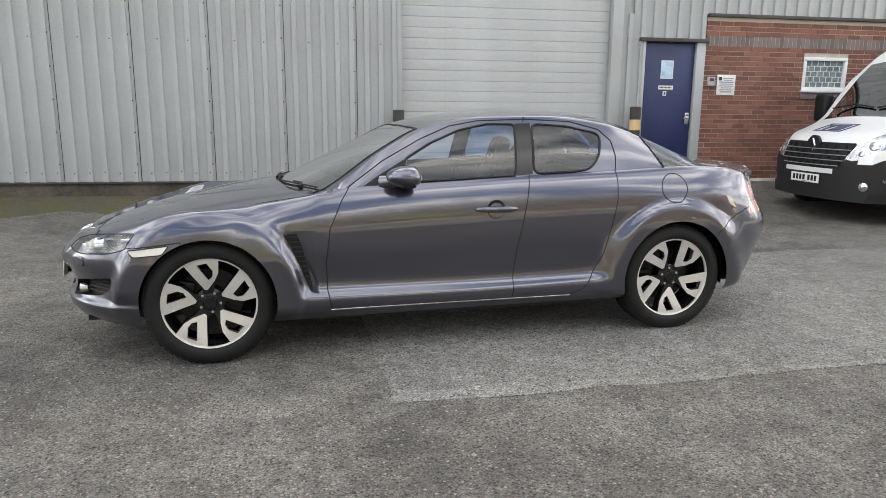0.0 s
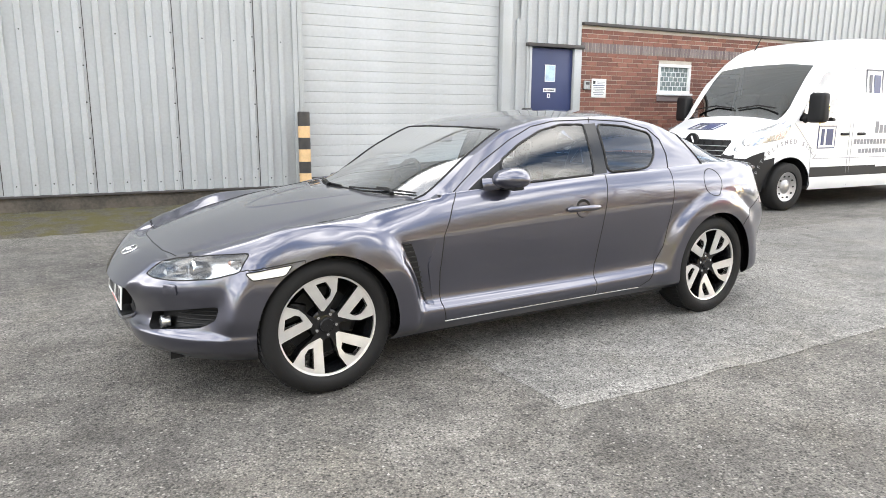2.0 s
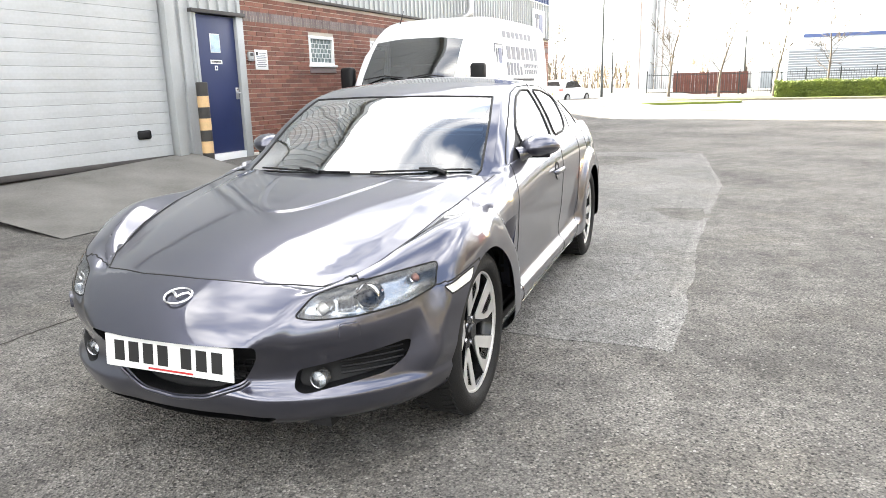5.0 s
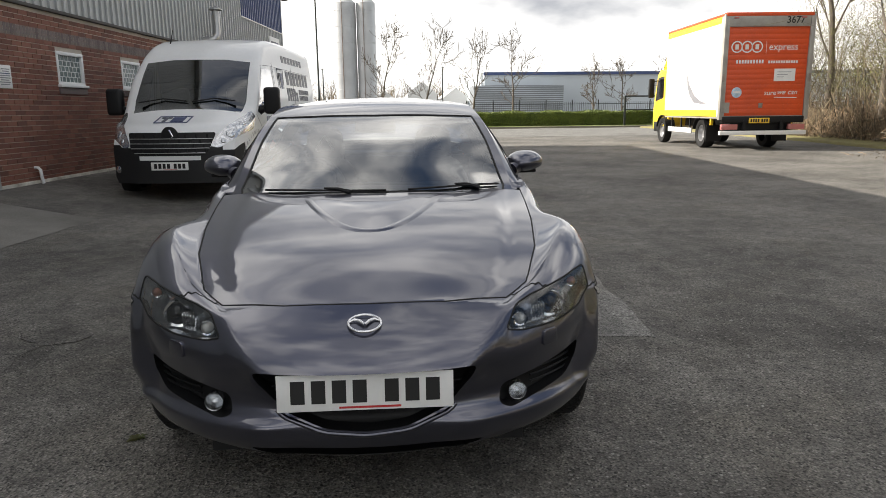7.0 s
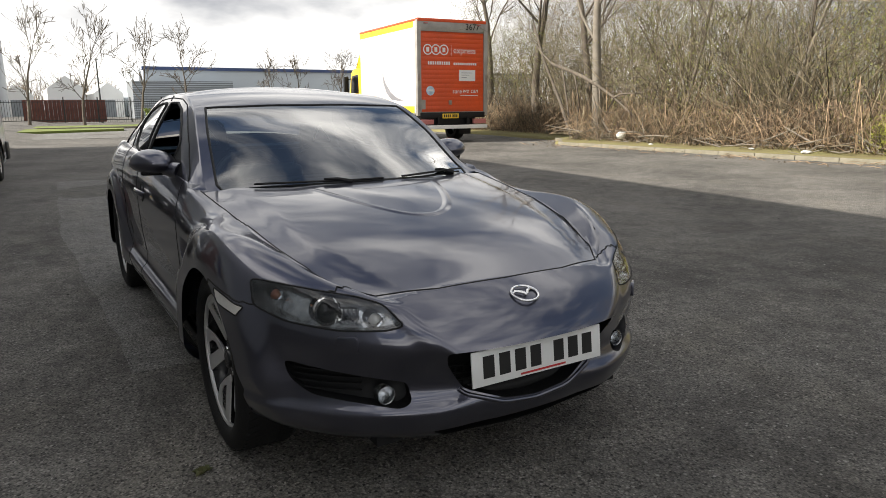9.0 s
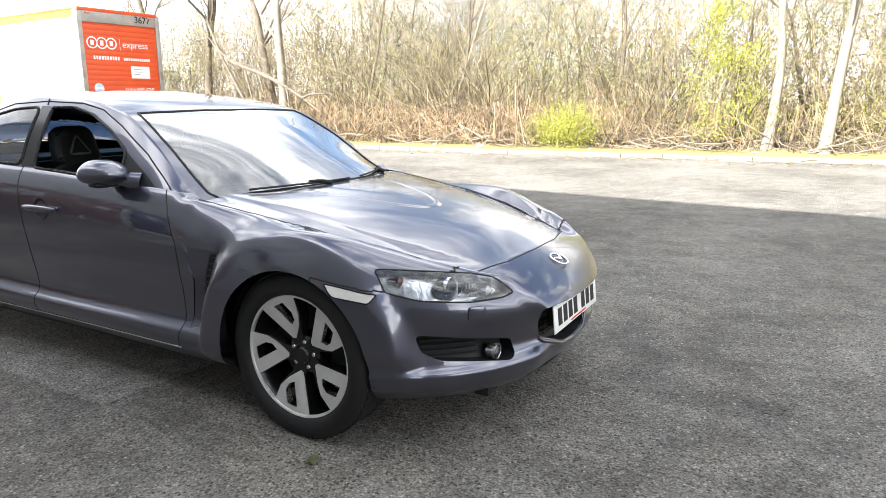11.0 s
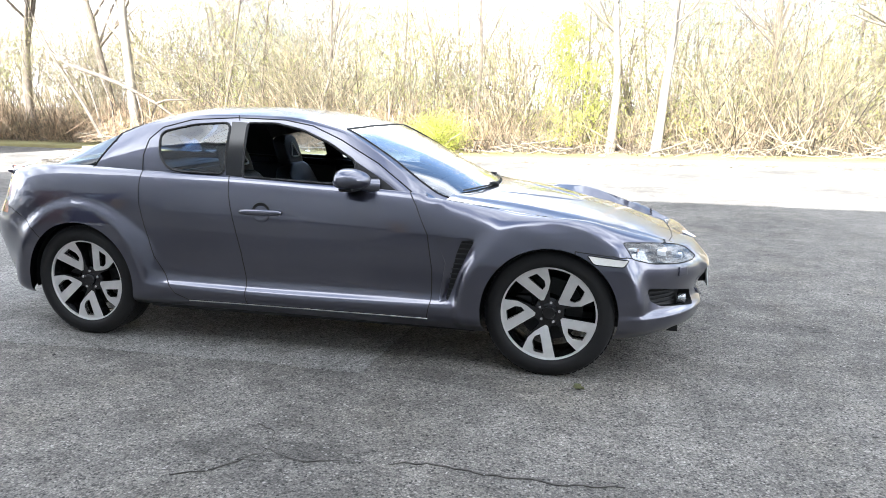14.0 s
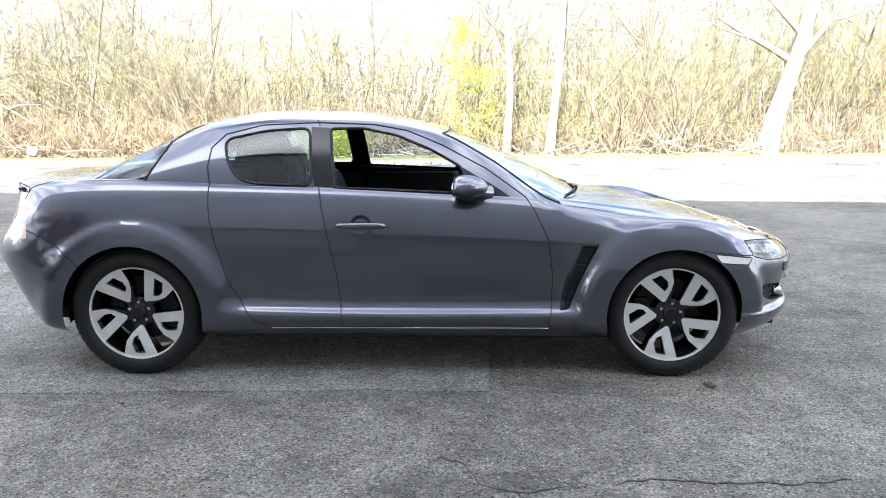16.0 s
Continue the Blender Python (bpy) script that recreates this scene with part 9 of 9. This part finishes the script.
for cx, cy, rad, n in ((2.75, -13.85, 0.62, 9000), (3.5, -14.0, 0.4, 1800), (-3.6, -15.4, 1.0, 1400), (8.2, -15.0, 0.8, 800)):
    for _ in range(n):
        q = rng.normal(size=3) * rad * np.array((0.62, 0.5, 0.42))
        gorse.add(np.array((cx, cy, 0.30 + rad * 0.55)) + q, rng.uniform(0.012, 0.028), rng)
    for tips in clump(grey, cx, cy, 0.2, 14, rad * 1.6, 0.010, 0.5, 1):
        pass
# straw-coloured bushes whose stems arch out like fountains
for cx, cy, n, h in ((6.5, -14.7, 46, 2.7), (7.7, -15.1, 40, 3.0), (5.4, -15.2, 30, 2.6), (1.3, -15.0, 30, 2.5), (-4.6, -15.2, 34, 2.4), (-6.3, -15.0, 26, 2.2), (14.5, -15.6, 30, 2.6)):
    for tips in clump(straw, cx, cy, 0.2, n, h, 0.016, 0.42, 2):
        for q in tips[::3]:
            leaf.add(q + rng.normal(size=3) * 0.05, rng.uniform(0.015, 0.03), rng)
# the tall lime-green bush
for _ in range(15000):
    z = 0.35 + 3.4 * rng.random()
    wide = 0.95 * math.sin(math.pi * min(1.0, 0.25 + 0.68 * z / 3.75))
    x, y = -0.75 + rng.normal() * 0.55 * wide + 0.12 * z - 0.2, -14.75 + rng.normal() * 0.45
    if noise.noise(Vector((x * 1.6, y * 1.6, z * 1.6))) > -0.12:
        gorse.add(np.array((x, y, z)), rng.uniform(0.016, 0.036), rng)
for tips in clump(grey, -0.8, -14.75, 0.2, 16, 2.6, 0.014, 0.22, 2):
    pass
# fine twigs that fill the thicket from behind
class Blades:
    """Gathers many straight thin twigs into one mesh."""

    def __init__(self):
        self.co, self.fs = [], []

    def add(self, p, d, width, rng):
        e = np.cross(d, rng.normal(size=3))
        e *= width / (np.linalg.norm(e) + 1e-9)
        k = len(self.co)
        for q in (p - e, p + e, p + d + e * 0.3, p + d - e * 0.3):
            self.co.append((q[0], q[1], q[2]))
        self.fs.append((k, k + 1, k + 2, k + 3))

    def mesh(self, name, mat):
        me = bpy.data.meshes.new(name)
        me.from_pydata(self.co, [], self.fs)
        me.materials.append(mat)
        return me


fill, fill_g = Blades(), Blades()
for i in range(62000):
    x = rng.uniform(-24, 28)
    back = rng.random()
    z = 0.2 + 9.3 * rng.random() ** 1.5
    tuft = noise.noise(Vector((x * 0.45, back * 4, z * 0.25)))
    if tuft < -0.34 + 0.05 * z:
        continue
    y = kerb_y(x) - 2.6 - 9.5 * back
    d = np.array((rng.normal() * 0.6 + 0.25 * tuft, rng.normal() * 0.4, rng.uniform(-0.15, 1.0))) * rng.uniform(0.4, 1.15)
    (fill if noise.noise(Vector((x * 0.3, z * 0.3, 8.1))) + 0.5 * rng.normal() > 0 else fill_g).add(np.array((x, y, z)), d, rng.uniform(0.005, 0.0135), rng)
for i in range(150000):
    x = rng.uniform(-24, 28)
    back = rng.random()
    z = 0.4 + 5.2 * rng.random() ** 1.2
    y = kerb_y(x) - 1.5 - 6.5 * back ** 1.8
    green = noise.noise(Vector((x * 0.22, y * 0.2, z * 0.22 + 1.7))) + 0.25 * (abs(x + 1.5) < 3.2) + 0.32 * (8.2 < x < 11.5) + 0.34 * (2.6 < x < 5.6) + 0.12 * (-14 < x < -8) - 0.25 * (5.8 < x < 8.0) - 0.3 * (x > 12) + 0.06
    if green > -0.08:
        leaf.add(np.array((x, y, z)), rng.uniform(0.016, 0.036), rng)
tagged(new("fine_twigs", fill.mesh("fine_twigs", M_TWIG)), "dense fine straw-coloured twigs deep in the thicket", "undergrowth", kind="stuff")
tagged(new("grey_fine_twigs", fill_g.mesh("grey_fine_twigs", M_TWIG2)), "dense fine grey twigs deep in the thicket", "undergrowth", kind="stuff")
# farther ranks
for i in range(420):
    x = rng.uniform(-34, 42)
    y = -24 - 14 * rng.random()
    p = np.array((x, y, 0.5))
    grow(grey if rng.random() < 0.6 else straw, p, np.array((rng.normal() * 0.08, rng.normal() * 0.08, 1.0)), rng.uniform(3.2, 5.5), rng.uniform(0.025, 0.06), 4, rng, None, 0.35, 0.03, (2, 3), 4)
for nm, st, mt, lb in (("saplings", straw, M_TWIG, "dense straw-coloured saplings and dry stems"), ("twigs", grey, M_TWIG2, "grey bare twigs of the thicket"), ("brambles", bram, M_BRAMBLE, "tangled brown brambles along the verge")):
    tagged(new(nm, st.mesh(nm, mt, False)), lb, "undergrowth", kind="stuff")
for nm, st, mt, lb in (("young_leaves", leaf, M_LEAF, "sparse young green leaves on the saplings"), ("gorse_leaves", gorse, M_GORSE, "bright yellow-green bushes on the verge"), ("dead_leaves", dead, M_DEADLEAF, "dead leaves littering the verge")):
    tagged(new(nm, st.mesh(nm, mt)), lb, "leaves", kind="stuff")

# broken branches lying about the verge
sticks = Stems(4)
for i in range(420):
    x = rng.uniform(-22, 13)
    y = kerb_y(x) - 0.5 - 2.6 * rng.random()
    a, ln, r = rng.uniform(0, 6.28), rng.uniform(0.4, 1.6), rng.uniform(0.008, 0.024)
    p0 = np.array((x, y, 0.14 + 0.3 * rng.random() ** 2))
    e = np.array((math.cos(a) * ln, math.sin(a) * ln * 0.5, rng.uniform(-0.05, 0.45)))
    sticks.add([p0, p0 + e * 0.5 + rng.normal(size=3) * 0.06, p0 + e], [r, r * 0.8, r * 0.4])
tagged(new("broken_branches", sticks.mesh("broken_branches", M_PALEBARK, False)), "bleached broken branches lying along the verge", "branches", kind="stuff")

# litter on the verge
lt = thing("litter", Matrix.Translation((10.6, -13.5, 0.32)), "crumpled white plastic sheet caught in the brambles", "litter")
bm = bmesh.new()
bmesh.ops.create_icosphere(bm, subdivisions=3, radius=0.13)
for v in bm.verts:
    v.co *= 1 + 0.55 * noise.noise(v.co * 7)
    v.co.z *= 0.9
part("sheet", bm, M_SIGN, lt, smooth=0)
for k, (x, s) in enumerate(((5.0, 0.10), (6.4, 0.07), (2.1, 0.06), (-1.5, 0.08), (9.2, 0.06))):
    sc = thing("litter", Matrix.Translation((x, kerb_y(x) - 0.55 - 0.2 * (k % 2), 0.13)), "scrap of pale litter on the verge", "litter", "litter scraps")
    bm = bmesh.new()
    bmesh.ops.create_icosphere(bm, subdivisions=2, radius=s)
    for v in bm.verts:
        v.co *= 1 + 0.6 * noise.noise(v.co * 15 + Vector((k, 0, 0)))
        v.co.z *= 0.35
    part("scrap", bm, M_SIGN, sc, smooth=0)

# ---- across the road ----
M_ROAD = asphalt("pale_road", (0.15, 0.147, 0.14), (0.21, 0.205, 0.195), (0.28, 0.275, 0.26), 0.4)
sheet("road", [(27.5, -60), (41.0, -60), (41.0, 30), (33, 60), (27.5, 60)], 0.006, M_ROAD, "pale sunlit estate road", "road", 0.03)


def lawn(name, outline, z, label):
    bm = bmesh.new()
    prism(bm, outline, -0.05, z, "Z")
    return tagged(part(name, bm, M_LAWN, None, smooth=0), label, "grass", kind="structure")


lawn("lawn_1", [(41.2, -40), (46.5, -40), (46.5, 2.0), (41.2, 0.0)], 0.11, "mown grass verge before the hedge")
lawn("lawn_2", [(46.5, 2.0), (60, 3.0), (120, 30), (120, 120), (60, 70), (47, 12.0)], 0.15, "open mown grass beyond the road")
lawn("lawn_3", [(33.5, 3.5), (36.5, -3.4), (38.5, -3.6), (39.5, 2.5), (39.0, 4.5)], 0.12, "small grass island at the road's bend")
far_kerb = tagged(thing("far_kerb", Matrix.Identity(4), "pale kerb across the road", "kerb"), kind="structure")
me_f = mesh_of(boxed(-0.06, 0.06, -0.455, 0.455, -0.06, 0.13, 0.012), "kerb_stone", M_KERB, 40)
for k in range(44):
    shared("kerb_stone", me_f, far_kerb, pose(41.15, -39.5 + 0.92 * k, 0))

# clipped hedge
rng = np.random.default_rng(17)
hg = thing("hedge", Matrix.Identity(4), "clipped evergreen hedge behind the grass", "hedge")
lv = Leaves()
for _ in range(26000):
    f = rng.random()
    y = rng.uniform(-18.2, -5.6)
    if f < 0.6:
        q = np.array((43.3 + abs(rng.normal()) * 0.10, y, rng.uniform(0.12, 1.0)))
    else:
        q = np.array((rng.uniform(43.3, 44.6), y, 1.0 + 0.05 * rng.normal() + 0.05 * math.sin(y * 2.1)))
    lv.add(q, rng.uniform(0.04, 0.08), rng)
o = new("leaves", lv.mesh("leaves", M_HEDGE))
o.parent = hg
part("core", boxed(43.45, 44.5, -18.1, -5.7, 0.05, 0.92, 0.1), M_HEDGE, hg)
for y0, y1 in ((-20.6, -19.2),):
    b = copy_thing(hg, Matrix.Translation((0.6, -14.2, 0)))

# bare street trees
for k, (x, y, h) in enumerate(((47.5, 0.75, 6.2), (50.0, -2.55, 6.6), (47.5, -5.9, 5.8), (50.0, -9.4, 6.0), (52.0, -16.5, 4.6), (52.0, -18.8, 4.4), (46.5, 8.5, 5.0), (56.0, -24.0, 5.0))):
    tree(x, y, 0.1, h, 0.10, (0.0, 0.02), 40 + k, "small bare street tree on the grass", M_BARK, 4, "street trees", fine=0.014)

# railings
M_RAIL = material("dark_green_railing", (0.025, 0.03, 0.028), 0.5, var=0.15, bump=0.0)
fence = thing("railing", Matrix.Identity(4), "dark metal railing behind the hedge", "fence")
me_b = mesh_of(boxed(-0.012, 0.012, -0.012, 0.012, 0, 1.8), "bar", M_RAIL, 0)
me_p = mesh_of(boxed(-0.04, 0.04, -0.04, 0.04, 0, 2.0), "post", M_RAIL, 0)
for k in range(180):
    shared("bar", me_b, fence, pose(58.0, 3.0 - 0.17 * k, 0.05))
for k in range(14):
    shared("post", me_p, fence, pose(58.0, 3.0 - 2.4 * k, 0.05))
for z in (0.25, 1.65):
    part("rail", boxed(57.98, 58.02, -28, 3.0, z, z + 0.05), M_RAIL, fence, smooth=0)
bf = thing("timber_fence", Matrix.Identity(4), "red-brown boarded fence on the far verge", "fence")
M_BOARD = material("red_brown_board", (0.16, 0.06, 0.045), 0.85, var=0.25, scale=1.5, bump=0.2)
me_bd = mesh_of(boxed(0, 0.03, -0.14, 0.14, 0.0, 1.75), "board", M_BOARD, 0)
for k in range(20):
    shared("board", me_bd, bf, pose(59.0, 0.8 - 0.29 * k, 0.1))
gate = thing("barrier_gate", Matrix.Identity(4), "dark metal height barrier by the hedge", "gate")
for y in (-15.9, -18.3):
    part("post", boxed(42.6, 42.72, y - 0.06, y + 0.06, 0.0, 2.1), M_RAIL, gate, smooth=0)
part("beam", boxed(42.6, 42.72, -18.3, -15.9, 2.0, 2.1), M_RAIL, gate, smooth=0)
part("beam", boxed(42.6, 42.72, -18.3, -15.9, 1.1, 1.18), M_RAIL, gate, smooth=0)

# far units, silos, lamp posts, tree line
# both cladding colours are lightened to carry the haze of distance
M_FARCLAD = material("hazed_blue_grey_cladding", (0.55, 0.60, 0.64), 0.5, var=0.08, scale=0.2, bump=0.0)
M_FARDARK = material("hazed_dark_cladding", (0.22, 0.24, 0.26), 0.6, var=0.1, scale=0.3, bump=0.0)
M_FARWHITE = material("white_plaster", (0.75, 0.75, 0.74), 0.6, var=0.05, scale=0.3, bump=0.0)
M_SILO = material("galvanised_silo", (0.52, 0.53, 0.54), 0.45, 0.3, var=0.12, scale=0.5, bump=0.0)
unit = thing("industrial_unit", Matrix.Identity(4), "long pale grey industrial unit with a blue eaves line", "building")
part("wall", boxed(84, 110, -70, -11.6, 0, 5.75), M_FARCLAD, unit, smooth=0)
part("eaves_trim", boxed(83.8, 84.2, -70, -11.5, 5.5, 5.85), M_BLUECLAD, unit, smooth=0)
lowpart = part("annex", boxed(80, 84.5, -20.8, -9.8, 0, 4.1), M_FARDARK, unit, "dark ribbed annex", smooth=0)
for k in range(16):
    part("annex_rib", boxed(79.95, 80.0, -20.8, -9.8, 0.2 + 0.25 * k, 0.27 + 0.25 * k), M_FARCLAD, lowpart, smooth=0)
part("roof", boxed(84, 110, -70, -11.6, 5.75, 5.9), M_FARCLAD, unit, smooth=0)
for k, (y, w, h) in enumerate(((1.2, 3.6, 4.0), (-4.2, 4.2, 5.2), (-9.0, 3.4, 4.4))):
    hs = thing("gabled_shed", Matrix.Identity(4), "white gabled shed in the distance", "building", "white sheds")
    bm = bmesh.new()
    prism(bm, [(y - w / 2, 0), (y + w / 2, 0), (y + w / 2, h * 0.7), (y, h), (y - w / 2, h * 0.7)], 96, 112, "X")
    part("wall", bm, M_FARWHITE, hs, smooth=0)
    part("door", boxed(95.9, 96.0, y - 0.7, y + 0.7, 0, 2.2), M_FARDARK, hs, smooth=0)
for y, r in ((6.02, 1.46), (3.26, 1.24)):
    sl = thing("silo", Matrix.Translation((90, y, 0)), "tall galvanised storage silo", "silo", "storage silos")
    bm = bmesh.new()
    lathe(bm, [(r, 0.0), (r, 15.0), (r * 0.35, 15.9), (0.0005, 16.0)], 28, axis="Z")
    part("tank", bm, M_SILO, sl, smooth=40)
    for z in range(1, 8):
        bm = bmesh.new()
        lathe(bm, [(r + 0.005, 2.0 * z), (r + 0.03, 2.0 * z + 0.03), (r + 0.005, 2.0 * z + 0.06)], 28, axis="Z")
        part("hoop", bm, M_SILO, sl, smooth=40)
    bm = bmesh.new()
    tube(bm, [(-r - 0.07, 0.3, 0), (-r - 0.07, 0.3, 16.2)], 0.05, 6)
    part("ladder", bm, M_STEEL, sl)


def lamp_post(x, y, h):
    lp = thing("street_lamp", Matrix.Translation((x, y, 0)), "slim dark street lamp post", "lamp", "street lamps")
    bm = bmesh.new()
    tube(bm, [(0, 0, 0), (0, 0, 1.2), (0, 0, 1.25), (0, 0, h)], 0.08, 10, radii=[0.10, 0.10, 0.075, 0.05])
    part("pole", bm, M_RAIL, lp, smooth=40)
    part("lantern", boxed(-0.6, 0.05, -0.1, 0.1, h, h + 0.12, 0.03), M_SILVERTRIM, lp)


lamp_post(46.0, 5.15, 10.0)
lamp_post(62.0, 6.4, 5.0)
lamp_post(60.0, -4.6, 5.0)
rng = np.random.default_rng(23)
fw = Stems(3)
for _ in range(620):
    a = rng.uniform(-0.15, 0.62)
    r = rng.uniform(105, 135)
    grow(fw, np.array((r * math.cos(a), r * math.sin(a), 0.3)), np.array((rng.normal() * 0.1, rng.normal() * 0.1, 1.0)), rng.uniform(2.6, 4.4), 0.12, 2, rng, None, 0.3, 0.03, (2, 4), 3)
tagged(new("far_woods", fw.mesh("far_woods", M_TWIG2, False)), "distant line of bare woodland", "woods", kind="stuff")
